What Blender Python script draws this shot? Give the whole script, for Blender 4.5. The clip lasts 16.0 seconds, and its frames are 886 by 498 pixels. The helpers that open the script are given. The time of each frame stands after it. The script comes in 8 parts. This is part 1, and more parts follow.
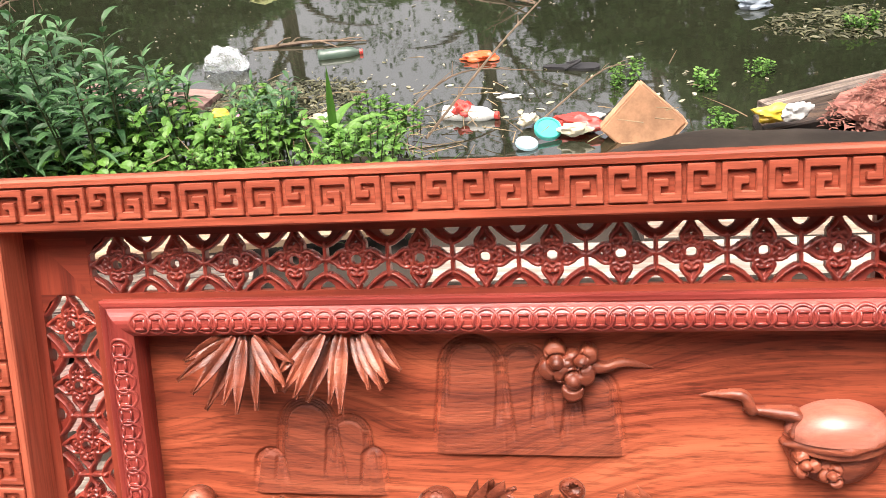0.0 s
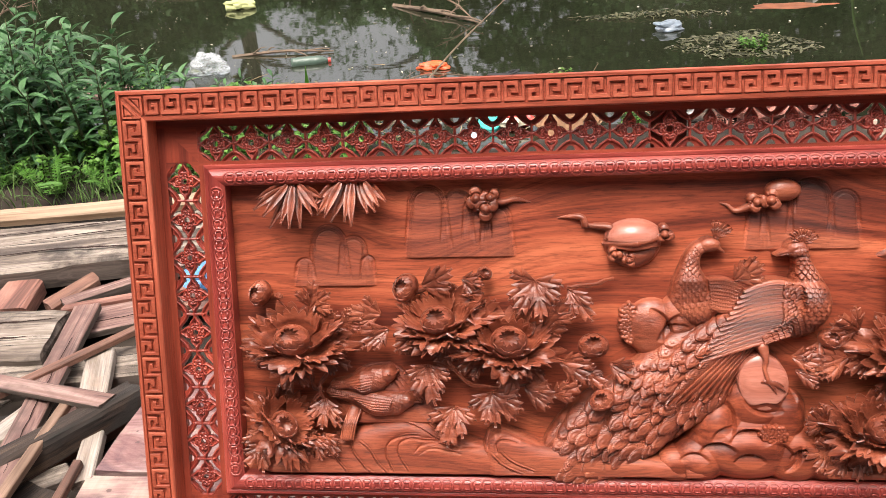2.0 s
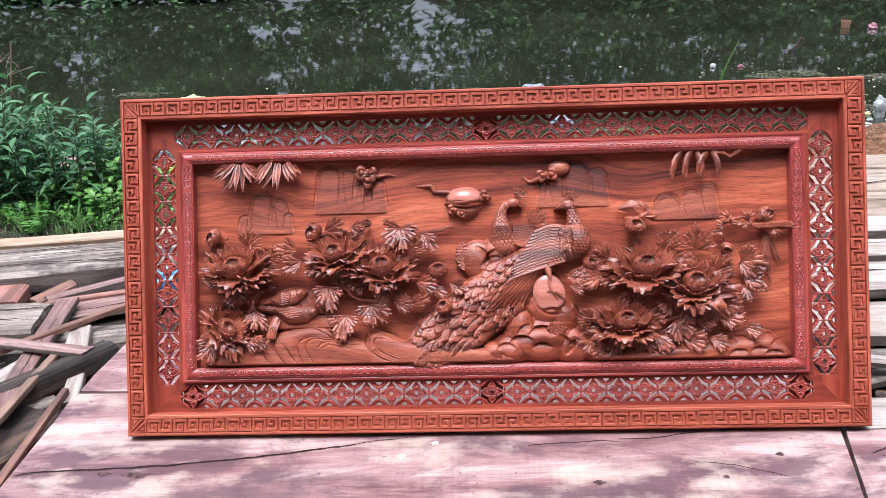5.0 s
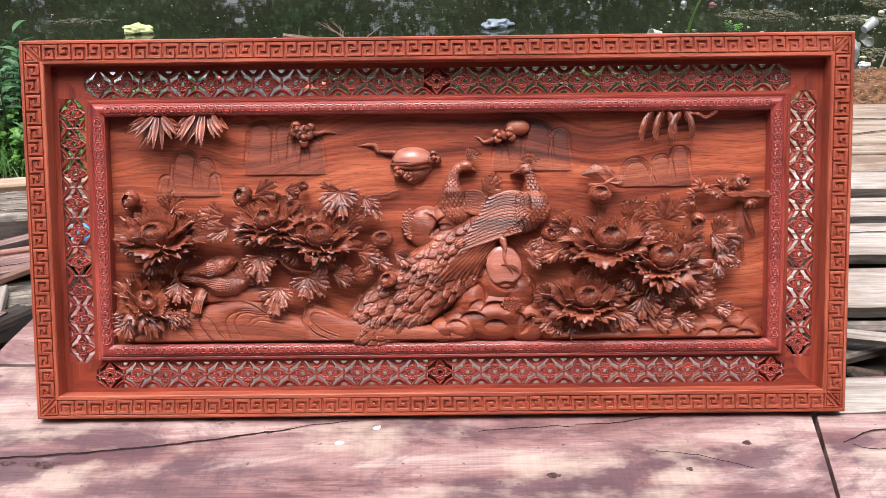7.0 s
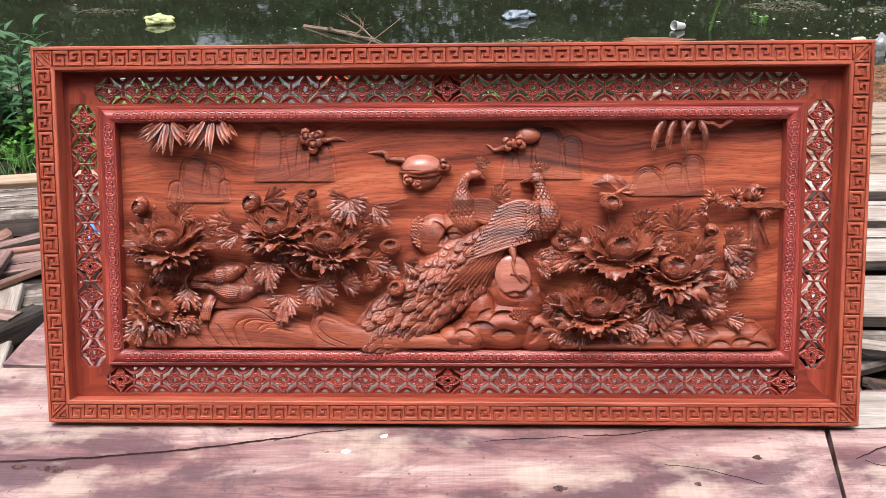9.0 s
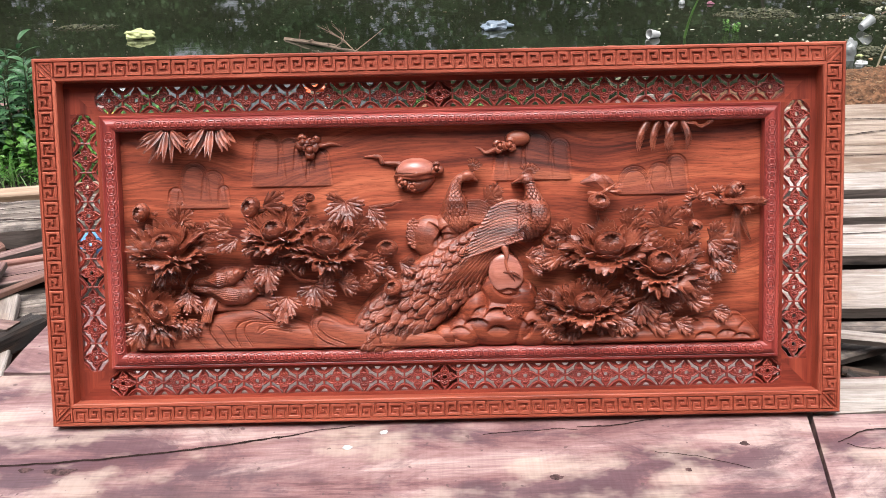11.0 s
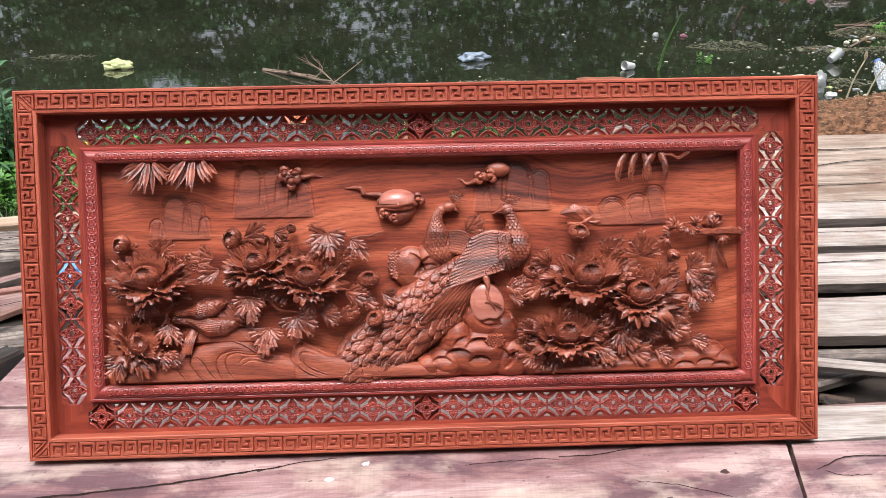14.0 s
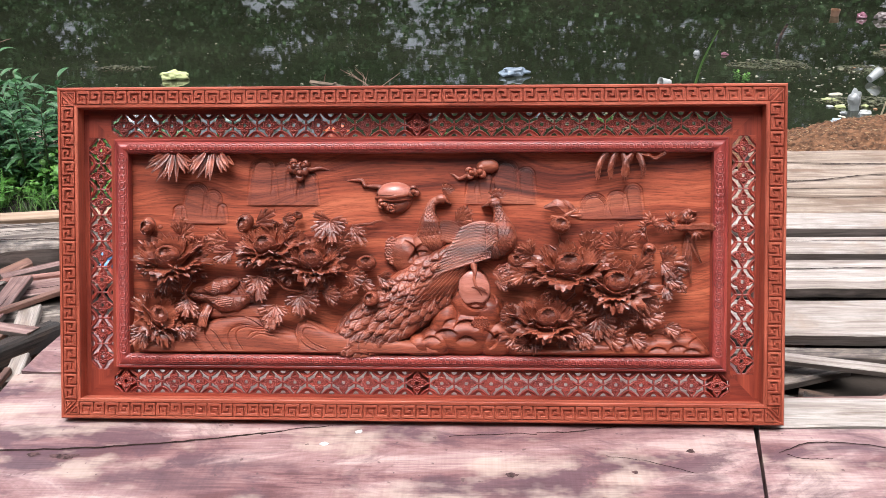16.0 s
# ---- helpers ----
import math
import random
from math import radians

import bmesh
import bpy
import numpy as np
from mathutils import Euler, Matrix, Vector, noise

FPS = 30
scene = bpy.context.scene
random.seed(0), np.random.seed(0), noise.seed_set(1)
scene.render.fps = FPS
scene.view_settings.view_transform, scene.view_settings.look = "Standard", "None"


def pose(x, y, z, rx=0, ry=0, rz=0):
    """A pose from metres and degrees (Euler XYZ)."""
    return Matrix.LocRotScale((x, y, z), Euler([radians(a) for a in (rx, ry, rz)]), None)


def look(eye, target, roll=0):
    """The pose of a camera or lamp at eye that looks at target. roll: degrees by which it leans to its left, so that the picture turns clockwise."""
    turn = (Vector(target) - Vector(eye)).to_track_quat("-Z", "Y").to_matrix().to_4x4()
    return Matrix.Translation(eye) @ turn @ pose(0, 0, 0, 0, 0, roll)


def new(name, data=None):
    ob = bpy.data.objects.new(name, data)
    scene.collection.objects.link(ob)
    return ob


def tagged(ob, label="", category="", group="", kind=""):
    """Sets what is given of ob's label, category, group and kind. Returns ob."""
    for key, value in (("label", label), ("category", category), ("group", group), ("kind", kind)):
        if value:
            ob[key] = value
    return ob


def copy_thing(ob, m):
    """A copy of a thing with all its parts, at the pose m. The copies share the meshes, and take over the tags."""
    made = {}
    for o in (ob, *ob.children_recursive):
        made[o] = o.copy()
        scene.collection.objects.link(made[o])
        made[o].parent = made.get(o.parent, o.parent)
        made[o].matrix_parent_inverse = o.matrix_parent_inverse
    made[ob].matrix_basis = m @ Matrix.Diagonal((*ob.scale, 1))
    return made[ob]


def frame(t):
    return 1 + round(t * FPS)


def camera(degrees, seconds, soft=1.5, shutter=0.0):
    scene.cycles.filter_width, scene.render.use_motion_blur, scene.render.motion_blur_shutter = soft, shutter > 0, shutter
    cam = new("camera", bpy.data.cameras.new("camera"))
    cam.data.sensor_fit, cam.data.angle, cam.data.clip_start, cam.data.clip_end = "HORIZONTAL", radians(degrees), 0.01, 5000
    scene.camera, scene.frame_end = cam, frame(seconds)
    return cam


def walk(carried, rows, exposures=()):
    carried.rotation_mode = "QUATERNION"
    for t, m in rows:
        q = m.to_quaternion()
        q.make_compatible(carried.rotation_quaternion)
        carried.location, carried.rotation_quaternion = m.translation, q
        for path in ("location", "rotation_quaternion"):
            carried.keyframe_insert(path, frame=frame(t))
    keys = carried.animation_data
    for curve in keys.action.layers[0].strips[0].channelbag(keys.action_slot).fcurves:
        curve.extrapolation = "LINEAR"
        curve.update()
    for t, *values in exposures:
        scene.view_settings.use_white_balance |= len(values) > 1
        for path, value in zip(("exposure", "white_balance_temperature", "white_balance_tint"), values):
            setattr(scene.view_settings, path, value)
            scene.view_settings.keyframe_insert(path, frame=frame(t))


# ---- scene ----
cam = camera(54.7, 16.0, soft=0.7)
PATH = [
    (0, (-0.333, -0.436, 1.341), (-0.673, 1.242, 0.307), -7.4),
    (0.5, (-0.313, -0.58, 1.408), (-0.671, 1.067, 0.33), -8.1),
    (1, (-0.31, -0.803, 1.441), (-0.604, 0.86, 0.369), -9.1),
    (1.5, (-0.302, -0.997, 1.458), (-0.549, 0.685, 0.404), -7.2),
    (2, (-0.249, -1.186, 1.472), (-0.476, 0.536, 0.481), -4.8),
    (2.5, (-0.257, -1.32, 1.466), (-0.433, 0.445, 0.543), -4.2),
    (3, (-0.229, -1.549, 1.452), (-0.365, 0.252, 0.591), -4.4),
    (3.5, (-0.197, -1.776, 1.462), (-0.328, 0.042, 0.64), -4.0),
    (4, (-0.123, -1.945, 1.481), (-0.282, -0.106, 0.711), -4.3),
    (4.5, (-0.031, -2.118, 1.465), (-0.177, -0.269, 0.716), -3.5),
    (5, (-0.021, -2.119, 1.454), (-0.111, -0.267, 0.705), -2.4),
    (5.2, (-0.014, -2.113, 1.442), (-0.082, -0.259, 0.696), -2.3),
    (7.3, (0.026, -1.817, 1.453), (0.018, -0.033, 0.548), -0.7),
    (7.5, (0.032, -1.798, 1.458), (0.021, -0.014, 0.554), -0.8),
    (8, (0.093, -1.772, 1.477), (0.036, 0.007, 0.565), -0.4),
    (8.5, (0.119, -1.763, 1.484), (0.033, 0.009, 0.561), -0.4),
    (9, (0.059, -1.814, 1.496), (-0.003, -0.042, 0.571), -1.0),
    (11.5, (0.017, -1.897, 1.502), (0.007, -0.106, 0.611), -1.3),
    (12, (0.02, -1.901, 1.503), (0.006, -0.104, 0.625), -1.1),
    (12.5, (0.027, -1.906, 1.51), (0.032, -0.101, 0.649), -0.9),
    (13, (0.024, -1.899, 1.51), (0.043, -0.089, 0.658), -1.2),
    (13.5, (0.02, -1.9, 1.511), (0.052, -0.088, 0.664), -1.2),
    (14, (0.006, -1.904, 1.512), (0.048, -0.09, 0.67), -0.8),
    (14.5, (0.01, -1.917, 1.506), (0.062, -0.103, 0.666), -0.4),
    (15, (0.053, -1.97, 1.52), (0.087, -0.146, 0.699), -0.1),
    (15.5, (0.157, -2.069, 1.524), (0.139, -0.235, 0.726), -0.2),
    (16, (0.193, -2.135, 1.52), (0.105, -0.305, 0.718), -1.0),
]
EXPOSURES = [(0, 0.28, 7000, 15), (1.0, 0.04, 7150, 14), (2.0, -0.03, 6900, 13), (3.0, -0.03, 6300, 12), (4.0, 0.06, 5700, 12), (5.0, 0.0, 5600, 12), (7.3, -0.24, 6200, 11), (12, -0.24, 6150, 11), (16, -0.23, 6000, 11)]

walk(cam, [(t, look(eye, target, roll)) for t, eye, target, roll in PATH], EXPOSURES)

# ---- light ----
SUN_ELEV, SUN_TURN = 75.0, 200.0
world = bpy.data.worlds.new("overcast_sky")
scene.world = world
world.use_nodes = True
wn = world.node_tree.nodes
sky = wn.new("ShaderNodeTexSky")
sky.sky_type = "NISHITA"
sky.sun_disc = False
sky.sun_elevation, sky.sun_rotation = radians(SUN_ELEV), radians(SUN_TURN)
sky.air_density, sky.dust_density, sky.ozone_density = 0.8, 9.0, 0.6
wn["Background"].inputs["Strength"].default_value = 0.40
haze = wn.new("ShaderNodeHueSaturation")
haze.inputs["Saturation"].default_value = 0.3
world.node_tree.links.new(sky.outputs[0], haze.inputs["Color"])
world.node_tree.links.new(haze.outputs[0], wn["Background"].inputs["Color"])
sun = new("sun", bpy.data.lights.new("sun", "SUN"))
sun.data.energy, sun.data.angle, sun.data.color = 1.1, radians(25), (1.0, 0.96, 0.9)
sa, se = radians(SUN_TURN), radians(SUN_ELEV)
sun.matrix_world = look((0, 0, 12), (-math.sin(sa) * math.cos(se), -math.cos(sa) * math.cos(se), 12 - math.sin(se)))


# ---- materials ----
def shader(name, rough=0.5, spec=0.5):
    m = bpy.data.materials.new(name)
    m.use_nodes = True
    nt = m.node_tree
    b = nt.nodes["Principled BSDF"]
    b.inputs["Roughness"].default_value = rough
    b.inputs["Specular IOR Level"].default_value = spec
    return m, nt, b


def add(nt, kind, **values):
    n = nt.nodes.new(kind)
    for key, v in values.items():
        n.inputs[key.replace("_", " ")].default_value = v
    return n


def ramp(nt, fac, stops):
    r = nt.nodes.new("ShaderNodeValToRGB")
    e = r.color_ramp.elements
    while len(e) < len(stops):
        e.new(0.5)
    for i, (p, c) in enumerate(stops):
        e[i].position, e[i].color = p, (*c, 1) if len(c) == 3 else c
    nt.links.new(fac, r.inputs[0])
    return r.outputs[0]


def mix(nt, fac, a, b, how="MIX"):
    n = nt.nodes.new("ShaderNodeMix")
    n.data_type, n.blend_type = "RGBA", how
    for sock, v in ((n.inputs[0], fac), (n.inputs[6], a), (n.inputs[7], b)):
        if isinstance(v, (int, float)):
            sock.default_value = v
        elif isinstance(v, tuple):
            sock.default_value = (*v, 1)
        else:
            nt.links.new(v, sock)
    return n.outputs[2]


def place(nt, stretch, random_by=0.0):
    tc = nt.nodes.new("ShaderNodeTexCoord")
    mp = nt.nodes.new("ShaderNodeMapping")
    mp.inputs["Scale"].default_value = stretch
    nt.links.new(tc.outputs["Object"], mp.inputs["Vector"])
    if random_by:
        oi = nt.nodes.new("ShaderNodeObjectInfo")
        mul = nt.nodes.new("ShaderNodeVectorMath")
        mul.operation = "SCALE"
        mul.inputs[0].default_value = (random_by, random_by * 1.7, random_by * 0.6)
        nt.links.new(oi.outputs["Random"], mul.inputs["Scale"])
        nt.links.new(mul.outputs[0], mp.inputs["Location"])
    return mp.outputs[0]


def noise_at(nt, vec, scale, detail=4.0, rough=0.55, twist=0.0):
    n = add(nt, "ShaderNodeTexNoise", Scale=scale, Detail=detail, Roughness=rough, Distortion=twist)
    nt.links.new(vec, n.inputs["Vector"])
    return n.outputs[0]


def bump(nt, b, height, strength, distance=0.002):
    n = add(nt, "ShaderNodeBump", Strength=strength, Distance=distance)
    nt.links.new(height, n.inputs["Height"])
    nt.links.new(n.outputs[0], b.inputs["Normal"])


def timber(name, dark, mid, light, along="x", size=1.0, rough=0.4, coat=0.0, stain=None, shift=3.0, relief=0.25, stain_at=(0.55, 0.7), split=0.0, grain=0.45, chisel=0.0):
    """Wood with grain along one axis; stain adds patches of another colour."""
    m, nt, b = shader(name, rough)
    short, long_ = 9.0 / size, 0.9 / size
    st = {"x": (long_, short, short), "z": (short, short, long_), "y": (short, long_, short)}[along]
    v = place(nt, st, shift)
    figure = noise_at(nt, v, 1.6, 5.0, 0.6, 1.1)
    fine = noise_at(nt, place(nt, tuple(3.5 * s if s > 2 else 1.2 * s for s in st), shift), 6.0, 5.0, 0.65)
    col = ramp(nt, figure, [(0.36, dark), (0.5, mid), (0.64, light)])
    col = mix(nt, grain, col, ramp(nt, fine, [(0.32, (0.35, 0.30, 0.28)), (0.6, (1.0, 1.0, 1.0))]), "MULTIPLY")
    if stain:
        patch = noise_at(nt, place(nt, tuple(0.35 * s if s > 2 else 2.2 * s for s in st), shift * 2.3), 1.5, 5.0, 0.6, 0.6)
        mask = ramp(nt, patch, [(stain_at[0], (0, 0, 0)), (stain_at[1], (1, 1, 1))])
        col = mix(nt, mask, col, stain)
    if split:
        lines = noise_at(nt, place(nt, tuple(5.0 * s if s > 2 else 0.9 * s for s in st), shift * 1.9), 2.4, 4.0, 0.6, 0.4)
        col = mix(nt, ramp(nt, lines, [(0.36, (split, split, split)), (0.43, (0, 0, 0))]), col, tuple(0.22 * c for c in dark))
        dirt = noise_at(nt, place(nt, (1, 1, 1), shift), 7.0, 6.0, 0.7)
        col = mix(nt, ramp(nt, dirt, [(0.50, (0, 0, 0)), (0.68, (split, split, split))]), col, tuple(0.6 * c for c in dark))
    nt.links.new(col, b.inputs["Base Color"])
    rr = nt.nodes.new("ShaderNodeMapRange")
    rr.inputs[3].default_value, rr.inputs[4].default_value = rough - 0.1, rough + 0.14
    nt.links.new(fine, rr.inputs[0])
    nt.links.new(rr.outputs[0], b.inputs["Roughness"])
    b.inputs["Coat Weight"].default_value, b.inputs["Coat Roughness"].default_value = coat, 0.25
    if chisel:
        cuts = noise_at(nt, place(nt, (70.0, 70.0, 190.0)), 1.0, 3.0, 0.6, 0.6)
        both = nt.nodes.new("ShaderNodeMath")
        both.operation = "MULTIPLY_ADD"
        both.inputs[1].default_value = chisel
        nt.links.new(cuts, both.inputs[0])
        nt.links.new(fine, both.inputs[2])
        bump(nt, b, both.outputs[0], relief, 0.003)
    else:
        bump(nt, b, fine, relief)
    return m


def plain(name, col, rough=0.5, vary=0.25, scale=12.0, relief=0.15, metal=0.0, spec=0.5):
    """A surface of one colour with blotches, fine grain and slight relief."""
    m, nt, b = shader(name, rough, spec)
    v = place(nt, (1, 1, 1), 5.0)
    big = noise_at(nt, v, scale, 4.0)
    small = noise_at(nt, v, scale * 9, 3.0)
    dark = tuple(c * (1 - vary) for c in col)
    lite = tuple(min(1.0, c * (1 + vary)) for c in col)
    c = ramp(nt, big, [(0.35, dark), (0.65, lite)])
    c = mix(nt, 0.3, c, ramp(nt, small, [(0.35, (0.6, 0.6, 0.6)), (0.65, (1, 1, 1))]), "MULTIPLY")
    nt.links.new(c, b.inputs["Base Color"])
    b.inputs["Metallic"].default_value = metal
    bump(nt, b, small, relief)
    return m


def leafy(name, dark, light, rough=0.45, scale=3.0):
    """Leaves: each blade its own tone, some light passing through."""
    m, nt, b = shader(name, rough, 0.4)
    geo = nt.nodes.new("ShaderNodeNewGeometry")
    blotch = noise_at(nt, place(nt, (1, 1, 1)), scale, 3.0)
    c = ramp(nt, geo.outputs["Random Per Island"], [(0.0, dark), (1.0, light)])
    c = mix(nt, 0.5, c, ramp(nt, blotch, [(0.3, (0.55, 0.6, 0.5)), (0.7, (1.0, 1.0, 1.0))]), "MULTIPLY")
    nt.links.new(c, b.inputs["Base Color"])
    tr = nt.nodes.new("ShaderNodeBsdfTranslucent")
    nt.links.new(c, tr.inputs["Color"])
    ms = nt.nodes.new("ShaderNodeMixShader")
    ms.inputs[0].default_value = 0.28
    nt.links.new(b.outputs[0], ms.inputs[1])
    nt.links.new(tr.outputs[0], ms.inputs[2])
    nt.links.new(ms.outputs[0], nt.nodes["Material Output"].inputs["Surface"])
    return m


RAIL_X = timber("rosewood_rail_x", (0.257, 0.051, 0.026), (0.411, 0.093, 0.051), (0.514, 0.138, 0.078), "x", 0.9, 0.38, 0.12, grain=0.7)
RAIL_Z = timber("rosewood_rail_z", (0.257, 0.051, 0.026), (0.411, 0.093, 0.051), (0.514, 0.138, 0.078), "z", 0.9, 0.38, 0.12, grain=0.7)
FRET_X = timber("rosewood_fret_x", (0.257, 0.051, 0.026), (0.391, 0.088, 0.049), (0.473, 0.124, 0.070), "x", 0.9, 0.38, 0.12, shift=0.03, grain=0.7)
FRET_Z = timber("rosewood_fret_z", (0.257, 0.051, 0.026), (0.391, 0.088, 0.049), (0.473, 0.124, 0.070), "z", 0.9, 0.38, 0.12, shift=0.03, grain=0.7)
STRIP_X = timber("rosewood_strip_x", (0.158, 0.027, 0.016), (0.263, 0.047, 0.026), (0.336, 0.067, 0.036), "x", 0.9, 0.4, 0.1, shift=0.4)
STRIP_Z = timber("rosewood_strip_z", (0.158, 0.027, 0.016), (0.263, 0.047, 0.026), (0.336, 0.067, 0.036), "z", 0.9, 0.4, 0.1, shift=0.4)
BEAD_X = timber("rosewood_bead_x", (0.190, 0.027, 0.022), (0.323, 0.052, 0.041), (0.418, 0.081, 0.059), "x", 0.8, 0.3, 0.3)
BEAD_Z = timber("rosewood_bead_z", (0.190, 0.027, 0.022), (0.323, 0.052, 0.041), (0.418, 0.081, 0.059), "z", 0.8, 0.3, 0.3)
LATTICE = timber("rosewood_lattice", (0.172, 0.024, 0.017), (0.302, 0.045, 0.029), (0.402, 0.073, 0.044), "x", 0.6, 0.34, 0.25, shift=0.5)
CARVED = timber("rosewood_carving", (0.120, 0.026, 0.012), (0.250, 0.060, 0.030), (0.385, 0.108, 0.056), "x", 0.7, 0.36, 0.20, shift=0.0, grain=0.40, relief=0.35, chisel=1.4)
POLISHED = timber("rosewood_dome_polished", (0.31, 0.092, 0.058), (0.45, 0.155, 0.105), (0.55, 0.220, 0.160), "x", 0.6, 0.34, 0.5, shift=0.0, grain=0.3, relief=0.1)
ROCK = timber("rosewood_rock", (0.120, 0.023, 0.011), (0.280, 0.062, 0.029), (0.410, 0.108, 0.052), "x", 0.8, 0.42, 0.06, shift=0.0, grain=0.75, relief=0.25)


for glossy in (RAIL_X, RAIL_Z, FRET_X, FRET_Z, STRIP_X, STRIP_Z, BEAD_X, BEAD_Z, LATTICE):
    glossy.node_tree.nodes["Principled BSDF"].inputs["Specular IOR Level"].default_value = 0.32
for glossy, much in ((CARVED, 0.48), (ROCK, 0.30), (LATTICE, 0.55), (BEAD_X, 0.45), (BEAD_Z, 0.45)):
    glossy.node_tree.nodes["Principled BSDF"].inputs["Specular IOR Level"].default_value = much


def board_material(name="rosewood_board", tone=1.0, rough=0.42, relief=0.15):
    """The back board: long wandering dark and bright streaks, with fine pores."""
    m, nt, b = shader(name, rough, 0.46)
    warp = noise_at(nt, place(nt, (1.0, 2.0, 2.0)), 1.4, 2.0, 0.5)
    tc = place(nt, (0.42, 5.0, 13.0))
    shift = nt.nodes.new("ShaderNodeVectorMath")
    shift.operation = "MULTIPLY_ADD"
    comb = nt.nodes.new("ShaderNodeCombineXYZ")
    nt.links.new(warp, comb.inputs[2])
    nt.links.new(comb.outputs[0], shift.inputs[0])
    shift.inputs[1].default_value = (0, 0, 4.6)
    nt.links.new(tc, shift.inputs[2])
    figure = noise_at(nt, shift.outputs[0], 1.3, 7.0, 0.60, 0.25)
    stops = [(0.32, (0.070, 0.013, 0.008)), (0.42, (0.225, 0.045, 0.022)), (0.53, (0.415, 0.096, 0.045)), (0.66, (0.56, 0.158, 0.076))]
    col = ramp(nt, figure, [(p, tuple(tone * q for q in c)) for p, c in stops])
    lines = noise_at(nt, shift.outputs[0], 9.0, 4.0, 0.7, 0.3)
    col = mix(nt, 0.6, col, ramp(nt, lines, [(0.36, (0.36, 0.28, 0.25)), (0.52, (1, 1, 1))]), "MULTIPLY")
    pores = noise_at(nt, place(nt, (14.0, 90.0, 160.0)), 2.0, 3.0, 0.6)
    col = mix(nt, 0.6, col, ramp(nt, pores, [(0.35, (0.35, 0.3, 0.28)), (0.5, (1, 1, 1))]), "MULTIPLY")
    nt.links.new(col, b.inputs["Base Color"])
    b.inputs["Coat Weight"].default_value, b.inputs["Coat Roughness"].default_value = 0.12 if rough < 0.5 else 0.0, 0.2
    bump(nt, b, pores, relief)
    return m


BOARD = board_material()
# unpolished cuts of the board; tone 0.74 puts their shade into the colour
CHISELLED_SHADED = board_material("rosewood_board_unpolished_shaded", 0.74, 0.58, 0.5)


# dark damp stains on the slabs: place and half sizes
STAINS = ((-1.12, -0.20, 0.20, 0.045), (-0.72, -0.25, 0.32, 0.07), (-0.50, -0.19, 0.26, 0.045), (0.16, -0.27, 0.32, 0.08), (-0.25, -0.42, 0.45, 0.09), (0.80, -0.22, 0.07, 0.03))


def slab_material():
    """Fresh sawn slab: pink and cream streaks, purple-grey stains, saw scratches, a few dark specks."""
    m, nt, b = shader("fresh_slab_wood", 0.55, 0.35)
    v = place(nt, (1.0, 5.0, 5.0), 3.0)
    figure = noise_at(nt, v, 1.6, 9.0, 0.68, 0.8)
    col = ramp(nt, figure, [(0.37, (0.125, 0.056, 0.057)), (0.46, (0.245, 0.132, 0.126)), (0.54, (0.325, 0.200, 0.188)), (0.62, (0.45, 0.325, 0.290))])
    patch = noise_at(nt, place(nt, (1.2, 2.6, 2.6), 7.0), 1.9, 9.0, 0.68, 0.9)
    col = mix(nt, ramp(nt, patch, [(0.49, (0, 0, 0)), (0.60, (0.85, 0.85, 0.85))]), col, (0.100, 0.052, 0.062))
    blot = noise_at(nt, place(nt, (1, 1.6, 1)), 4.5, 8.0, 0.7, 0.5)
    for x, y, rx, ry in STAINS:
        tc = nt.nodes.new("ShaderNodeTexCoord")
        mp = nt.nodes.new("ShaderNodeMapping")
        mp.inputs["Location"].default_value, mp.inputs["Scale"].default_value = (-x / rx, -y / ry, 0), (1 / rx, 1 / ry, 0.001)
        far = nt.nodes.new("ShaderNodeVectorMath")
        far.operation = "LENGTH"
        less = nt.nodes.new("ShaderNodeMath")
        less.operation = "MULTIPLY_ADD"
        less.inputs[1].default_value = -0.34
        nt.links.new(tc.outputs["Object"], mp.inputs["Vector"])
        nt.links.new(mp.outputs[0], far.inputs[0])
        nt.links.new(far.outputs["Value"], less.inputs[0])
        nt.links.new(blot, less.inputs[2])
        col = mix(nt, ramp(nt, less.outputs[0], [(0.18, (0, 0, 0)), (0.46, (0.75, 0.75, 0.75))]), col, (0.095, 0.055, 0.064))
    warm = noise_at(nt, place(nt, (2.0, 4.0, 4.0), 11.0), 1.9, 4.0, 0.6)
    col = mix(nt, ramp(nt, warm, [(0.54, (0, 0, 0)), (0.66, (0.6, 0.6, 0.6))]), col, (0.52, 0.41, 0.33))
    fine = noise_at(nt, place(nt, (2.0, 60.0, 60.0), 3.0), 3.0, 4.0, 0.65)
    col = mix(nt, 0.45, col, ramp(nt, fine, [(0.3, (0.45, 0.40, 0.40)), (0.55, (1, 1, 1))]), "MULTIPLY")
    saw = noise_at(nt, place(nt, (55.0, 2.0, 2.0), 3.0), 2.0, 3.0, 0.6)
    col = mix(nt, 0.22, col, ramp(nt, saw, [(0.35, (0.6, 0.55, 0.56)), (0.6, (1, 1, 1))]), "MULTIPLY")
    speck = noise_at(nt, place(nt, (1, 1, 1), 3.0), 42.0, 2.0, 0.5)
    col = mix(nt, ramp(nt, speck, [(0.70, (0, 0, 0)), (0.74, (0.8, 0.8, 0.8))]), col, (0.10, 0.06, 0.055))
    nt.links.new(col, b.inputs["Base Color"])
    bump(nt, b, fine, 0.3)
    return m


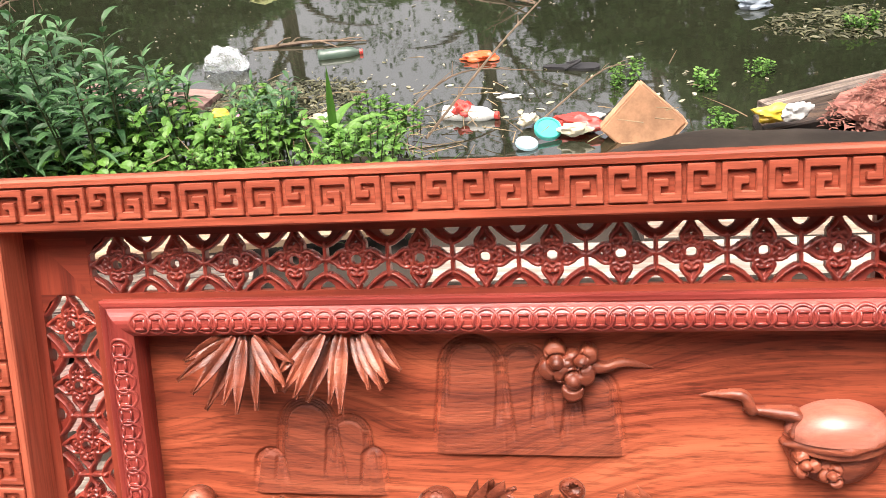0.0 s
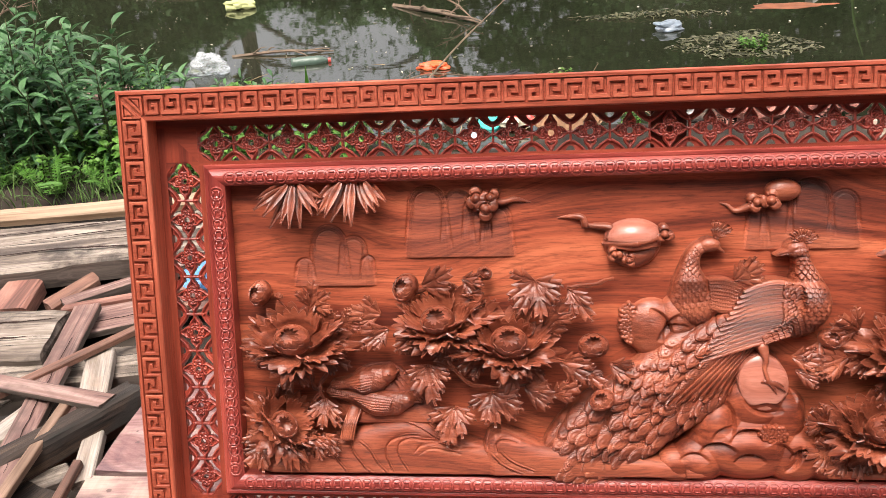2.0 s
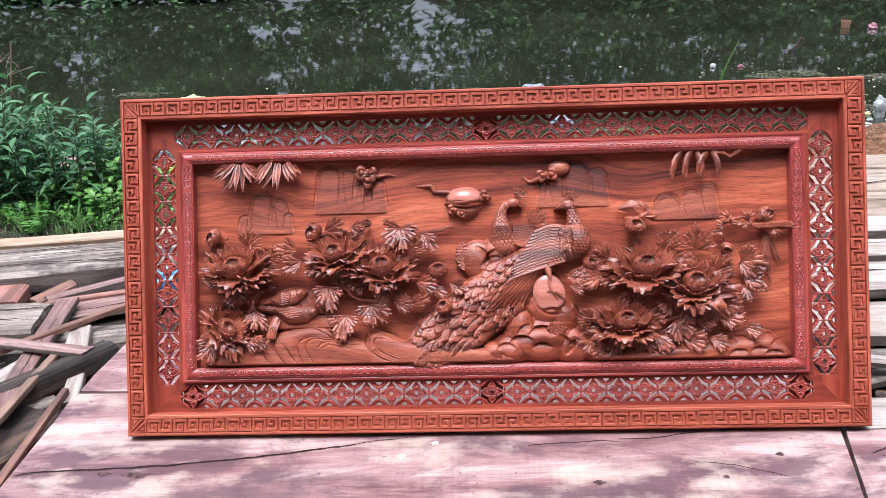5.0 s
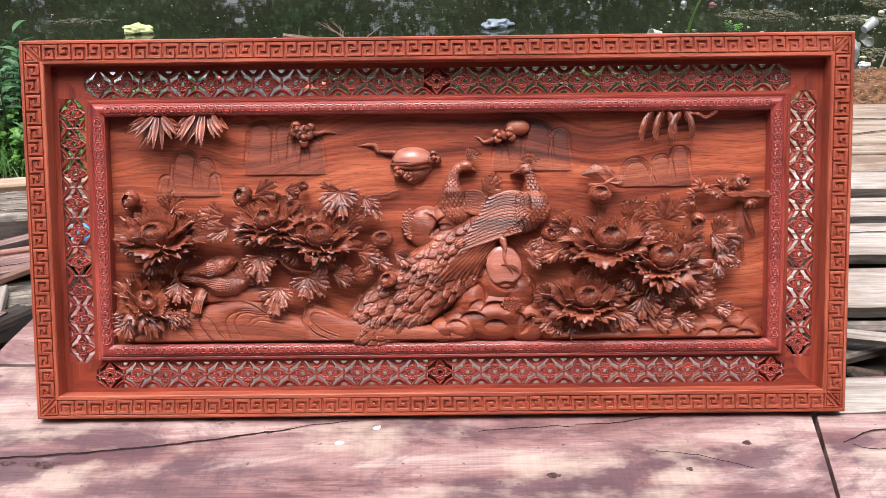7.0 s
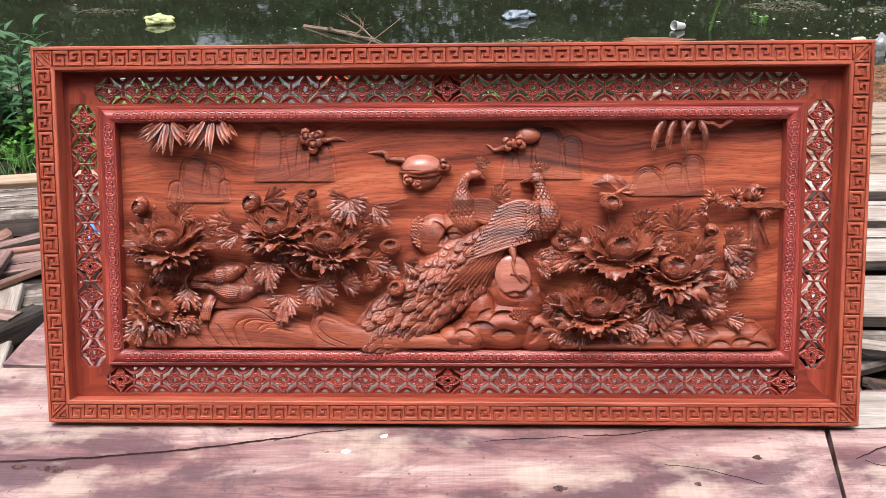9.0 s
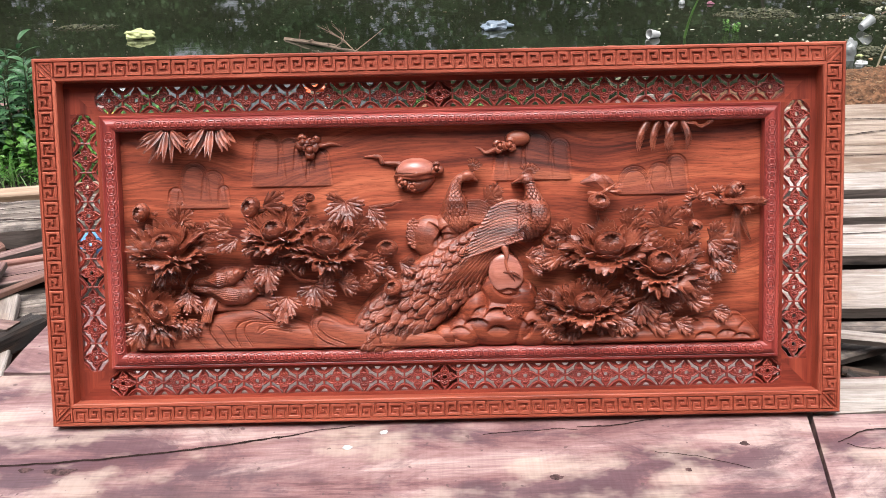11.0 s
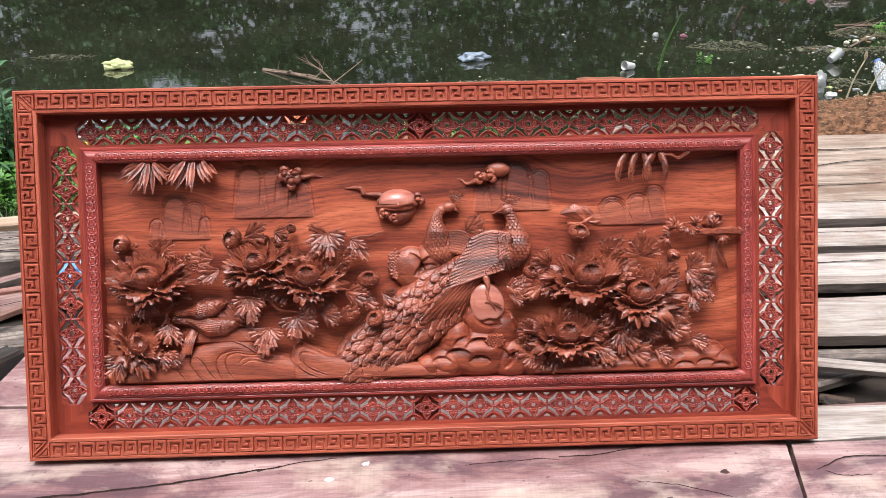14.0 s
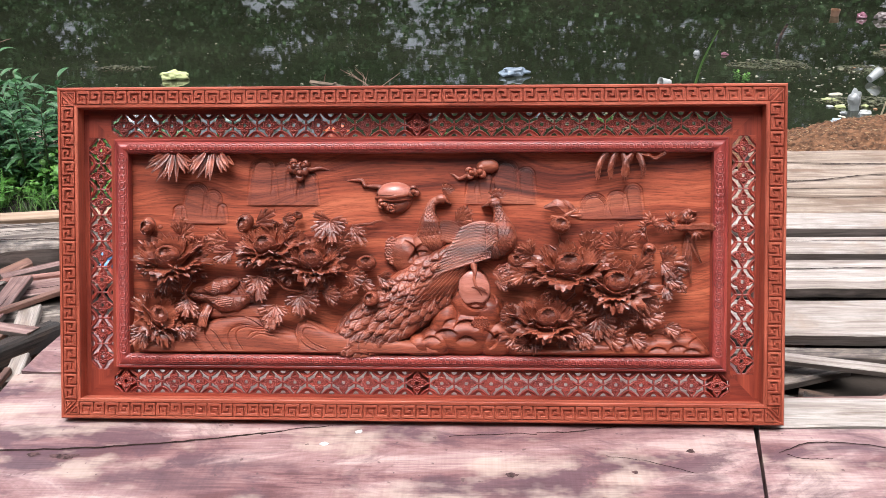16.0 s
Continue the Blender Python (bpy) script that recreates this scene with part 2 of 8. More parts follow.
SLAB = slab_material()
PALE = timber("pale_bleached_wood", (0.220, 0.172, 0.140), (0.350, 0.296, 0.254), (0.450, 0.400, 0.355), "x", 0.75, 0.7, 0.0, (0.285, 0.209, 0.159), stain_at=(0.58, 0.72), split=0.35, grain=0.6, relief=0.5)
GREY = timber("weathered_grey_wood", (0.070, 0.052, 0.043), (0.180, 0.142, 0.114), (0.36, 0.305, 0.255), "x", 0.8, 0.8, 0.0, (0.06, 0.05, 0.045), relief=0.9, stain_at=(0.53, 0.64), split=0.9)
PINK = timber("pinkish_sawn_wood", (0.11, 0.052, 0.044), (0.22, 0.125, 0.106), (0.34, 0.225, 0.195), "x", 0.8, 0.65, 0.0, (0.12, 0.07, 0.06), stain_at=(0.54, 0.68), split=0.5)
BROWN = timber("brown_offcut_wood", (0.085, 0.040, 0.028), (0.20, 0.096, 0.066), (0.33, 0.180, 0.130), "x", 1.0, 0.65, split=0.5)
BARK = timber("dark_bark_wood", (0.012, 0.009, 0.007), (0.036, 0.023, 0.017), (0.110, 0.066, 0.042), "x", 0.8, 0.85, 0.0, (0.03, 0.025, 0.022), relief=1.0, split=0.7)
YELLOW = timber("new_yellow_plank_wood", (0.230, 0.145, 0.085), (0.340, 0.230, 0.150), (0.430, 0.315, 0.220), "x", 1.5, 0.6, split=0.3)
RUST = timber("reddish_offcut_wood", (0.110, 0.046, 0.034), (0.230, 0.098, 0.072), (0.34, 0.170, 0.130), "x", 0.9, 0.65, split=0.5)
TAN = timber("tan_batten_wood", (0.150, 0.088, 0.058), (0.265, 0.165, 0.115), (0.370, 0.245, 0.180), "x", 1.0, 0.65, split=0.4)
WARM = timber("warm_sawn_plank_wood", (0.175, 0.120, 0.082), (0.300, 0.228, 0.170), (0.390, 0.315, 0.250), "x", 0.9, 0.7, 0.0, (0.170, 0.105, 0.070), stain_at=(0.52, 0.66), split=0.5, grain=0.6, relief=0.5)
# weathered side faces, darkened further so the gaps between boards look shaded
EDGE = timber("weathered_shaded_board_edge", (0.035, 0.027, 0.021), (0.105, 0.081, 0.066), (0.196, 0.154, 0.133), "x", 0.8, 0.8, relief=0.8)
SOIL = plain("dark_damp_soil", (0.030, 0.023, 0.018), 0.95, 0.5, 3.0, 1.0, spec=0.2)
SAND = plain("brown_sawdust_soil", (0.125, 0.062, 0.032), 0.95, 0.65, 26.0, 1.0, spec=0.2)


def water_material():
    m, nt, b = shader("murky_river_water", 0.03, 1.0)
    b.inputs["IOR"].default_value = 2.0
    v = place(nt, (1, 1, 1))
    c = ramp(nt, noise_at(nt, v, 0.5, 4.0), [(0.35, (0.011, 0.013, 0.007)), (0.7, (0.022, 0.024, 0.014))])
    nt.links.new(c, b.inputs["Base Color"])
    rip = noise_at(nt, place(nt, (1.0, 1.6, 1.0)), 2.2, 3.0, 0.5)
    bump(nt, b, rip, 0.02, 0.04)
    return m


WATER = water_material()


# ---- mesh helpers ----
def finish(name, bm, mat, parent=None, label="", smooth=False):
    me = bpy.data.meshes.new(name)
    bmesh.ops.recalc_face_normals(bm, faces=bm.faces[:])
    bm.to_mesh(me)
    bm.free()
    if smooth:
        me.polygons.foreach_set("use_smooth", [True] * len(me.polygons))
    me.materials.append(mat)
    ob = new(name, me)
    ob.parent = parent
    return tagged(ob, label)


def part(name, bm, mat, parent, label="", smooth=False):
    return finish(name, bm, mat, parent, label, smooth)


def share(name, me, parent, m):
    """One more piece on shared mesh data."""
    ob = new(name, me)
    ob.parent = parent
    ob.matrix_basis = m
    return ob


def box(bm, lo, hi):
    vs = [bm.verts.new((x, y, z)) for x in (lo[0], hi[0]) for y in (lo[1], hi[1]) for z in (lo[2], hi[2])]
    for f in ((0, 1, 3, 2), (4, 6, 7, 5), (0, 4, 5, 1), (2, 3, 7, 6), (0, 2, 6, 4), (1, 5, 7, 3)):
        bm.faces.new([vs[i] for i in f])


def loft(bm, rings, closed_ring=True, cap=True):
    """Skin rings of equal point count one after another."""
    vs = [[bm.verts.new(p) for p in ring] for ring in rings]
    n = len(vs[0])
    for a, b in zip(vs, vs[1:]):
        for i in range(n if closed_ring else n - 1):
            j = (i + 1) % n
            bm.faces.new((a[i], a[j], b[j], b[i]))
    if cap and closed_ring:
        bm.faces.new(vs[0][::-1])
        bm.faces.new(vs[-1])
    return vs


def spline(pts, n):
    """n points along a smooth curve through pts."""
    pts = [Vector(p) for p in pts]
    if len(pts) == 2:
        return [pts[0].lerp(pts[1], i / (n - 1)) for i in range(n)]
    ext = [pts[0] * 2 - pts[1], *pts, pts[-1] * 2 - pts[-2]]
    out = []
    for i in range(n):
        s = i / (n - 1) * (len(pts) - 1)
        k = min(int(s), len(pts) - 2)
        t = s - k
        a, b, c, d = ext[k : k + 4]
        out.append(0.5 * ((2 * b) + (c - a) * t + (2 * a - 5 * b + 4 * c - d) * t * t + (3 * b - a - 3 * c + d) * t**3))
    return out


def tube(bm, pts, radii, sides=8, steps=None, flat=1.0, up=(0, -1, 0)):
    """A swept round body along a curve; flat scales it along the given up way."""
    steps = steps or max(6, len(pts) * 4)
    line = spline(pts, steps)
    rad = [float(np.interp(i / (steps - 1), np.linspace(0, 1, len(radii)), radii)) for i in range(steps)]
    rings = []
    for i, p in enumerate(line):
        d = (line[min(i + 1, steps - 1)] - line[max(i - 1, 0)]).normalized()
        u = Vector(up) - d * d.dot(Vector(up))
        u = u.normalized() if u.length > 1e-4 else d.orthogonal().normalized()
        s = d.cross(u)
        rings.append([p + rad[i] * (math.cos(a) * s + flat * math.sin(a) * u) for a in (2 * math.pi * k / sides for k in range(sides))])
    loft(bm, rings)


def blob(bm, c, r, seed=0, rough=0.12, u=14, v=9, freq=2.0):
    """An uneven ellipsoid."""
    c, r = Vector(c), Vector(r) if not isinstance(r, (int, float)) else Vector((r, r, r))
    rings = []
    for i in range(v + 1):
        th = math.pi * (0.02 + 0.96 * i / v)
        ring = []
        for k in range(u):
            ph = 2 * math.pi * k / u
            d = Vector((math.sin(th) * math.cos(ph), math.sin(th) * math.sin(ph), math.cos(th)))
            s = 1 + rough * noise.noise(d * freq + Vector((seed * 7.3, seed * 3.1, seed)))
            ring.append(c + Vector((d.x * r.x, d.y * r.y, d.z * r.z)) * s)
        rings.append(ring)
    loft(bm, rings)


def plank(name, a, b, width, thick, mat, label, category="plank", group="", wob=0.02, seed=0, round_=0.0, roll=0.0, taper=0.0, edge=None, rugged=0.0):
    """A sawn board whose top runs from a to b; edges, ends and top uneven; round_ bulges it like a log slice."""
    a, b = Vector(a), Vector(b)
    d = b - a
    ln = d.length
    rnd = random.Random(seed * 77 + 5)
    bm = bmesh.new()
    n = max(6, int(ln / (0.03 if rugged else 0.09)))
    rings = []
    skew = rnd.uniform(-0.25, 0.25) * width
    for i in range(n + 1):
        s = i / n
        x = s * ln
        w = width * (1 - taper * s)
        l = -w / 2 + wob * width * 3 * noise.noise((x * 3.1, seed, 0.3)) + wob * width * noise.noise((x * 14, seed, 4.3))
        r = w / 2 + wob * width * 3 * noise.noise((x * 3.1, seed, 9.7)) + wob * width * noise.noise((x * 14, seed, 7.7))
        sag = 0.004 * noise.noise((x * 2, seed, 2.2))
        e = 0.15 * thick
        ring = [(l, -thick), (l, -e), (l + e, 0)]
        for k in range(1, 6):
            f = k / 6
            p = l + e + (r - l - 2 * e) * f
            ring.append((p, round_ * thick * math.sin(math.pi * f) + rugged * (noise.noise((x * 6, p * 40, seed)) + 0.6 * noise.noise((x * 12, p * 110, seed)))))
        ring += [(r - e, 0), (r, -e), (r, -thick), ((l + r) / 2, -thick * (1 + round_))]
        out = []
        for p, q in ring:
            end = skew * ((r - p) / (r - l) - 0.5) if i in (0, n) else 0
            jag = (0.006 + 1.5 * rugged) * noise.noise((p * 40, seed, i)) if i in (0, n) else 0
            out.append((x + end + jag, p, q + sag))
        rings.append(out)
    loft(bm, rings)
    bmesh.ops.recalc_face_normals(bm, faces=bm.faces[:])
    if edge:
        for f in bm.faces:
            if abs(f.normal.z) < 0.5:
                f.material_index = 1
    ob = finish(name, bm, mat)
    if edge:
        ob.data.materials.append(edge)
    yaw = math.atan2(d.y, d.x)
    ob.matrix_world = Matrix.Translation(a) @ Matrix.Rotation(yaw, 4, "Z") @ Matrix.Rotation(-math.asin(d.z / ln), 4, "Y") @ Matrix.Rotation(radians(roll), 4, "X")
    return tagged(ob, label, category, group)


# ---- ground, river ----
def land(x, y):
    """Height of the ground: near bank, river bed, far bank."""
    edge = 3.05 + 0.12 * math.sin(1.9 * x) + 0.08 * math.sin(4.7 * x + 1)
    near = -0.13 + 0.02 * noise.noise((x * 1.3, y * 1.3, 0))
    drop = min(1.0, max(0.0, (y - edge + 0.45) / 1.3))
    z = near - 0.75 * drop * drop * (3 - 2 * drop)
    side = min(1.0, max(0.0, (x + 2.0) / 3.0))
    # unseen hill added behind the far bank to block sky in the reflections
    far, blocking_hill = min(1.0, max(0.0, (y - 15.5) / 3.0)), min(1.0, max(0.0, (y - 18.0) / 4.0))
    return z + far * far * (3 - 2 * far) * (0.75 + 0.85 * side) + blocking_hill * blocking_hill * (3 - 2 * blocking_hill) * 1.3 * side + 0.03 * noise.noise((x * 4, y * 4, 3))


def grid_sheet(xs, ys, height):
    bm = bmesh.new()
    vs = [[bm.verts.new((x, y, height(x, y))) for x in xs] for y in ys]
    for a, b in zip(vs, vs[1:]):
        for i in range(len(xs) - 1):
            bm.faces.new((a[i], a[i + 1], b[i + 1], b[i]))
    return bm


gx = [*(-400 * 0.55**k for k in range(7)), *np.linspace(-6, 6, 90), *(400 * 0.55**k for k in range(6, -1, -1))]
gy = [*(-400 * 0.5**k for k in range(7)), *np.linspace(-3, 5, 60), *np.linspace(6, 14, 6), *np.linspace(15, 20, 12), 26, 40, 80, 160, 400]
tagged(finish("ground", grid_sheet(gx, gy, land), SOIL, smooth=True), "dark damp earth bank beside the river", "ground", kind="structure")
bm = bmesh.new()
box(bm, (-150, 2.0, -0.9), (150, 17.5, -0.27))
tagged(finish("water", bm, WATER), "murky dark river water mirroring trees and pale sky", "water", kind="structure")

# ---- slabs under the panel ----
def slab(name, corners, thick, mat, label, seed):
    """A wide sawn slab; its four top corners go round, edges a little waney."""
    bm = bmesh.new()
    c = [Vector((*p, 0)) for p in corners]
    n, m = 26, 12
    top = []
    for j in range(m + 1):
        row = []
        for i in range(n + 1):
            s, t = i / n, j / m
            p = (c[0] * (1 - s) + c[1] * s) * (1 - t) + (c[3] * (1 - s) + c[2] * s) * t
            w = 0.008 * noise.noise((p.x * 5, p.y * 5, seed))
            edge = (i in (0, n)) or (j in (0, m))
            row.append(p + Vector((w if i in (0, n) else 0, w if j in (0, m) else 0, -0.004 * edge + 0.0012 * noise.noise((p.x * 9, p.y * 30, seed)))))
        top.append(row)
    vt = [[bm.verts.new(p) for p in r] for r in top]
    vb = [[bm.verts.new((p.x, p.y, -thick)) for p in r] for r in top]
    for j in range(m):
        for i in range(n):
            bm.faces.new((vt[j][i], vt[j][i + 1], vt[j + 1][i + 1], vt[j + 1][i]))
            bm.faces.new((vb[j][i], vb[j + 1][i], vb[j + 1][i + 1], vb[j][i + 1]))
    rim = [(0, i) for i in range(n)] + [(j, n) for j in range(m)] + [(m, i) for i in range(n, 0, -1)] + [(j, 0) for j in range(m, 0, -1)]
    for (j, i), (q, p) in zip(rim, rim[1:] + rim[:1]):
        bm.faces.new((vt[j][i], vb[j][i], vb[q][p], vt[q][p]))
    return tagged(finish(name, bm, mat), label, "slab", "slabs under the panel")


first = slab("wood_slab", [(-1.36, -1.55), (0.69, -1.55), (1.058, 0.285), (-1.375, 0.285)], 0.09, SLAB, "wide pinkish sawn slab with purple stains and cracks", 1)
slab("wood_slab", [(-1.37, 0.300), (1.05, 0.300), (1.02, 0.92), (-1.33, 0.70)], 0.09, SLAB, "pinkish sawn slab behind the carved panel", 2)
third = slab("wood_slab", [(0.702, -1.55), (2.6, -1.55), (2.6, 0.055), (1.017, 0.012)], 0.09, SLAB, "pink sawn slab with a long dark crack", 3)
slab("wood_slab", [(1.025, 0.025), (2.6, 0.07), (2.6, 0.17), (1.062, 0.185)], 0.10, PALE, "bluish grey sawn slab with worn surface", 4)

# ---- the stack of planks beside and behind ----
STACK = [
    # near y, far y, top z, thick, left x, right x, lean, material
    (0.195, 0.235, -0.015, 0.05, 1.00, 2.6, 0.03, PINK),
    (0.585, 0.860, 0.0, 0.045, -0.70, 3.4, 0.012, PALE),
    (0.960, 1.225, 0.0, 0.045, -0.78, 3.4, 0.01, PALE),
    (1.300, 1.480, 0.0, 0.04, -0.74, 3.6, 0.012, PALE),
    (1.590, 1.775, 0.0, 0.055, -0.8, 3.6, 0.015, PALE),
    (1.800, 2.130, -0.004, 0.045, -0.2, 3.8, 0.01, WARM),
    (2.150, 2.460, -0.002, 0.045, 1.15, 3.8, 0.01, WARM),
    (2.490, 2.840, -0.012, 0.045, 1.75, 3.9, 0.03, WARM),
]
boards = []
for k, (y0, y1, z, th, xa, xb, lean, mt) in enumerate(STACK):
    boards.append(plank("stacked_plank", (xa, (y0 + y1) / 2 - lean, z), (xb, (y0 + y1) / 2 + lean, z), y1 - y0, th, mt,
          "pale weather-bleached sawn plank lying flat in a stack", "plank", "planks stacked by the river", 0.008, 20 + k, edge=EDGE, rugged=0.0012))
LOOSE = [
    ((0.75, 0.53, -0.035), (2.6, 0.50, -0.035), 0.07, 0.04, GREY), ((1.05, 0.50, -0.012), (1.75, 0.31, 0.0), 0.055, 0.02, PALE),
    ((1.10, 0.37, -0.075), (1.45, 0.47, -0.055), 0.07, 0.025, GREY), ((1.5, 0.25, -0.05), (1.75, 0.42, -0.06), 0.05, 0.03, BROWN),
]
for k, (a, b, w, th, mt) in enumerate(LOOSE):
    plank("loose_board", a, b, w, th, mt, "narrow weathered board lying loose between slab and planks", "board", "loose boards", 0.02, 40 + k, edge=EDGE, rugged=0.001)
rnd = random.Random(61)
for k in range(30):
    x, y, g, l = rnd.uniform(1.03, 2.3), rnd.uniform(0.23, 0.52), rnd.uniform(0, 3.14), rnd.uniform(0.05, 0.16)
    plank("wood_scrap", (x - l / 2 * math.cos(g), y - l / 3 * math.sin(g), -0.115), (x + l / 2 * math.cos(g), y + l / 3 * math.sin(g), -0.10), rnd.uniform(0.015, 0.05), 0.012, rnd.choice((BARK, BARK, BROWN, GREY)),
          "dark scrap of wood in the gap beside the slab", "timber", "scraps in the gap", 0.03, 400 + k, rugged=0.002)
for k, x in enumerate((0.35, 1.35, 2.35, 3.3)):
    plank("bearer", (x, 0.66, -0.047), (x + 0.06, 1.7 if x < 2 else 2.8, -0.055), 0.08, 0.085, BROWN, "dark timber bearer under the stacked planks", "beam", "bearers", 0.01, 60 + k)


def crack(parent, pts, width, seed, z=0.0018):
    """A dark open split along the grain: a narrow wandering groove with ragged lips."""
    line = spline([(*p, 0) for p in pts], 60)
    bm = bmesh.new()
    prev = None
    for i, p in enumerate(line):
        q = Vector((p.x, p.y + 0.006 * noise.noise((p.x * 18, seed, 0)) + 0.002 * noise.noise((p.x * 70, seed, 1)), z))
        w = width * math.sin(math.pi * (0.04 + 0.92 * i / 59)) ** 0.5 * (0.6 + 0.9 * abs(noise.noise((p.x * 25, seed, 5))))
        row = [bm.verts.new(q + Vector((0, -w, 0))), bm.verts.new(q + Vector((0, 0, -0.0012))), bm.verts.new(q + Vector((0, w, 0)))]
        if prev:
            bm.faces.new((prev[0], prev[1], row[1], row[0]))
            bm.faces.new((prev[1], prev[2], row[2], row[1]))
        prev = row
    part("crack", bm, CRACK, parent, "dark open crack")


CRACK = plain("dark_crack", (0.028, 0.017, 0.015), 0.95, 0.3, 30.0, 0.2, spec=0.1)
crack(first, [(-1.36, -0.160), (-1.28, -0.143), (-1.018, -0.127), (-0.718, -0.091), (-0.50, -0.050), (-0.40, -0.030)], 0.0046, 1)
crack(first, [(-0.46, -0.046), (-0.34, -0.012), (-0.25, 0.0)], 0.0018, 2)
crack(first, [(0.36, -0.020), (0.47, -0.016), (0.60, 0.015)], 0.0022, 3)
crack(first, [(0.10, -0.045), (0.26, -0.030), (0.36, -0.030)], 0.0012, 4)
crack(first, [(0.55, -0.13), (0.66, -0.15), (0.78, -0.20)], 0.0010, 5)
crack(boards[6], [(0.45, -0.05), (0.80, -0.06), (1.10, 0.02), (1.50, 0.05)], 0.007, 11, 0.006)
crack(boards[6], [(0.40, -0.13), (0.62, -0.10), (0.95, -0.02)], 0.004, 12, 0.006)
crack(boards[5], [(1.70, 0.06), (2.10, 0.02), (2.60, 0.05)], 0.005, 13, 0.006)
crack(boards[7], [(0.10, -0.06), (0.60, -0.10), (1.20, -0.08)], 0.008, 14, 0.006)
crack(boards[2], [(1.70, 0.06), (2.20, 0.03), (2.60, 0.045), (3.0, 0.02)], 0.004, 15, 0.006)
crack(boards[3], [(2.2, 0.02), (2.7, 0.03), (3.1, 0.01)], 0.003, 16, 0.006)
crack(third, [(1.04, -0.105), (1.13, -0.060), (1.24, -0.055), (1.40, -0.085)], 0.0030, 6)
crack(third, [(1.06, -0.11), (1.10, -0.13), (1.18, -0.13)], 0.0015, 7)


def stain(parent, x, y, sx, sy, seed):
    """A ragged dark knot or stain with a slightly raised rim."""
    bm = bmesh.new()
    ring = []
    for k in range(26):
        a = 2 * math.pi * k / 26
        r = 1 + 0.6 * noise.noise((math.cos(a) * 1.6 + seed, math.sin(a) * 1.6, seed))
        ring.append(bm.verts.new((x + sx * r * math.cos(a), y + sy * r * math.sin(a), 0.0016)))
    mid = bm.verts.new((x, y, 0.0021))
    for k in range(26):
        bm.faces.new((ring[k], ring[(k + 1) % 26], mid))
    part("knot", bm, KNOT, parent, "dark knot")


KNOT = plain("dark_knot_wood", (0.085, 0.048, 0.045), 0.8, 0.6, 60.0, 0.4, spec=0.2)
for k, (x, y, sx, sy) in enumerate(((0.792, -0.103, 0.012, 0.008), (0.278, -0.218, 0.018, 0.010), (-1.006, -0.162, 0.045, 0.012), (0.62, -0.20, 0.010, 0.006), (-1.10, -0.155, 0.02, 0.008))):
    stain(first, x, y, sx, sy, k + 1)

# added board; its near-white wood makes up for light missing behind the panel
CREAM_BRIGHTENED = timber("cream_wood_brightened", (0.68, 0.52, 0.44), (0.82, 0.68, 0.59), (0.87, 0.76, 0.68), "x", 1.3, 0.7)
plank("pale_board", (-0.98, 0.27, 0.014), (1.0, 0.27, 0.014), 0.38, 0.013, CREAM_BRIGHTENED, "added pale board that brightens the view through the pierced border", "board", "", 0.006, 71)


# unseen wall added behind the viewer to block low sky and deepen the shade
bm = bmesh.new()
box(bm, (-11, -4.15, -0.2), (11, -3.9, 6.2))
tagged(finish("wall_south", bm, plain("light_blocking_wall", (0.13, 0.115, 0.10), 0.9, 0.3, 2.0, 0.4)), "unseen plain grey wall added to block low sky light", "wall", kind="structure")


# ---- carved panel ----
HALF, TALL, RAIL, LEAN, LIFT = 1.085, 1.003, 0.062, 22.0, 0.0187
panel = new("carved_panel")
panel.matrix_world = pose(0, 0, LIFT, -LEAN)
tagged(panel, "framed reddish rosewood relief carving of birds and peonies, leaning", "carving")


def mitred(name, profile, half, z0, z1, side, mat, label=""):
    """One rail of a rectangular frame: profile points are (in from the edge, depth)."""
    bm = bmesh.new()
    rings = []
    for end in (0, 1):
        ring = []
        for w, y in profile:
            x0, x1, lo, hi = -half + w, half - w, z0 + w, z1 - w
            p = {"top": ((x0, hi), (x1, hi)), "bottom": ((x0, lo), (x1, lo)), "left": ((x0, lo), (x0, hi)), "right": ((x1, lo), (x1, hi))}[side][end]
            ring.append((p[0], y, p[1]))
        rings.append(ring)
    loft(bm, rings)
    return part(name, bm, mat, panel, label)


DIP = 0.0050
OUTER = [(0, 0.050), (0, 0.003), (0.003, 0), (0.0085, 0), (0.0100, DIP), (0.0510, DIP), (0.0522, 0), (0.0600, 0), (0.062, 0.002), (0.062, 0.050)]
for side in ("top", "bottom", "left", "right"):
    mitred("frame_rail", OUTER, HALF, 0, TALL, side, RAIL_X if side in ("top", "bottom") else RAIL_Z, "frame rail with a carved meander band")


COLS = (30, 27, 34, 34, 22, 27, 22, 34, 34, 27, 30)
ROWSZ = (31, 24, 30, 24, 31)
KEY = ("####.######", "#..#.#....#", "#.##.#.##.#", "#....#.#..#", "######.####")


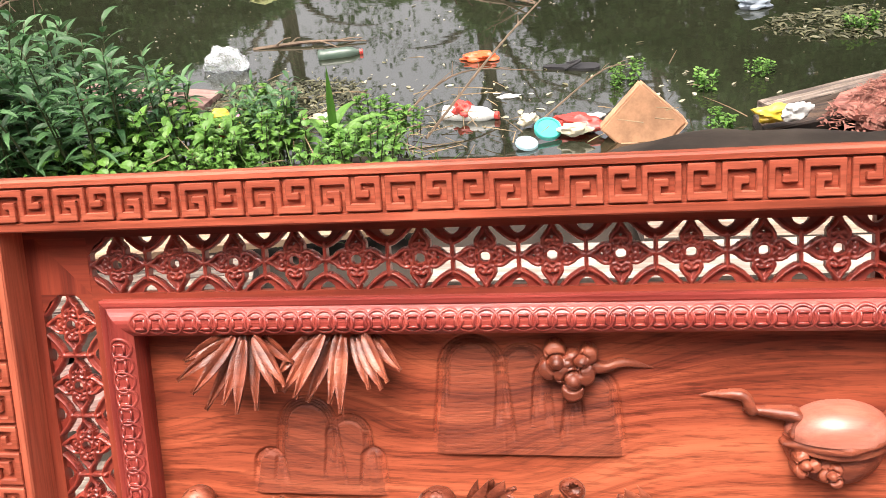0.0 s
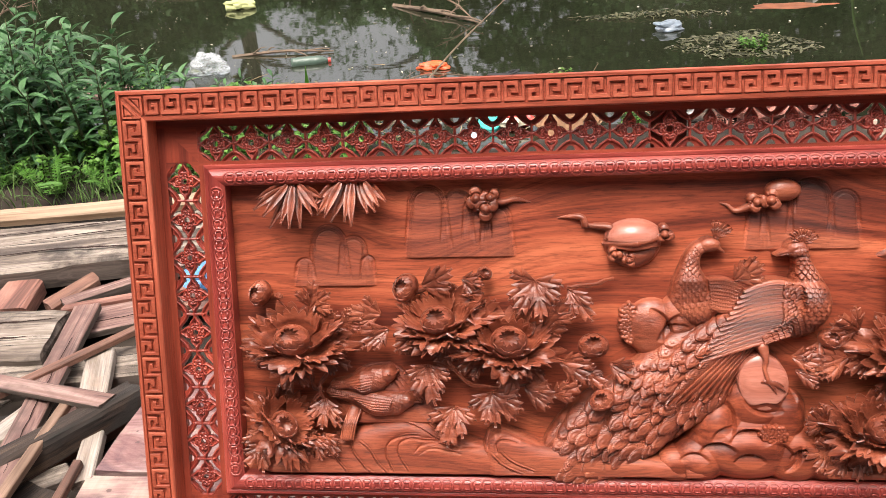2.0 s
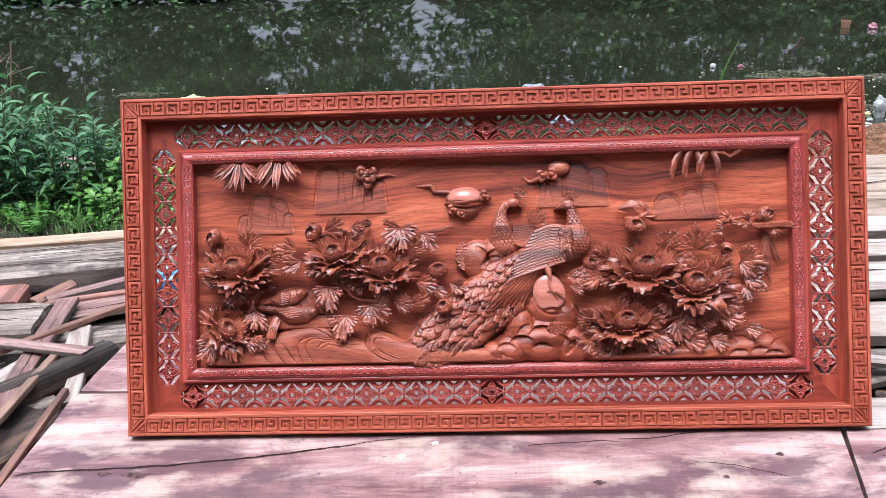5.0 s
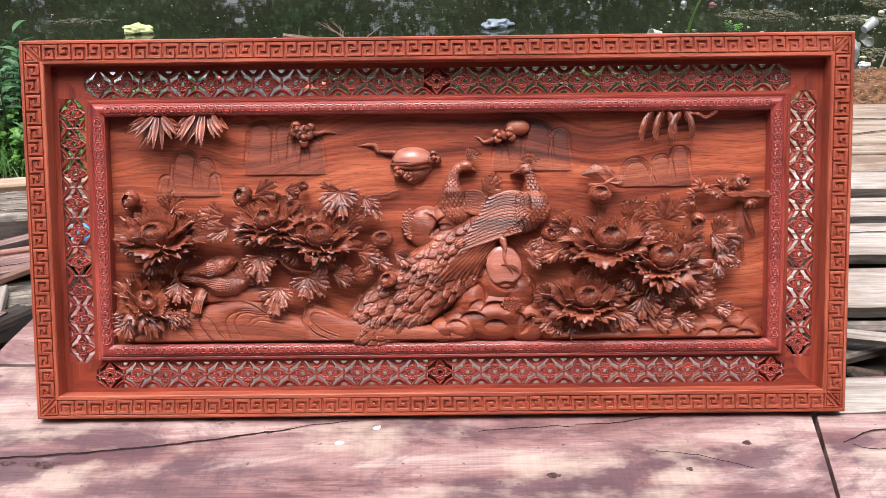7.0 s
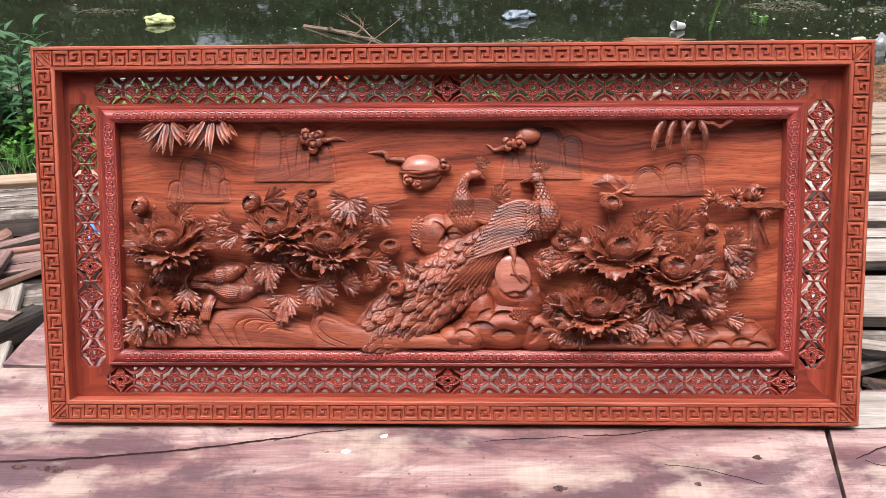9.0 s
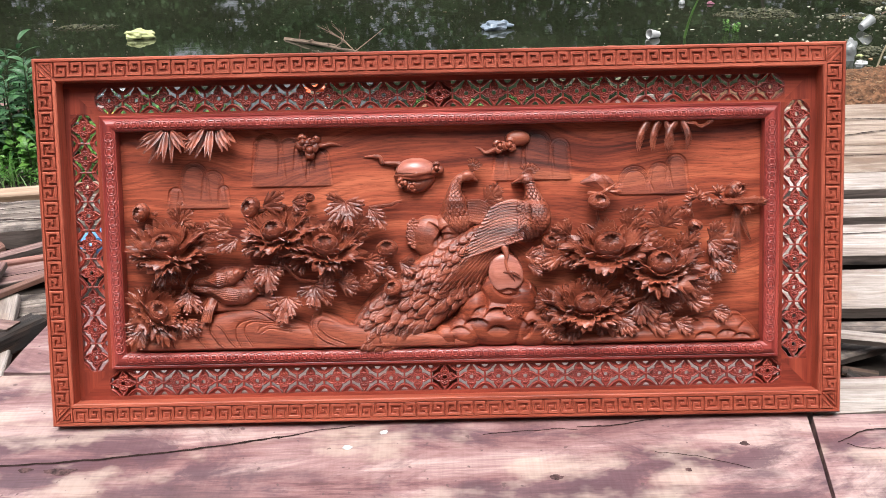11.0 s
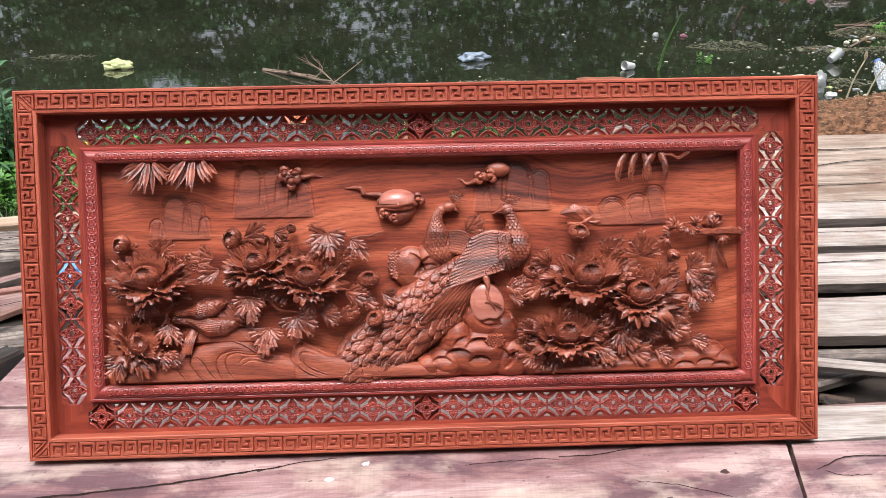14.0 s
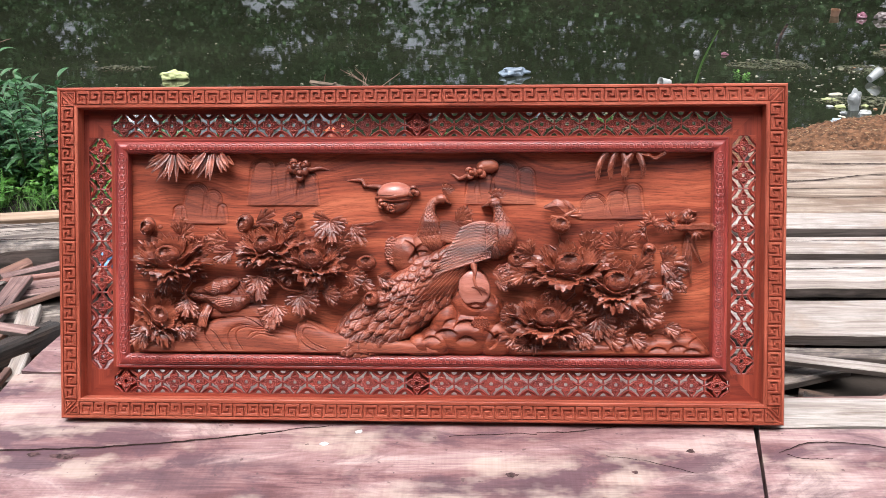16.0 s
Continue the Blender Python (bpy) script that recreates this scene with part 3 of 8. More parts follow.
def fret_mesh(w, h, mat, flip):
    """One meander motif: a raised line that winds from one spiral into the next, with rounded shoulders."""
    bm = bmesh.new()
    gap = 20 / (sum(COLS) + 20)
    xs = np.concatenate([[0], np.cumsum(COLS)]) / sum(COLS) * w * (1 - gap) - w * (1 - gap) / 2
    zs = h / 2 - np.concatenate([[0], np.cumsum(ROWSZ)]) / sum(ROWSZ) * h
    if flip:
        xs = -xs
    raised = {(i, j) for j in range(5) for i in range(11) if KEY[j][i] == "#"}
    top, low, e = -0.0003, DIP + 0.0002, 0.0011
    for i, j in raised:
        side = {d: (i + d[0], j + d[1]) not in raised for d in ((-1, 0), (1, 0), (0, -1), (0, 1))}
        x0, x1, z0, z1 = xs[i], xs[i + 1], zs[j], zs[j + 1]
        sx, sz = (1 if x1 > x0 else -1), -1
        a0, a1 = x0 + sx * e * side[-1, 0], x1 - sx * e * side[1, 0]
        b0, b1 = z0 + sz * e * side[0, -1], z1 - sz * e * side[0, 1]
        bm.faces.new([bm.verts.new(v) for v in ((a0, top, b0), (a1, top, b0), (a1, top, b1), (a0, top, b1))])
        for d, ((p, q), (r, s)) in {(-1, 0): ((a0, b0), (a0, b1)), (1, 0): ((a1, b1), (a1, b0)), (0, -1): ((a1, b0), (a0, b0)), (0, 1): ((a0, b1), (a1, b1))}.items():
            if side[d]:
                o = (sx * d[0] * e, -d[1] * e)
                for y0, y1, f0, f1 in ((top, top + 0.0012, 0.0, 0.9), (top + 0.0012, low, 0.9, 1.2)):
                    bm.faces.new([bm.verts.new(v) for v in ((p + o[0] * f0, y0, q + o[1] * f0), (p + o[0] * f1, y1, q + o[1] * f1), (r + o[0] * f1, y1, s + o[1] * f1), (r + o[0] * f0, y0, s + o[1] * f0))])
    bmesh.ops.remove_doubles(bm, verts=bm.verts[:], dist=1e-5)
    bmesh.ops.recalc_face_normals(bm, faces=bm.faces[:])
    me = bpy.data.meshes.new("fret")
    bm.to_mesh(me)
    bm.free()
    me.materials.append(mat)
    return me


NX, NZ = 26, 11
END = 0.0575
px_, pz_ = (2 * HALF - 2 * END) / NX, (TALL - 2 * END) / NZ
keys = {(along, turned): fret_mesh(p, 0.0385, m, turned) for along, p, m in (("x", px_, FRET_X), ("z", pz_, FRET_Z)) for turned in (0, 1)}
band = 0.0305
for i in range(NX):
    x = -HALF + END + (i + 0.5) * px_
    share("fret", keys["x", int(x < -0.45)], panel, pose(x, 0, TALL - band))
    share("fret", keys["x", int(x < 0)], panel, pose(x, 0, band))
for i in range(NZ):
    z = END + (i + 0.5) * pz_
    for x in (-HALF + band, HALF - band):
        share("fret", keys["z", int(x > 0)], panel, pose(x, 0, z, 0, 90, 0))


def corner_key(sx, sz, swap, mat):
    """Three-sided key piece beside a mitre: a raised rim round a smaller raised heart."""
    bm = bmesh.new()
    pts = [(0.0165, 0.0118), (0.0560, 0.0118), (0.0560, 0.0495), (0.0540, 0.0495)]
    c = (0.0445, 0.0225)
    ox, oz = sx * HALF, (TALL if sz > 0 else 0)

    def at(w, d, y):
        w, d = (d, w) if swap else (w, d)
        return (ox - sx * w, y, oz - sz * d)

    def ring(k, y):
        return [bm.verts.new(at(c[0] + (p - c[0]) * k, c[1] + (q - c[1]) * k, y)) for p, q in pts]

    loops = [ring(1.0, DIP), ring(0.98, -0.0002), ring(0.62, -0.0002), ring(0.60, DIP - 0.0004), ring(0.38, DIP - 0.0004), ring(0.36, -0.0002)]
    for a, b in zip(loops, loops[1:]):
        for k in range(4):
            bm.faces.new((a[k], a[(k + 1) % 4], b[(k + 1) % 4], b[k]))
    bm.faces.new(loops[-1])
    bmesh.ops.recalc_face_normals(bm, faces=bm.faces[:])
    part("corner_fret", bm, mat, panel)


for sx in (-1, 1):
    for sz in (-1, 1):
        corner_key(sx, sz, False, RAIL_X)
        corner_key(sx, sz, True, RAIL_Z)

# pierced border: plain strips round four openings
IX, IB, IT = 1.023, 0.062, 0.941
OX0, OX1, OB0, OB1, OT0, OT1 = 0.939, 1.008, 0.072, 0.143, 0.857, 0.927
YL0, YL1 = 0.044, 0.060
MID = 0.0
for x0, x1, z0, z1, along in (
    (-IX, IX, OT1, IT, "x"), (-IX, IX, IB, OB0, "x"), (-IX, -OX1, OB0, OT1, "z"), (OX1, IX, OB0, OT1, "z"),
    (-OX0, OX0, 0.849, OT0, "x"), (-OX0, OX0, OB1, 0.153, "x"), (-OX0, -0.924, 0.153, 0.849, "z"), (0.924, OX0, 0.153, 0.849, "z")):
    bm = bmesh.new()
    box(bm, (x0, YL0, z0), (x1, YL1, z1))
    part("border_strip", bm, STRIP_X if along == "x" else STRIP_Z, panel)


for sx in (-1, 1):
    for z0, z1 in ((OB0, OB1), (OT1, OT0)):
        for tri, m in ((((OX1, z0), (OX0, z0), (OX0, z1)), STRIP_X), (((OX1, z0), (OX0, z1), (OX1, z1)), STRIP_Z)):
            bm = bmesh.new()
            loft(bm, [[(sx * x, y, z) for x, z in tri] for y in (YL0, YL1)])
            bmesh.ops.recalc_face_normals(bm, faces=bm.faces[:])
            part("border_corner", bm, m, panel)


def stroke(bm, pts, w, y0, y1, closed=False):
    """A flat bar of width w that follows points in the panel's plane."""
    n = len(pts)
    L, R_ = [], []
    for i in range(n):
        a = pts[(i - 1) % n if closed else max(i - 1, 0)]
        b = pts[(i + 1) % n if closed else min(i + 1, n - 1)]
        dx, dz = b[0] - a[0], b[1] - a[1]
        k = math.hypot(dx, dz) or 1
        nx, nz = -dz / k * w / 2, dx / k * w / 2
        L.append((pts[i][0] + nx, pts[i][1] + nz))
        R_.append((pts[i][0] - nx, pts[i][1] - nz))
    ym = y0 + 0.25 * (y1 - y0)
    vs = []
    for l, r, c in zip(L, R_, pts):
        vs.append([bm.verts.new((l[0], y1, l[1])), bm.verts.new((l[0], ym, l[1])), bm.verts.new((c[0], y0, c[1])), bm.verts.new((r[0], ym, r[1])), bm.verts.new((r[0], y1, r[1]))])
    for i in range(n if closed else n - 1):
        a, b = vs[i], vs[(i + 1) % n]
        for k in range(5):
            bm.faces.new((a[k], a[(k + 1) % 5], b[(k + 1) % 5], b[k]))
    if not closed:
        bm.faces.new(vs[0])
        bm.faces.new(vs[-1][::-1])


def bend(pts, n=24):
    """A smooth line in the panel's plane through a few points."""
    return [(p.x, p.z) for p in spline([(x, 0, z) for x, z in pts], n)]


def nearest(X, Z, pts):
    """Signed distance of every point from a polyline (positive on its left) and its share along the line."""
    pts = np.array(pts, float)
    seg = pts[1:] - pts[:-1]
    ln = np.hypot(seg[:, 0], seg[:, 1]) + 1e-9
    cum = np.concatenate([[0], np.cumsum(ln)])
    best, sd, along = np.full(X.shape, 9.0), np.zeros(X.shape), np.zeros(X.shape)
    for k in range(len(seg)):
        dx, dz = seg[k]
        px, pz = X - pts[k, 0], Z - pts[k, 1]
        t = np.clip((px * dx + pz * dz) / (ln[k] * ln[k]), 0, 1)
        d = np.hypot(px - t * dx, pz - t * dz)
        m = d < best
        best = np.where(m, d, best)
        sd = np.where(m, np.where(dx * pz - dz * px >= 0, d, -d), sd)
        along = np.where(m, (cum[k] + t * ln[k]) / cum[-1], along)
    return sd, along


def lattice_mesh(p, h):
    """One field of the pierced border: four hearts about a round hole, arches at its corners, slots cut through between."""
    n, m = 66, 62
    y0, y1 = YL0 + 0.001, YL1 - 0.003
    heart = bend([(0.0150, 0.0), (0.0118, 0.0028), (0.0104, 0.0066), (0.0126, 0.0098), (0.0172, 0.0104), (0.0226, 0.0078), (0.0280, 0.0034), (0.0350, 0.0)], 22)
    curl = bend([(0.0150, 0.0), (0.0182, 0.0022), (0.0180, 0.0050), (0.0155, 0.0056)], 8)
    arch = bend([(p / 2, 0.0165), (p / 2 - 0.0075, 0.0192), (p / 2 - 0.0175, 0.0262), (p / 2 - 0.0265, h / 2)], 12)
    xs, zs = p * ((np.arange(n) + 0.5) / n - 0.5), h * ((np.arange(m) + 0.5) / m - 0.5)
    A, B = (np.abs(v) for v in np.meshgrid(xs, zs, indexing="ij"))
    U, V = np.maximum(A, B), np.minimum(A, B)
    dh, dc, da = (np.abs(nearest(*q)[0]) for q in ((U, V, heart), (U, V, curl), (A, B, arch)))
    inside = np.zeros(U.shape, bool)
    for k, (a, b) in enumerate(zip(heart, heart[1:])):
        if b[0] > a[0]:
            inside |= (U >= a[0]) & (U < b[0]) & (V < a[1] + (b[1] - a[1]) * (U - a[0]) / (b[0] - a[0]))
    R = np.hypot(A, B)
    bars = np.minimum(np.where(B < 0.022, np.abs(p / 2 - A), 9), np.where(A > 0.030, B, 9))
    corner_side = B > np.interp(A, [q[0] for q in arch[::-1]], [q[1] for q in arch[::-1]], left=9)
    keep = inside | (dh < 0.0025) | (R < 0.0126) | corner_side | (da < 0.0028) | (bars < 0.0025)
    keep &= (R > 0.0060) & (np.hypot(p / 2 - A, h / 2 - B) > 0.0088) & (np.hypot(U - 0.0205, V) > 0.0016)
    line = np.minimum.reduce([dh, dc, da, bars, np.abs(R - 0.0076)])
    deep = np.where(line < 0.0021, 0.0022 * (1 - np.sqrt(np.maximum(0, 1 - (line / 0.0021) ** 2))), 0.0052)
    bm = bmesh.new()
    grid = {(i, j): deep[i, j] for i in range(n) for j in range(m) if keep[i, j]}
    verts = {}

    def corner(i, j, back):
        key = (i, j, back)
        if key not in verts:
            near = [grid[q] for q in ((i, j), (i - 1, j), (i, j - 1), (i - 1, j - 1)) if q in grid]
            verts[key] = bm.verts.new((p * (i / n - 0.5), y1 if back else y0 + sum(near) / len(near), h * (j / m - 0.5)))
        return verts[key]

    for i, j in grid:
        bm.faces.new([corner(i + a, j + b, 0) for a, b in ((0, 0), (1, 0), (1, 1), (0, 1))])
        for di, dj, a, b in ((-1, 0, (0, 1), (0, 0)), (1, 0, (1, 0), (1, 1)), (0, -1, (0, 0), (1, 0)), (0, 1, (1, 1), (0, 1))):
            if (i + di, j + dj) not in grid:
                bm.faces.new((corner(i + a[0], j + a[1], 0), corner(i + a[0], j + a[1], 1), corner(i + b[0], j + b[1], 1), corner(i + b[0], j + b[1], 0)))
    bmesh.ops.recalc_face_normals(bm, faces=bm.faces[:])
    me = bpy.data.meshes.new("lattice_field")
    bm.to_mesh(me)
    bm.free()
    me.polygons.foreach_set("use_smooth", [True] * len(me.polygons))
    me.set_sharp_from_angle(angle=radians(50))
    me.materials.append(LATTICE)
    return me


field_h, field_v = lattice_mesh(2 * OX0 / 25, OT1 - OT0), lattice_mesh((OT0 - OB1) / 9, OX1 - OX0)
for i in range(25):
    for z in ((OT0 + OT1) / 2, (OB0 + OB1) / 2):
        share("lattice_field", field_h, panel, pose(-OX0 + (i + 0.5) * 2 * OX0 / 25, 0, z))
for i in range(9):
    for x in (-(OX0 + OX1) / 2, (OX0 + OX1) / 2):
        share("lattice_field", field_v, panel, pose(x, 0, OB1 + (i + 0.5) * (OT0 - OB1) / 9, 0, 90, 0))

# fillets that round off the ends of the openings
ENDS = [(sx * OX0, z, -sx, d) for sx in (-1, 1) for z, d in ((OB0, 1), (OB1, -1), (OT0, 1), (OT1, -1))] + [(sx * x, z, sx * e, d) for sx in (-1, 1) for x, e in ((OX0, 1), (OX1, -1)) for z, d in ((OB1, 1), (OT0, -1))]
for x, z, ex, ez in ENDS:
    bm = bmesh.new()
    rim = [(x, z), (x + ex * 0.024, z), (x + ex * 0.017, z + ez * 0.006), (x + ex * 0.010, z + ez * 0.010), (x + ex * 0.006, z + ez * 0.017), (x, z + ez * 0.024)]
    loft(bm, [[(u, y, v) for u, v in rim] for y in (YL0 + 0.0004, YL1)])
    bmesh.ops.recalc_face_normals(bm, faces=bm.faces[:])
    part("border_fillet", bm, STRIP_X, panel)

# battens behind the pierced border, at its middle and ends
for x0, x1, z0, z1 in [(MID - 0.034, MID + 0.034, z0, z1) for z0, z1 in ((OB0, OB1), (OT0, OT1))] + [(sx * (OX0 - 0.034) - 0.03, sx * (OX0 - 0.034) + 0.03, OB0, OB1) for sx in (-1, 1)]:
    bm = bmesh.new()
    box(bm, (x0, YL1 + 0.002, z0 - 0.004), (x1, YL1 + 0.016, z1 + 0.004))
    part("batten", bm, STRIP_Z, panel, "dark batten behind the pierced border")

# inner beading with linked rings
BW, BY = 0.043, 0.022


def bead_y(w):
    """Depth of the rounded beading across its width."""
    u = (w - 0.0265) / 0.0175
    return BY + 0.010 * min(1.0, u * u)


BEAD = [(0, 0.062), (0, 0.034), (0.002, 0.031), (0.007, 0.031), *((w, bead_y(w)) for w in np.linspace(0.009, 0.043, 9)), (0.043, 0.066)]
for side in ("top", "bottom", "left", "right"):
    mitred("bead_rail", BEAD, 0.925, 0.152, 0.850, side, BEAD_X if side in ("top", "bottom") else BEAD_Z, "dark red inner beading carved with linked rings")


def coin_mesh(mat):
    bm = bmesh.new()
    n = 20
    for r0, r1 in ((0.0112, 0.0153),):
        rings = []
        for rr, dy in ((r0, 0.0008), (r0 + 0.0008, -0.0017), (r1 - 0.0008, -0.0017), (r1, 0.0008)):
            rings.append([(rr * math.cos(2 * math.pi * k / n), bead_y(0.0265 + rr * math.sin(2 * math.pi * k / n)) + dy, rr * math.sin(2 * math.pi * k / n)) for k in range(n)])
        loft(bm, rings, cap=False)
    q = 0.0062
    for a, b in (((-q, -q), (q, -q)), ((q, -q), (q, q)), ((q, q), (-q, q)), ((-q, q), (-q, -q))):
        stroke(bm, [a, b], 0.0030, BY - 0.0016, BY + 0.004)
    bmesh.ops.recalc_face_normals(bm, faces=bm.faces[:])
    me = bpy.data.meshes.new("ring")
    bm.to_mesh(me)
    bm.free()
    me.polygons.foreach_set("use_smooth", [True] * len(me.polygons))
    me.materials.append(mat)
    return me


coin_x, coin_z = coin_mesh(BEAD_X), coin_mesh(BEAD_Z)
line = 0.0265
for i in range(84):
    x = -0.868 + i * 1.736 / 83
    share("ring", coin_x, panel, pose(x, 0, 0.850 - line, 0, 180, 0))
    share("ring", coin_x, panel, pose(x, 0, 0.152 + line))
for i in range(29):
    z = 0.210 + i * 0.582 / 28
    share("ring", coin_z, panel, pose(-0.925 + line, 0, z, 0, 90, 0))
    share("ring", coin_z, panel, pose(0.925 - line, 0, z, 0, -90, 0))

# ---- relief carving on the board ----
BACK = 0.066


def P(x, z, y):
    return Vector((x, y, z))


def carved(name, bm, label="", sharp=38, mat=None):
    ob = part(name, bm, mat or CARVED, panel, label, True)
    ob.data.set_sharp_from_angle(angle=radians(sharp))
    return ob


def sheet(bm, grid, thick):
    """A bent sheet of some thickness, offset along its own normals towards the board."""
    G = np.array([[tuple(p) for p in r] for r in grid])
    nrm = np.cross(np.gradient(G, axis=0), np.gradient(G, axis=1))
    nrm /= np.linalg.norm(nrm, axis=2, keepdims=True) + 1e-12
    if nrm[..., 1].sum() < 0:
        nrm = -nrm
    f = [[bm.verts.new(p) for p in r] for r in G.tolist()]
    b = [[bm.verts.new(p) for p in r] for r in (G + nrm * thick).tolist()]
    n, m = len(grid), len(grid[0])
    for i in range(n - 1):
        for j in range(m - 1):
            bm.faces.new((f[i][j], f[i][j + 1], f[i + 1][j + 1], f[i + 1][j]))
            bm.faces.new((b[i][j], b[i + 1][j], b[i + 1][j + 1], b[i][j + 1]))
    rim = [(0, j) for j in range(m - 1)] + [(i, m - 1) for i in range(n - 1)] + [(n - 1, j) for j in range(m - 1, 0, -1)] + [(i, 0) for i in range(n - 1, 0, -1)]
    for (i, j), (k, l) in zip(rim, rim[1:] + rim[:1]):
        bm.faces.new((f[i][j], b[i][j], b[k][l], f[k][l]))


class Relief:
    """Carving as heights over a patch of the board, worked with raised bodies, overlapping feathers and cuts."""

    def __init__(self, x0, x1, z0, z1, cell=0.0013):
        self.x = np.linspace(x0, x1, int((x1 - x0) / cell) + 1)
        self.z = np.linspace(z0, z1, int((z1 - z0) / cell) + 1)
        self.X, self.Z = np.meshgrid(self.x, self.z)
        self.H = np.zeros(self.X.shape)

    def near(self, pts, pad):
        p = np.array(pts, float)
        i = np.searchsorted(self.x, (p[:, 0].min() - pad, p[:, 0].max() + pad))
        j = np.searchsorted(self.z, (p[:, 1].min() - pad, p[:, 1].max() + pad))
        return slice(j[0], j[1]), slice(i[0], i[1])

    def dome(self, x, z, rx, rz, h, base=0.0, ang=0.0, power=0.5):
        w = self.near([(x, z)], max(rx, rz) * 1.02)
        c, s = math.cos(radians(ang)), math.sin(radians(ang))
        dx, dz = self.X[w] - x, self.Z[w] - z
        q = ((dx * c + dz * s) / rx) ** 2 + ((dz * c - dx * s) / rz) ** 2
        v = base + h * np.maximum(0, 1 - q) ** power
        self.H[w] = np.where(q < 1, np.maximum(self.H[w], v), self.H[w])

    def roll(self, pts, radii, base, flat=1.0):
        """A round body along a line; radii and base heights are spread along it."""
        line = bend(pts, max(8, 6 * len(pts)))
        w = self.near(line, max(radii) * 1.05)
        d, s = nearest(self.X[w], self.Z[w], line)
        r = np.interp(s, np.linspace(0, 1, len(radii)), radii)
        b = np.interp(s, np.linspace(0, 1, len(base)), base)
        v = b + flat * np.sqrt(np.maximum(0, r * r - d * d))
        self.H[w] = np.where(np.abs(d) < r, np.maximum(self.H[w], v), self.H[w])

    def feather(self, ground, x, z, ang, length, width, lift, barb=0.0005, eye=0.0, tip=0.55, crown=0.0015, tooth=0.0):
        """One feather laid over the ground heights: its tip stands off, a rachis and barbs are cut into it."""
        c, s = math.cos(radians(ang)), math.sin(radians(ang))
        w = self.near([(x, z), (x + length * c, z + length * s)], width * 0.7)
        dx, dz = self.X[w] - x, self.Z[w] - z
        u, v = (dx * c + dz * s) / length, dz * c - dx * s
        k = np.clip((u - tip) / (1.0 - tip), 0, 1)
        half = width * 0.5 * np.where(u < tip, 0.6 + 0.4 * np.sin(np.clip(u / tip, 0, 1) * math.pi / 2), np.sqrt(np.maximum(0, 1 - k * k)))
        if tooth:
            half = half * (1 - tooth * (np.abs((v / width * 7) % 1 - 0.5) * 2) * (u > tip))
        m = (u > 0) & (u < 1) & (np.abs(v) < half) & (ground[w] > 0.010)
        q = v / np.maximum(half, 1e-6)
        r = np.hypot((u - 0.74) / np.where(u > 0.74, 0.17, 0.34), v / (0.30 * width))
        inside = (r < 1) & (eye > 0) & (u < 0.93)
        cut = np.where(inside, eye * np.cos(2 * math.pi * 1.25 * r), barb * np.sin(2 * math.pi * (u * length - 0.9 * np.abs(v)) / 0.0042))
        h = ground[w] + lift * np.clip(u, 0, 1) ** 1.2 + crown * (1 - q * q) + cut - 0.0011 * np.exp(-((v / 0.0010) ** 2)) * ~inside
        self.H[w] = np.where(m, h, self.H[w])

    def quill(self, ground, pts, widths, lift, lean=0.002, barb=0.0005):
        """A long feather along a line; lean raises one of its edges over its neighbour."""
        line = bend(pts, 22)
        w = self.near(line, max(widths))
        d, s = nearest(self.X[w], self.Z[w], line)
        half = 0.5 * np.interp(s, np.linspace(0, 1, len(widths)), widths)
        m = (np.abs(d) < half) & (s > 0.001) & (s < 0.999)
        q = d / np.maximum(half, 1e-6)
        ln = 0.0045 / (sum(math.dist(a, b) for a, b in zip(line, line[1:])))
        h = ground[w] + lift * (0.35 + 0.65 * s) - lean * q + 0.0012 * (1 - q * q) + barb * np.sin(2 * math.pi * (s / ln - 0.8 * np.abs(d) / 0.0045)) - 0.0010 * np.exp(-((d / 0.0009) ** 2))
        self.H[w] = np.where(m, h, self.H[w])

    def step(self, pts, depth, bevel=0.004, fade=0.03, taper=0.25):
        """Cut a crescent: the surface drops along the line's left side and comes back up further off."""
        line = bend(pts, 26)
        w = self.near(line, fade * 1.2)
        d, s = nearest(self.X[w], self.Z[w], line)
        ends = np.clip(s / taper, 0, 1) * np.clip((1 - s) / taper, 0, 1)
        ends = np.where((s <= 0) | (s >= 1), 0, ends ** 0.7)
        f = np.where(d < 0, np.clip(1 + d / bevel, 0, 1), np.clip(1 - d / fade, 0, 1) ** 1.6)
        self.H[w] -= np.where(self.H[w] > 0.004, depth * ends * f, 0)

    def groove(self, pts, depth=0.002, width=0.0018):
        line = bend(pts, 20)
        w = self.near(line, 3 * width)
        d, s = nearest(self.X[w], self.Z[w], line)
        self.H[w] -= depth * np.exp(-((d / width) ** 2)) * np.clip(np.minimum(s, 1 - s) / 0.06, 0, 1)

    def mesh(self, name, label="", mat=None, sharp=42, floor=0.0025):
        up = self.H > floor
        quad = up[:-1, :-1] | up[1:, :-1] | up[:-1, 1:] | up[1:, 1:]
        j, i = np.nonzero(quad)
        n = len(self.x)
        ids = np.stack([j * n + i, j * n + i + 1, (j + 1) * n + i + 1, (j + 1) * n + i], 1)
        used, inv = np.unique(ids, return_inverse=True)
        y = np.where(up, BACK - self.H, BACK + 0.002)
        co = np.stack([self.X.ravel()[used], y.ravel()[used], self.Z.ravel()[used]], 1)
        me = bpy.data.meshes.new(name)
        me.from_pydata(co.tolist(), [], inv.reshape(-1, 4).tolist())
        me.polygons.foreach_set("use_smooth", [True] * len(me.polygons))
        me.set_sharp_from_angle(angle=radians(sharp))
        me.materials.append(mat or CARVED)
        ob = new(name, me)
        ob.parent = panel
        return tagged(ob, label)


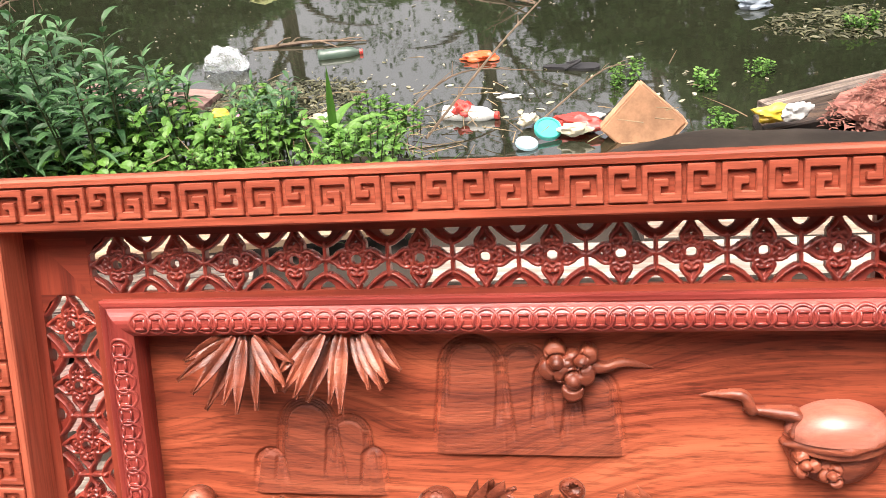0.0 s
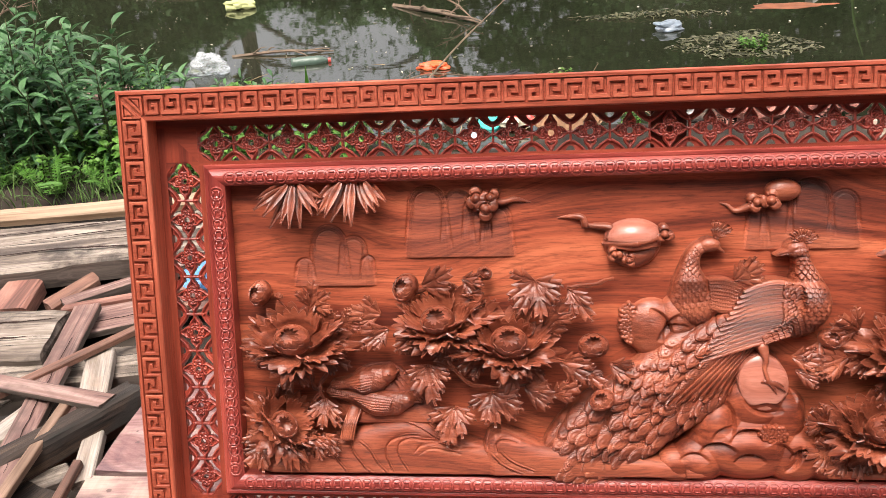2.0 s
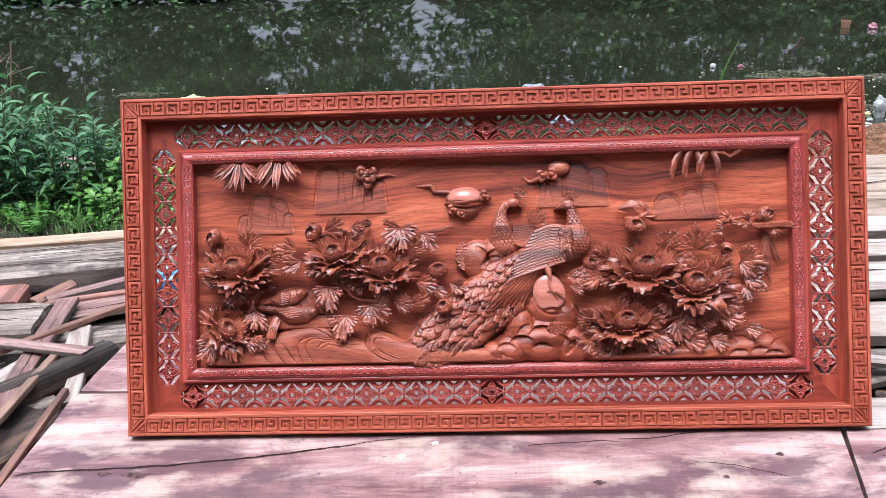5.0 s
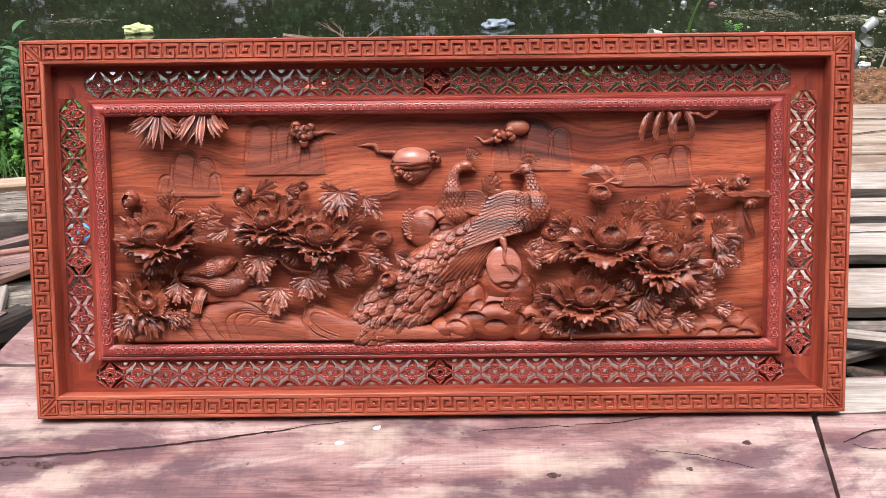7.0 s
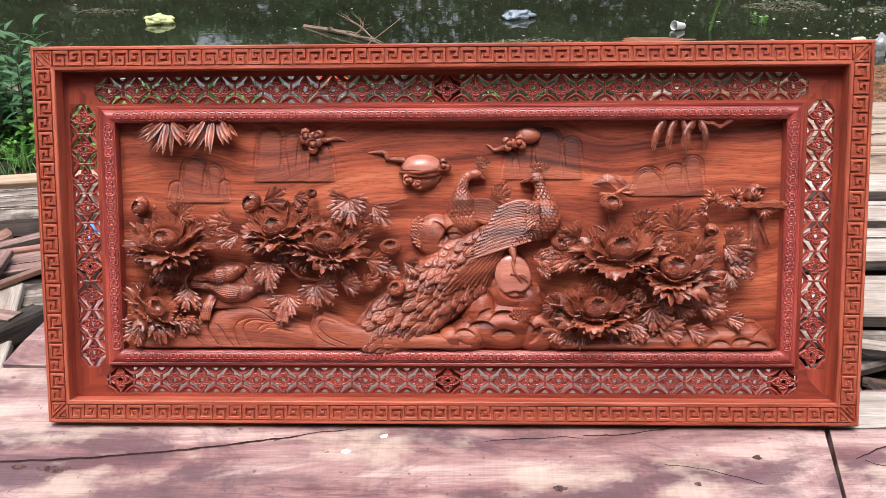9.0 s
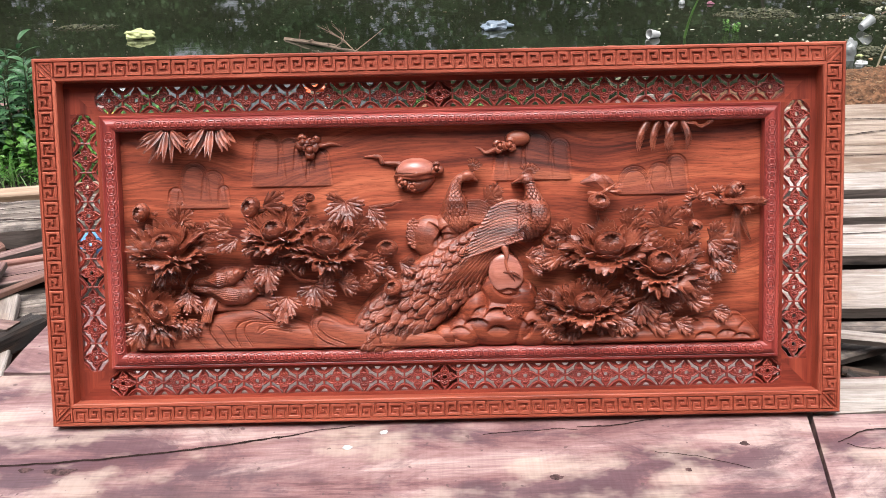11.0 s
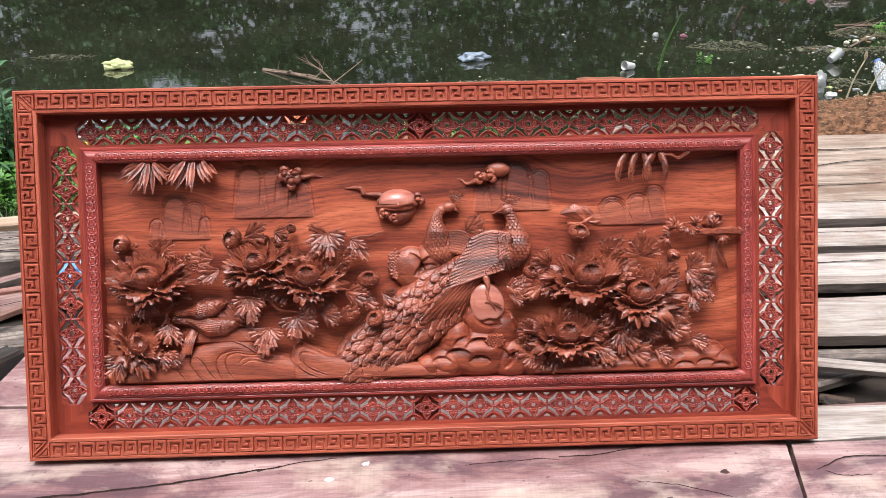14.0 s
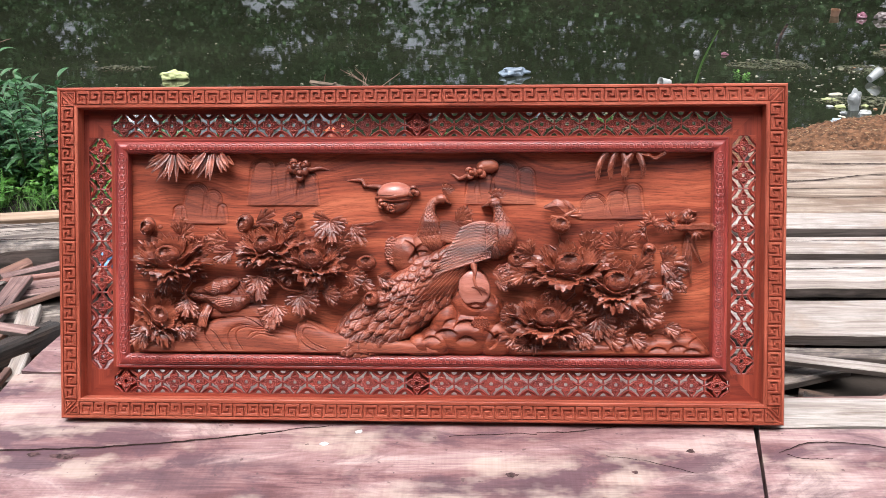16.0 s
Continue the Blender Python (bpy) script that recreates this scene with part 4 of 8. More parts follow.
# the board, sunk and incised where the mountains are: peaks as (middle, top, half width), and the foot
MOUNTAINS = (
    (0.592, ((-0.683, 0.720, 0.038), (-0.631, 0.697, 0.028), (-0.735, 0.652, 0.020), (-0.602, 0.655, 0.014))),
    (0.648, ((-0.475, 0.797, 0.040), (-0.415, 0.786, 0.029), (-0.376, 0.770, 0.026), (-0.336, 0.755, 0.030))),
    (0.652, ((0.205, 0.780, 0.026), (0.268, 0.791, 0.039), (0.330, 0.767, 0.027), (0.168, 0.735, 0.020))),
    (0.606, ((0.535, 0.686, 0.044), (0.604, 0.694, 0.031), (0.652, 0.716, 0.028))),
)


def lines_of(lo, hi, dense, coarse=0.03):
    """Grid lines: fine within the dense ranges, coarse between."""
    out, at = [], lo
    for a, b in dense:
        out += [*np.arange(at, a - 0.004, coarse), *np.arange(a, b, 0.0014)]
        at = b
    return [*out, *np.arange(at, hi - 0.004, coarse), hi]


def board_parts():
    reach = [(min(x - 1.45 * w for x, _, w in pk) - 0.012, max(x + 1.45 * w for x, _, w in pk) + 0.012) for _, pk in MOUNTAINS]
    xs, zs = np.array(lines_of(-0.90, 0.90, reach)), np.array(lines_of(0.178, 0.826, [(0.582, 0.806)]))
    X, Z = np.meshgrid(xs, zs)
    Y, cut = np.full(X.shape, 0.064), np.zeros(X.shape, bool)
    for k, (foot, peaks) in enumerate(MOUNTAINS):
        sink, ridge = np.zeros(X.shape), np.zeros(X.shape)
        for n, (x, top, hw) in enumerate(peaks):
            spring = top - hw
            wide = hw * (1 + 0.30 * np.clip((spring - Z) / (spring - foot), 0, 1))
            q = np.where(Z > spring, np.hypot((X - x) / hw, (Z - spring) / hw), np.abs(X - x) / wide)
            inside = np.clip((1 - q) * hw / 0.003, 0, 1)
            down = np.clip((top - Z) / (top - foot), 0, 1)
            soft = np.where(Z > spring, inside, np.clip((1 - q) * hw / 0.012, 0, 1))
            sink = np.maximum(sink, soft * (Z > foot) * (0.0006 + 0.0026 * down + 0.0010 * (1 - q * q)))
            for r, leg in ((0.98, 0.85 - 0.1 * (n % 3)), (0.89, 0.45 + 0.12 * ((n + k) % 3)), (0.80, 0.66 - 0.16 * ((n + k) % 2)), (0.70, 0.30 + 0.10 * (k % 2))):
                reach_down = spring - leg * (spring - foot)
                ridge = np.maximum(ridge, np.exp(-(((q - r) * hw / 0.0013) ** 2)) * np.clip((Z - reach_down) / 0.02, 0, 1))
        Y += 0.0048 * ridge - sink
        cut |= sink > 0.0009
    co = np.stack([X.ravel(), Y.ravel(), Z.ravel()], 1).tolist()
    n = len(xs)
    groups = [[] for _ in range(5)]
    for j in range(len(zs) - 1):
        for i in range(n - 1):
            cx, cz = 0.5 * (xs[i] + xs[i + 1]), 0.5 * (zs[j] + zs[j + 1])
            g = next((k for k, (a, b) in enumerate(reach) if a <= cx <= b), 4) if 0.582 < cz < 0.806 else 4
            groups[g].append((j * n + i, j * n + i + 1, (j + 1) * n + i + 1, (j + 1) * n + i))
    for k, faces in enumerate(groups):
        name = "board" if k == 4 else "carved_mountain"
        me = bpy.data.meshes.new(name)
        if k == 4:
            back = len(co)
            corners = [(x, 0.092, z) for x, z in ((-0.90, 0.178), (0.90, 0.178), (0.90, 0.826), (-0.90, 0.826))]
            front = (0, n - 1, len(co) - 1, len(co) - n)
            faces = faces + [(back, back + 3, back + 2, back + 1)] + [(front[a], back + a, back + (a + 1) % 4, front[(a + 1) % 4]) for a in range(4)]
            me.from_pydata(co + corners, [], faces)
        else:
            used = sorted({v for f in faces for v in f})
            ids = {v: q for q, v in enumerate(used)}
            me.from_pydata([co[v] for v in used], [], [tuple(ids[v] for v in f) for f in faces])
        me.polygons.foreach_set("use_smooth", [k < 4] * len(me.polygons))
        me.materials.append(BOARD)
        if k < 4:
            me.materials.append(CHISELLED_SHADED)
            flat = cut.ravel()
            me.polygons.foreach_set("material_index", [int(flat[f[0]] and flat[f[2]]) for f in faces])
        ob = new(name, me)
        ob.parent = panel
        tagged(ob, "smooth dark-streaked back board" if k == 4 else "low mountain with incised arched lines")


board_parts()


def leaf(bm, base, ang, length, width, lift=0.012, curl=0.006, teeth=3, bend=0.0, fold=0.25, n=None):
    """A leaf in the panel's plane: pointed lobes along its edge, the rib sunk, side veins raised, the tip off the board."""
    grid = []
    n = n or (6 * teeth + 5 if teeth else 9)
    p, a = Vector(base), radians(ang)
    across = (-1, -0.75, -0.5, -0.25, 0, 0.25, 0.5, 0.75, 1) if teeth else (-1, -0.5, 0, 0.5, 1)
    for i in range(n):
        s = i / (n - 1)
        d = a + radians(bend) * s
        w = width * 0.5 * max(0.03, math.sin(math.pi * (0.06 + 0.94 * s) ** 0.75) ** 0.8)
        push = 0.0
        if teeth:
            saw = (s * (teeth + 0.6)) % 1.0
            w *= 0.24 + 1.02 * saw if s < 0.94 else 0.6
            push = 0.95 * saw
        side = Vector((-math.sin(d), 0, math.cos(d)))
        fwd = Vector((math.cos(d), 0, math.sin(d)))
        row = []
        for t in across:
            vein = 0.0009 * math.cos(2 * math.pi * (s * (teeth + 0.6) - 0.45 * abs(t))) * (abs(t) > 0.1) if teeth else 0.0
            depth = -lift * math.sin(s * 1.7) - curl * s * s - fold * abs(t) * w * (1 if abs(t) < 0.8 else 0.55) + (0.0016 if t == 0 else 0) + vein
            row.append(p + side * (t * w) + fwd * (push * abs(t) * w) + Vector((0, depth, 0)))
        grid.append(row)
        p = p + fwd * (length / (n - 1))
    sheet(bm, grid, 0.003)


def spray(base, ang, size, rnd, count=4, spread=100, teeth=2, name="leaf_spray"):
    """A few leaves that fan out from one twig end, the middle ones longest and on top."""
    bm = bmesh.new()
    for k in sorted(range(count), key=lambda q: -abs(q - (count - 1) / 2)):
        f = (k + 0.5) / count - 0.5
        b = Vector(base) + Vector((0, -0.010 * (0.5 - abs(f)) + rnd.uniform(-0.003, 0.003), 0))
        l = size * (1.20 - 0.8 * abs(f)) * rnd.uniform(0.88, 1.1)
        leaf(bm, b, ang + 1.3 * spread * f + rnd.uniform(-9, 9), l, l * rnd.uniform(0.46, 0.58), rnd.uniform(0.012, 0.02), rnd.uniform(0.0, 0.008), teeth, rnd.uniform(-18, 18), 0.22)
    return carved(name, bm, sharp=50)


def petal(bm, c, axes, lon, half, r0, r1, h0, h1, rnd, teeth=5, cup=0.30, frill=0.36):
    """A peony petal on an opening cup round the flower's axis, its rim cut into pointed lobes."""
    right, up, out = axes
    n, m = 10, 4 * teeth + 1
    ph, grid = rnd.uniform(0, 6.283), []
    for i in range(n):
        s = i / (n - 1)
        row = []
        for j in range(m):
            t = 2 * j / (m - 1) - 1
            saw = abs(((t + 1) * teeth / 2) % 1.0 - 0.5) * 2
            rim = max(0.0, (s - 0.45) / 0.55)
            ext = 1 - 0.26 * t * t * s - frill * saw ** 1.4 * rim
            a = radians(lon + half * t * (0.5 + 0.5 * math.sin(min(1.0, 1.5 * s) * math.pi / 2)))
            r = r0 + (r1 - r0) * s * ext
            h = h0 + (h1 - h0) * s ** 1.5 * ext + cup * r1 * t * t * s + 0.09 * r1 * math.sin(6 * t + ph) * rim - 0.035 * r1 * (1 - saw) * s - 0.12 * r1 * rim * rim
            q = c + right * (r * math.cos(a)) + up * (r * math.sin(a)) + out * h
            row.append((q.x, min(0.058, c.y + 0.85 * (q.y - c.y)), q.z))
        grid.append(row)
    sheet(bm, grid, 0.003)


def flower_axes(ang, nod):
    """Right, up and outward ways of a flower whose mouth turns up by nod degrees from the viewer, towards ang."""
    a, e = radians(ang), radians(nod)
    top = Vector((math.cos(a), 0, math.sin(a)))
    right = Vector((math.sin(a), 0, -math.cos(a)))
    return right, (top * math.cos(e) + Vector((0, math.sin(e), 0))), (top * math.sin(e) + Vector((0, -math.cos(e), 0)))


def heart_of(name, h, r, seed, ang=90, nod=30):
    """A ball of closed petals with a toothed mouth and short stamens in it."""
    right, up, out = flower_axes(ang, nod)
    h = Vector(h)

    def at(lon, lat, q):
        v = right * (math.cos(lon) * math.cos(lat)) + up * (math.sin(lon) * math.cos(lat)) + out * math.sin(lat)
        return h + v * (r * q) + right * (0.22 * r * q * math.cos(lon) * math.cos(lat))

    bm = bmesh.new()
    loft(bm, [[at(2 * math.pi * k / 18, radians(-85 + 17 * i), 0.86 if i < 8 else (0.45, 0.12)[i - 8]) for k in range(18)] for i in range(10)])
    heart = carved(name, bm, sharp=45)
    for k in range(10):
        inner = k < 5
        lon = radians(72 * k + (0 if inner else 36)) + 0.12 * math.sin(seed + 3 * k)
        grid = []
        for i in range(9):
            s = i / 8
            row = []
            for j in range(19):
                t = j / 9 - 1
                saw = abs((t * 1.5) % 1.0 - 0.5) * 2
                hi = (68 if inner else 38) - 8 * t * t
                la = radians(-70 + (hi + 70) * s - (14 if inner else 8) * saw * max(0.0, (s - 0.7) / 0.3))
                q = (0.915 if inner else 0.960) + 0.03 * s ** 4 - 0.035 * abs(t) ** 3 + 0.010 * math.cos(3 * math.pi * t)
                row.append(at(lon + radians(46) * t, la, q))
            grid.append(row)
        pb = bmesh.new()
        sheet(pb, grid, 0.0014)
        part("closed_petal", pb, CARVED, heart, "", True).data.set_sharp_from_angle(angle=radians(45))
    return heart


def peony(c, radius, seed, ang=90, nod=50, rings=((7, 0.34, 1.06, -0.20, 0.14, 34), (5, 0.32, 0.86, -0.12, 0.36, 46), (4, 0.30, 0.60, -0.05, 0.46, 54))):
    """An open peony: rings of broad cupped petals with lobed rims about a round closed heart."""
    rnd = random.Random(seed)
    c = Vector(c)
    axes = flower_axes(ang, nod)
    broad = (axes[0] * 1.24, axes[1] * 0.84, axes[2])
    heart = heart_of("peony", c + axes[2] * (0.20 * radius) + Vector((0, -0.008, 0)), 0.32 * radius, seed, ang, 30)
    for ring, (n, r0, r1, h0, h1, half) in enumerate(rings):
        for k in range(n):
            lon = 360 * (k + 0.5 * ring) / n + rnd.uniform(-9, 9)
            rise = math.sin(radians(lon))
            rr = radius * rnd.uniform(0.74, 1.16)
            lon += rnd.uniform(-8, 8)
            pb = bmesh.new()
            petal(pb, c, broad, lon, half * rnd.uniform(0.85, 1.1), r0 * radius, r1 * rr, h0 * radius, (h1 + (0.18 if rise > 0 else 0.24) * rise * (1.0 if ring < 2 else 0.7)) * rr, rnd, rnd.choice((5, 6)) if ring == 0 else rnd.choice((7, 8, 9)), 0.30, 0.36 if ring == 0 else 0.22)
            part("petal", pb, CARVED, heart, "", True).data.set_sharp_from_angle(angle=radians(45))
    return heart


def bud(c, r, seed, ang=90, nod=28):
    """A closed bud."""
    return heart_of("bud", Vector(c), r * 0.95, seed, ang, nod)


def twig(bm, pts, r0, r1, seed):
    line = spline(pts, 12)
    jig = [p + Vector((noise.noise(p * 60) * 0.004, 0, noise.noise(p * 60 + Vector((9, 0, seed))) * 0.004)) for p in line]
    tube(bm, jig, [np.interp(i, (0, 11), (r0, r1)) * (1 + 0.35 * ((i * 7 + seed) % 3 == 0)) for i in range(12)], 6, 26)


# peonies, their leaves and buds
FLOWERS = [
    (-0.748, 0.483, 0.010, 0.106, 1, 92), (-0.452, 0.520, 0.016, 0.098, 2, 100), (-0.316, 0.478, 0.006, 0.104, 3, 82),
    (0.454, 0.460, 0.006, 0.120, 5, 95), (0.590, 0.410, 0.004, 0.112, 6, 86), (0.392, 0.305, 0.006, 0.104, 7, 92), (-0.786, 0.312, 0.012, 0.086, 4, 40),
]
for x, z, y, r, s, a in FLOWERS:
    r *= 0.90
    peony(P(x, z, y), r, s, a)
    rnd = random.Random(s + 50)
    for k in range(4):
        g = 205 + 55 * k + rnd.uniform(-15, 15) if k < 3 else 20 + rnd.uniform(-10, 10)
        b = P(x + 0.66 * r * math.cos(radians(g)), z + 0.52 * r * math.sin(radians(g)), y + 0.034)
        spray(b, g + rnd.uniform(-15, 15), r * rnd.uniform(0.50, 0.62), rnd, 3, 62, 2, "flower_leaves")
for x, z, y, r, a in ((-0.520, 0.594, 0.026, 0.026, 150), (-0.361, 0.619, 0.036, 0.013, 65), (-0.150, 0.474, 0.020, 0.026, 92), (0.296, 0.484, 0.022, 0.020, 60),
                      (-0.824, 0.585, 0.036, 0.024, 160), (0.429, 0.589, 0.020, 0.026, 80), (0.696, 0.520, 0.034, 0.017, 250), (-0.135, 0.368, 0.004, 0.022, 120)):
    bud(P(x, z, y), r, int(abs(x) * 1000), a)
SPRAYS = [
    (-0.479, 0.432, -92, 0.060, 5, 120), (-0.430, 0.345, -98, 0.062, 5, 110), (-0.352, 0.374, -70, 0.064, 6, 150), (-0.285, 0.386, -12, 0.058, 3, 40),
    (-0.214, 0.437, -10, 0.062, 4, 70), (-0.116, 0.436, -28, 0.046, 3, 70), (-0.262, 0.602, -95, 0.062, 6, 190), (-0.196, 0.584, -55, 0.060, 3, 60),
    (-0.486, 0.598, 20, 0.060, 3, 60), (-0.406, 0.580, 20, 0.050, 2, 40), (-0.404, 0.610, -20, 0.040, 3, 90), (-0.698, 0.362, -85, 0.056, 4, 80),
    (-0.728, 0.284, -88, 0.052, 4, 110), (-0.705, 0.288, -40, 0.044, 3, 60), (-0.836, 0.262, -110, 0.050, 4, 90), (-0.575, 0.540, 175, 0.056, 4, 80),
    (-0.560, 0.510, 215, 0.056, 3, 60), (-0.716, 0.556, 60, 0.052, 4, 120), (-0.650, 0.520, 25, 0.044, 3, 80), (0.330, 0.446, 190, 0.060, 4, 60),
    (0.350, 0.500, 150, 0.056, 4, 90), (0.508, 0.512, 62, 0.066, 4, 70), (0.604, 0.520, 85, 0.062, 5, 130), (0.652, 0.455, 40, 0.058, 4, 100),
]
MORE = [
    (0.736, 0.478, 78, 0.058, 2, 30), (0.732, 0.478, -14, 0.066, 5, 100), (0.738, 0.438, -15, 0.056, 4, 90), (0.742, 0.408, -75, 0.040, 3, 60),
    (0.780, 0.420, -70, 0.032, 3, 60), (0.545, 0.312, -60, 0.062, 5, 110), (0.602, 0.320, -30, 0.054, 3, 60), (0.668, 0.322, -8, 0.062, 4, 60),
    (0.660, 0.368, -20, 0.066, 4, 60), (0.480, 0.268, -35, 0.060, 4, 80), (0.560, 0.262, -20, 0.070, 4, 60), (0.640, 0.258, -25, 0.050, 3, 60),
    (0.740, 0.288, -25, 0.046, 3, 70), (0.278, 0.476, -105, 0.044, 3, 70), (0.230, 0.446, 0, 0.050, 3, 60), (0.236, 0.420, -20, 0.040, 2, 40),
    (0.298, 0.318, 160, 0.050, 4, 90), (0.310, 0.262, 200, 0.054, 4, 90), (0.336, 0.240, -160, 0.042, 3, 80), (0.120, 0.600, 40, 0.054, 4, 80),
    (-0.232, 0.372, 20, 0.050, 3, 60), (-0.176, 0.424, -30, 0.046, 3, 60), (-0.792, 0.582, 0, 0.024, 2, 40), (-0.240, 0.520, 50, 0.056, 3, 90),
]
for k, (x, z, a, size, n, spr) in enumerate(SPRAYS + MORE):
    spray(P(x, z, 0.030), a, size, random.Random(k + 300), n, spr)
TWIGS = [
    [P(-0.682, 0.432, 0.04), P(-0.704, 0.398, 0.035), P(-0.709, 0.378, 0.03), P(-0.698, 0.355, 0.035)], [P(-0.726, 0.420, 0.04), P(-0.722, 0.385, 0.04), P(-0.705, 0.372, 0.04)],
    [P(-0.709, 0.376, 0.035), P(-0.728, 0.330, 0.03), P(-0.732, 0.290, 0.035)], [P(-0.470, 0.438, 0.035), P(-0.431, 0.428, 0.03), P(-0.402, 0.397, 0.03), P(-0.336, 0.385, 0.03), P(-0.275, 0.392, 0.035)],
    [P(-0.200, 0.586, 0.045), P(-0.153, 0.591, 0.045), P(-0.108, 0.604, 0.05)], [P(-0.262, 0.600, 0.045), P(-0.262, 0.575, 0.045), P(-0.270, 0.540, 0.045)],
    [P(-0.505, 0.580, 0.045), P(-0.440, 0.600, 0.04), P(-0.398, 0.580, 0.04), P(-0.362, 0.608, 0.04)], [P(-0.200, 0.442, 0.04), P(-0.152, 0.452, 0.035)],
    [P(0.478, 0.384, 0.04), P(0.440, 0.350, 0.04)], [P(0.500, 0.305, 0.035), P(0.540, 0.322, 0.03), P(0.590, 0.328, 0.03), P(0.668, 0.322, 0.04)],
    [P(0.431, 0.520, 0.04), P(0.429, 0.570, 0.035)], [P(0.734, 0.478, 0.04), P(0.736, 0.440, 0.04), P(0.742, 0.405, 0.045)],
]
for k, pts in enumerate(TWIGS):
    bm = bmesh.new()
    twig(bm, pts, 0.0045, 0.003, k)
    carved("twig", bm)

# the flowering branch at the side, with a small bird on it
bm = bmesh.new()
twig(bm, [P(0.888, 0.582, 0.04), P(0.827, 0.584, 0.03), P(0.761, 0.580, 0.035)], 0.013, 0.007, 3)
for q in range(26):
    g = q * 2.4
    blob(bm, P(0.885 - 0.004 * q, 0.583 + 0.008 * math.sin(g), 0.034 - 0.008 * math.cos(g)), 0.0045, q, 0.2, 7, 5)
twig(bm, [P(0.775, 0.580, 0.035), P(0.750, 0.606, 0.04), P(0.706, 0.604, 0.045)], 0.006, 0.003, 4)
twig(bm, [P(0.716, 0.602, 0.045), P(0.684, 0.588, 0.04), P(0.692, 0.540, 0.045)], 0.005, 0.003, 5)
carved("branch", bm)
for k, (x, z, a) in enumerate(((0.697, 0.606, 150), (0.755, 0.606, 80), (0.731, 0.596, -100), (0.684, 0.586, 190), (0.702, 0.592, 30), (0.828, 0.570, -70), (0.676, 0.570, -130), (0.744, 0.590, -60), (0.806, 0.600, 75))):
    bm = bmesh.new()
    for q in range(4):
        g = radians(a + 32 * (q - 1.5))
        o = P(x, z, 0.030)
        tube(bm, [o, o + Vector((0.013 * math.cos(g), -0.006, 0.013 * math.sin(g))), o + Vector((0.026 * math.cos(g), -0.003, 0.026 * math.sin(g)))], [0.002, 0.0048, 0.0012], 7, 9)
    carved("blossom", bm)
for k, (a, l) in enumerate(((-100, 0.095), (-86, 0.150), (-91, 0.120), (-66, 0.098))):
    bm = bmesh.new()
    leaf(bm, P(0.812, 0.566, 0.052), a, l, 0.015, 0.004, 0, 0, 0, n=7)
    carved("long_leaf", bm)
bm = bmesh.new()
leaf(bm, P(0.690, 0.530, 0.046), -104, 0.062, 0.022, 0.008, 0, 0, 10, 0.3, 9)
carved("long_leaf", bm)


def little_bird(tail_at, body, chest, head, beak, r, drop=0.0):
    """A small carved bird: plump scaled body, folded wing of long feathers, fanned tail."""
    pts = np.array((tail_at, body, chest, head, beak))
    w = Relief(pts[:, 0].min() - 0.03, pts[:, 0].max() + 0.03, pts[:, 1].min() - 0.04, pts[:, 1].max() + 0.04, 0.0011)
    mid = lambda a, b, f: (a[0] + (b[0] - a[0]) * f, a[1] + (b[1] - a[1]) * f)
    w.roll([tail_at, mid(tail_at, body, 0.6), body, chest], [r * 0.35, r * 0.45, r * 0.95, r * 0.8], [0.010 + drop, 0.014 + drop, 0.018 + drop, 0.018 + drop], 0.9)
    w.roll([chest, mid(chest, head, 0.5), head], [r * 0.85, r * 0.7, r * 0.55], [0.018 + drop] * 3, 0.9)
    w.dome(*head, r * 0.56, r * 0.52, r * 0.6, 0.020 + drop)
    base = w.H.copy()
    way = math.degrees(math.atan2(tail_at[1] - body[1], tail_at[0] - body[0]))
    for i in range(9):
        for j in range(7):
            f, q = 1.15 - 0.13 * i, (j - 3 + 0.5 * (i % 2)) / 3.2
            c = mid(body, head, f * 0.8)
            x, z = c[0] - math.sin(radians(way)) * q * r * 0.8, c[1] + math.cos(radians(way)) * q * r * 0.8
            if 0 <= np.searchsorted(w.x, x) < len(w.x) and 0 <= np.searchsorted(w.z, z) < len(w.z) and base[np.searchsorted(w.z, z), np.searchsorted(w.x, x)] > 0.012:
                w.feather(base, x, z, way, r * 0.42, r * 0.34, 0.0022, 0.0, crown=0.0006)
    for q in range(4):
        w.quill(base, [mid(body, tail_at, 0.3), (tail_at[0], tail_at[1] + r * (0.30 - 0.2 * q))], [r * 0.30, r * 0.34, r * 0.2], 0.002)
    for q in range(7):
        a = mid(chest, body, 0.1 + 0.05 * q)
        e = mid(body, tail_at, 0.78 - 0.09 * q)
        o = r * (0.46 - 0.15 * q)
        w.quill(base, [(a[0], a[1] + o), (0.5 * (a[0] + e[0]), 0.5 * (a[1] + e[1]) + o * 1.15), (e[0], e[1] + o * 0.6)], [r * 0.20, r * 0.24, r * 0.16], 0.005, 0.0015, 0.0004)
    w.roll([head, beak], [r * 0.26, 0.0018], [0.024 + drop, 0.022 + drop], 1.0)
    w.dome(head[0] + (beak[0] - head[0]) * 0.25, head[1] + r * 0.16, r * 0.10, r * 0.10, r * 0.12, 0.020 + drop + r * 0.58)
    return w.mesh("carved_bird")


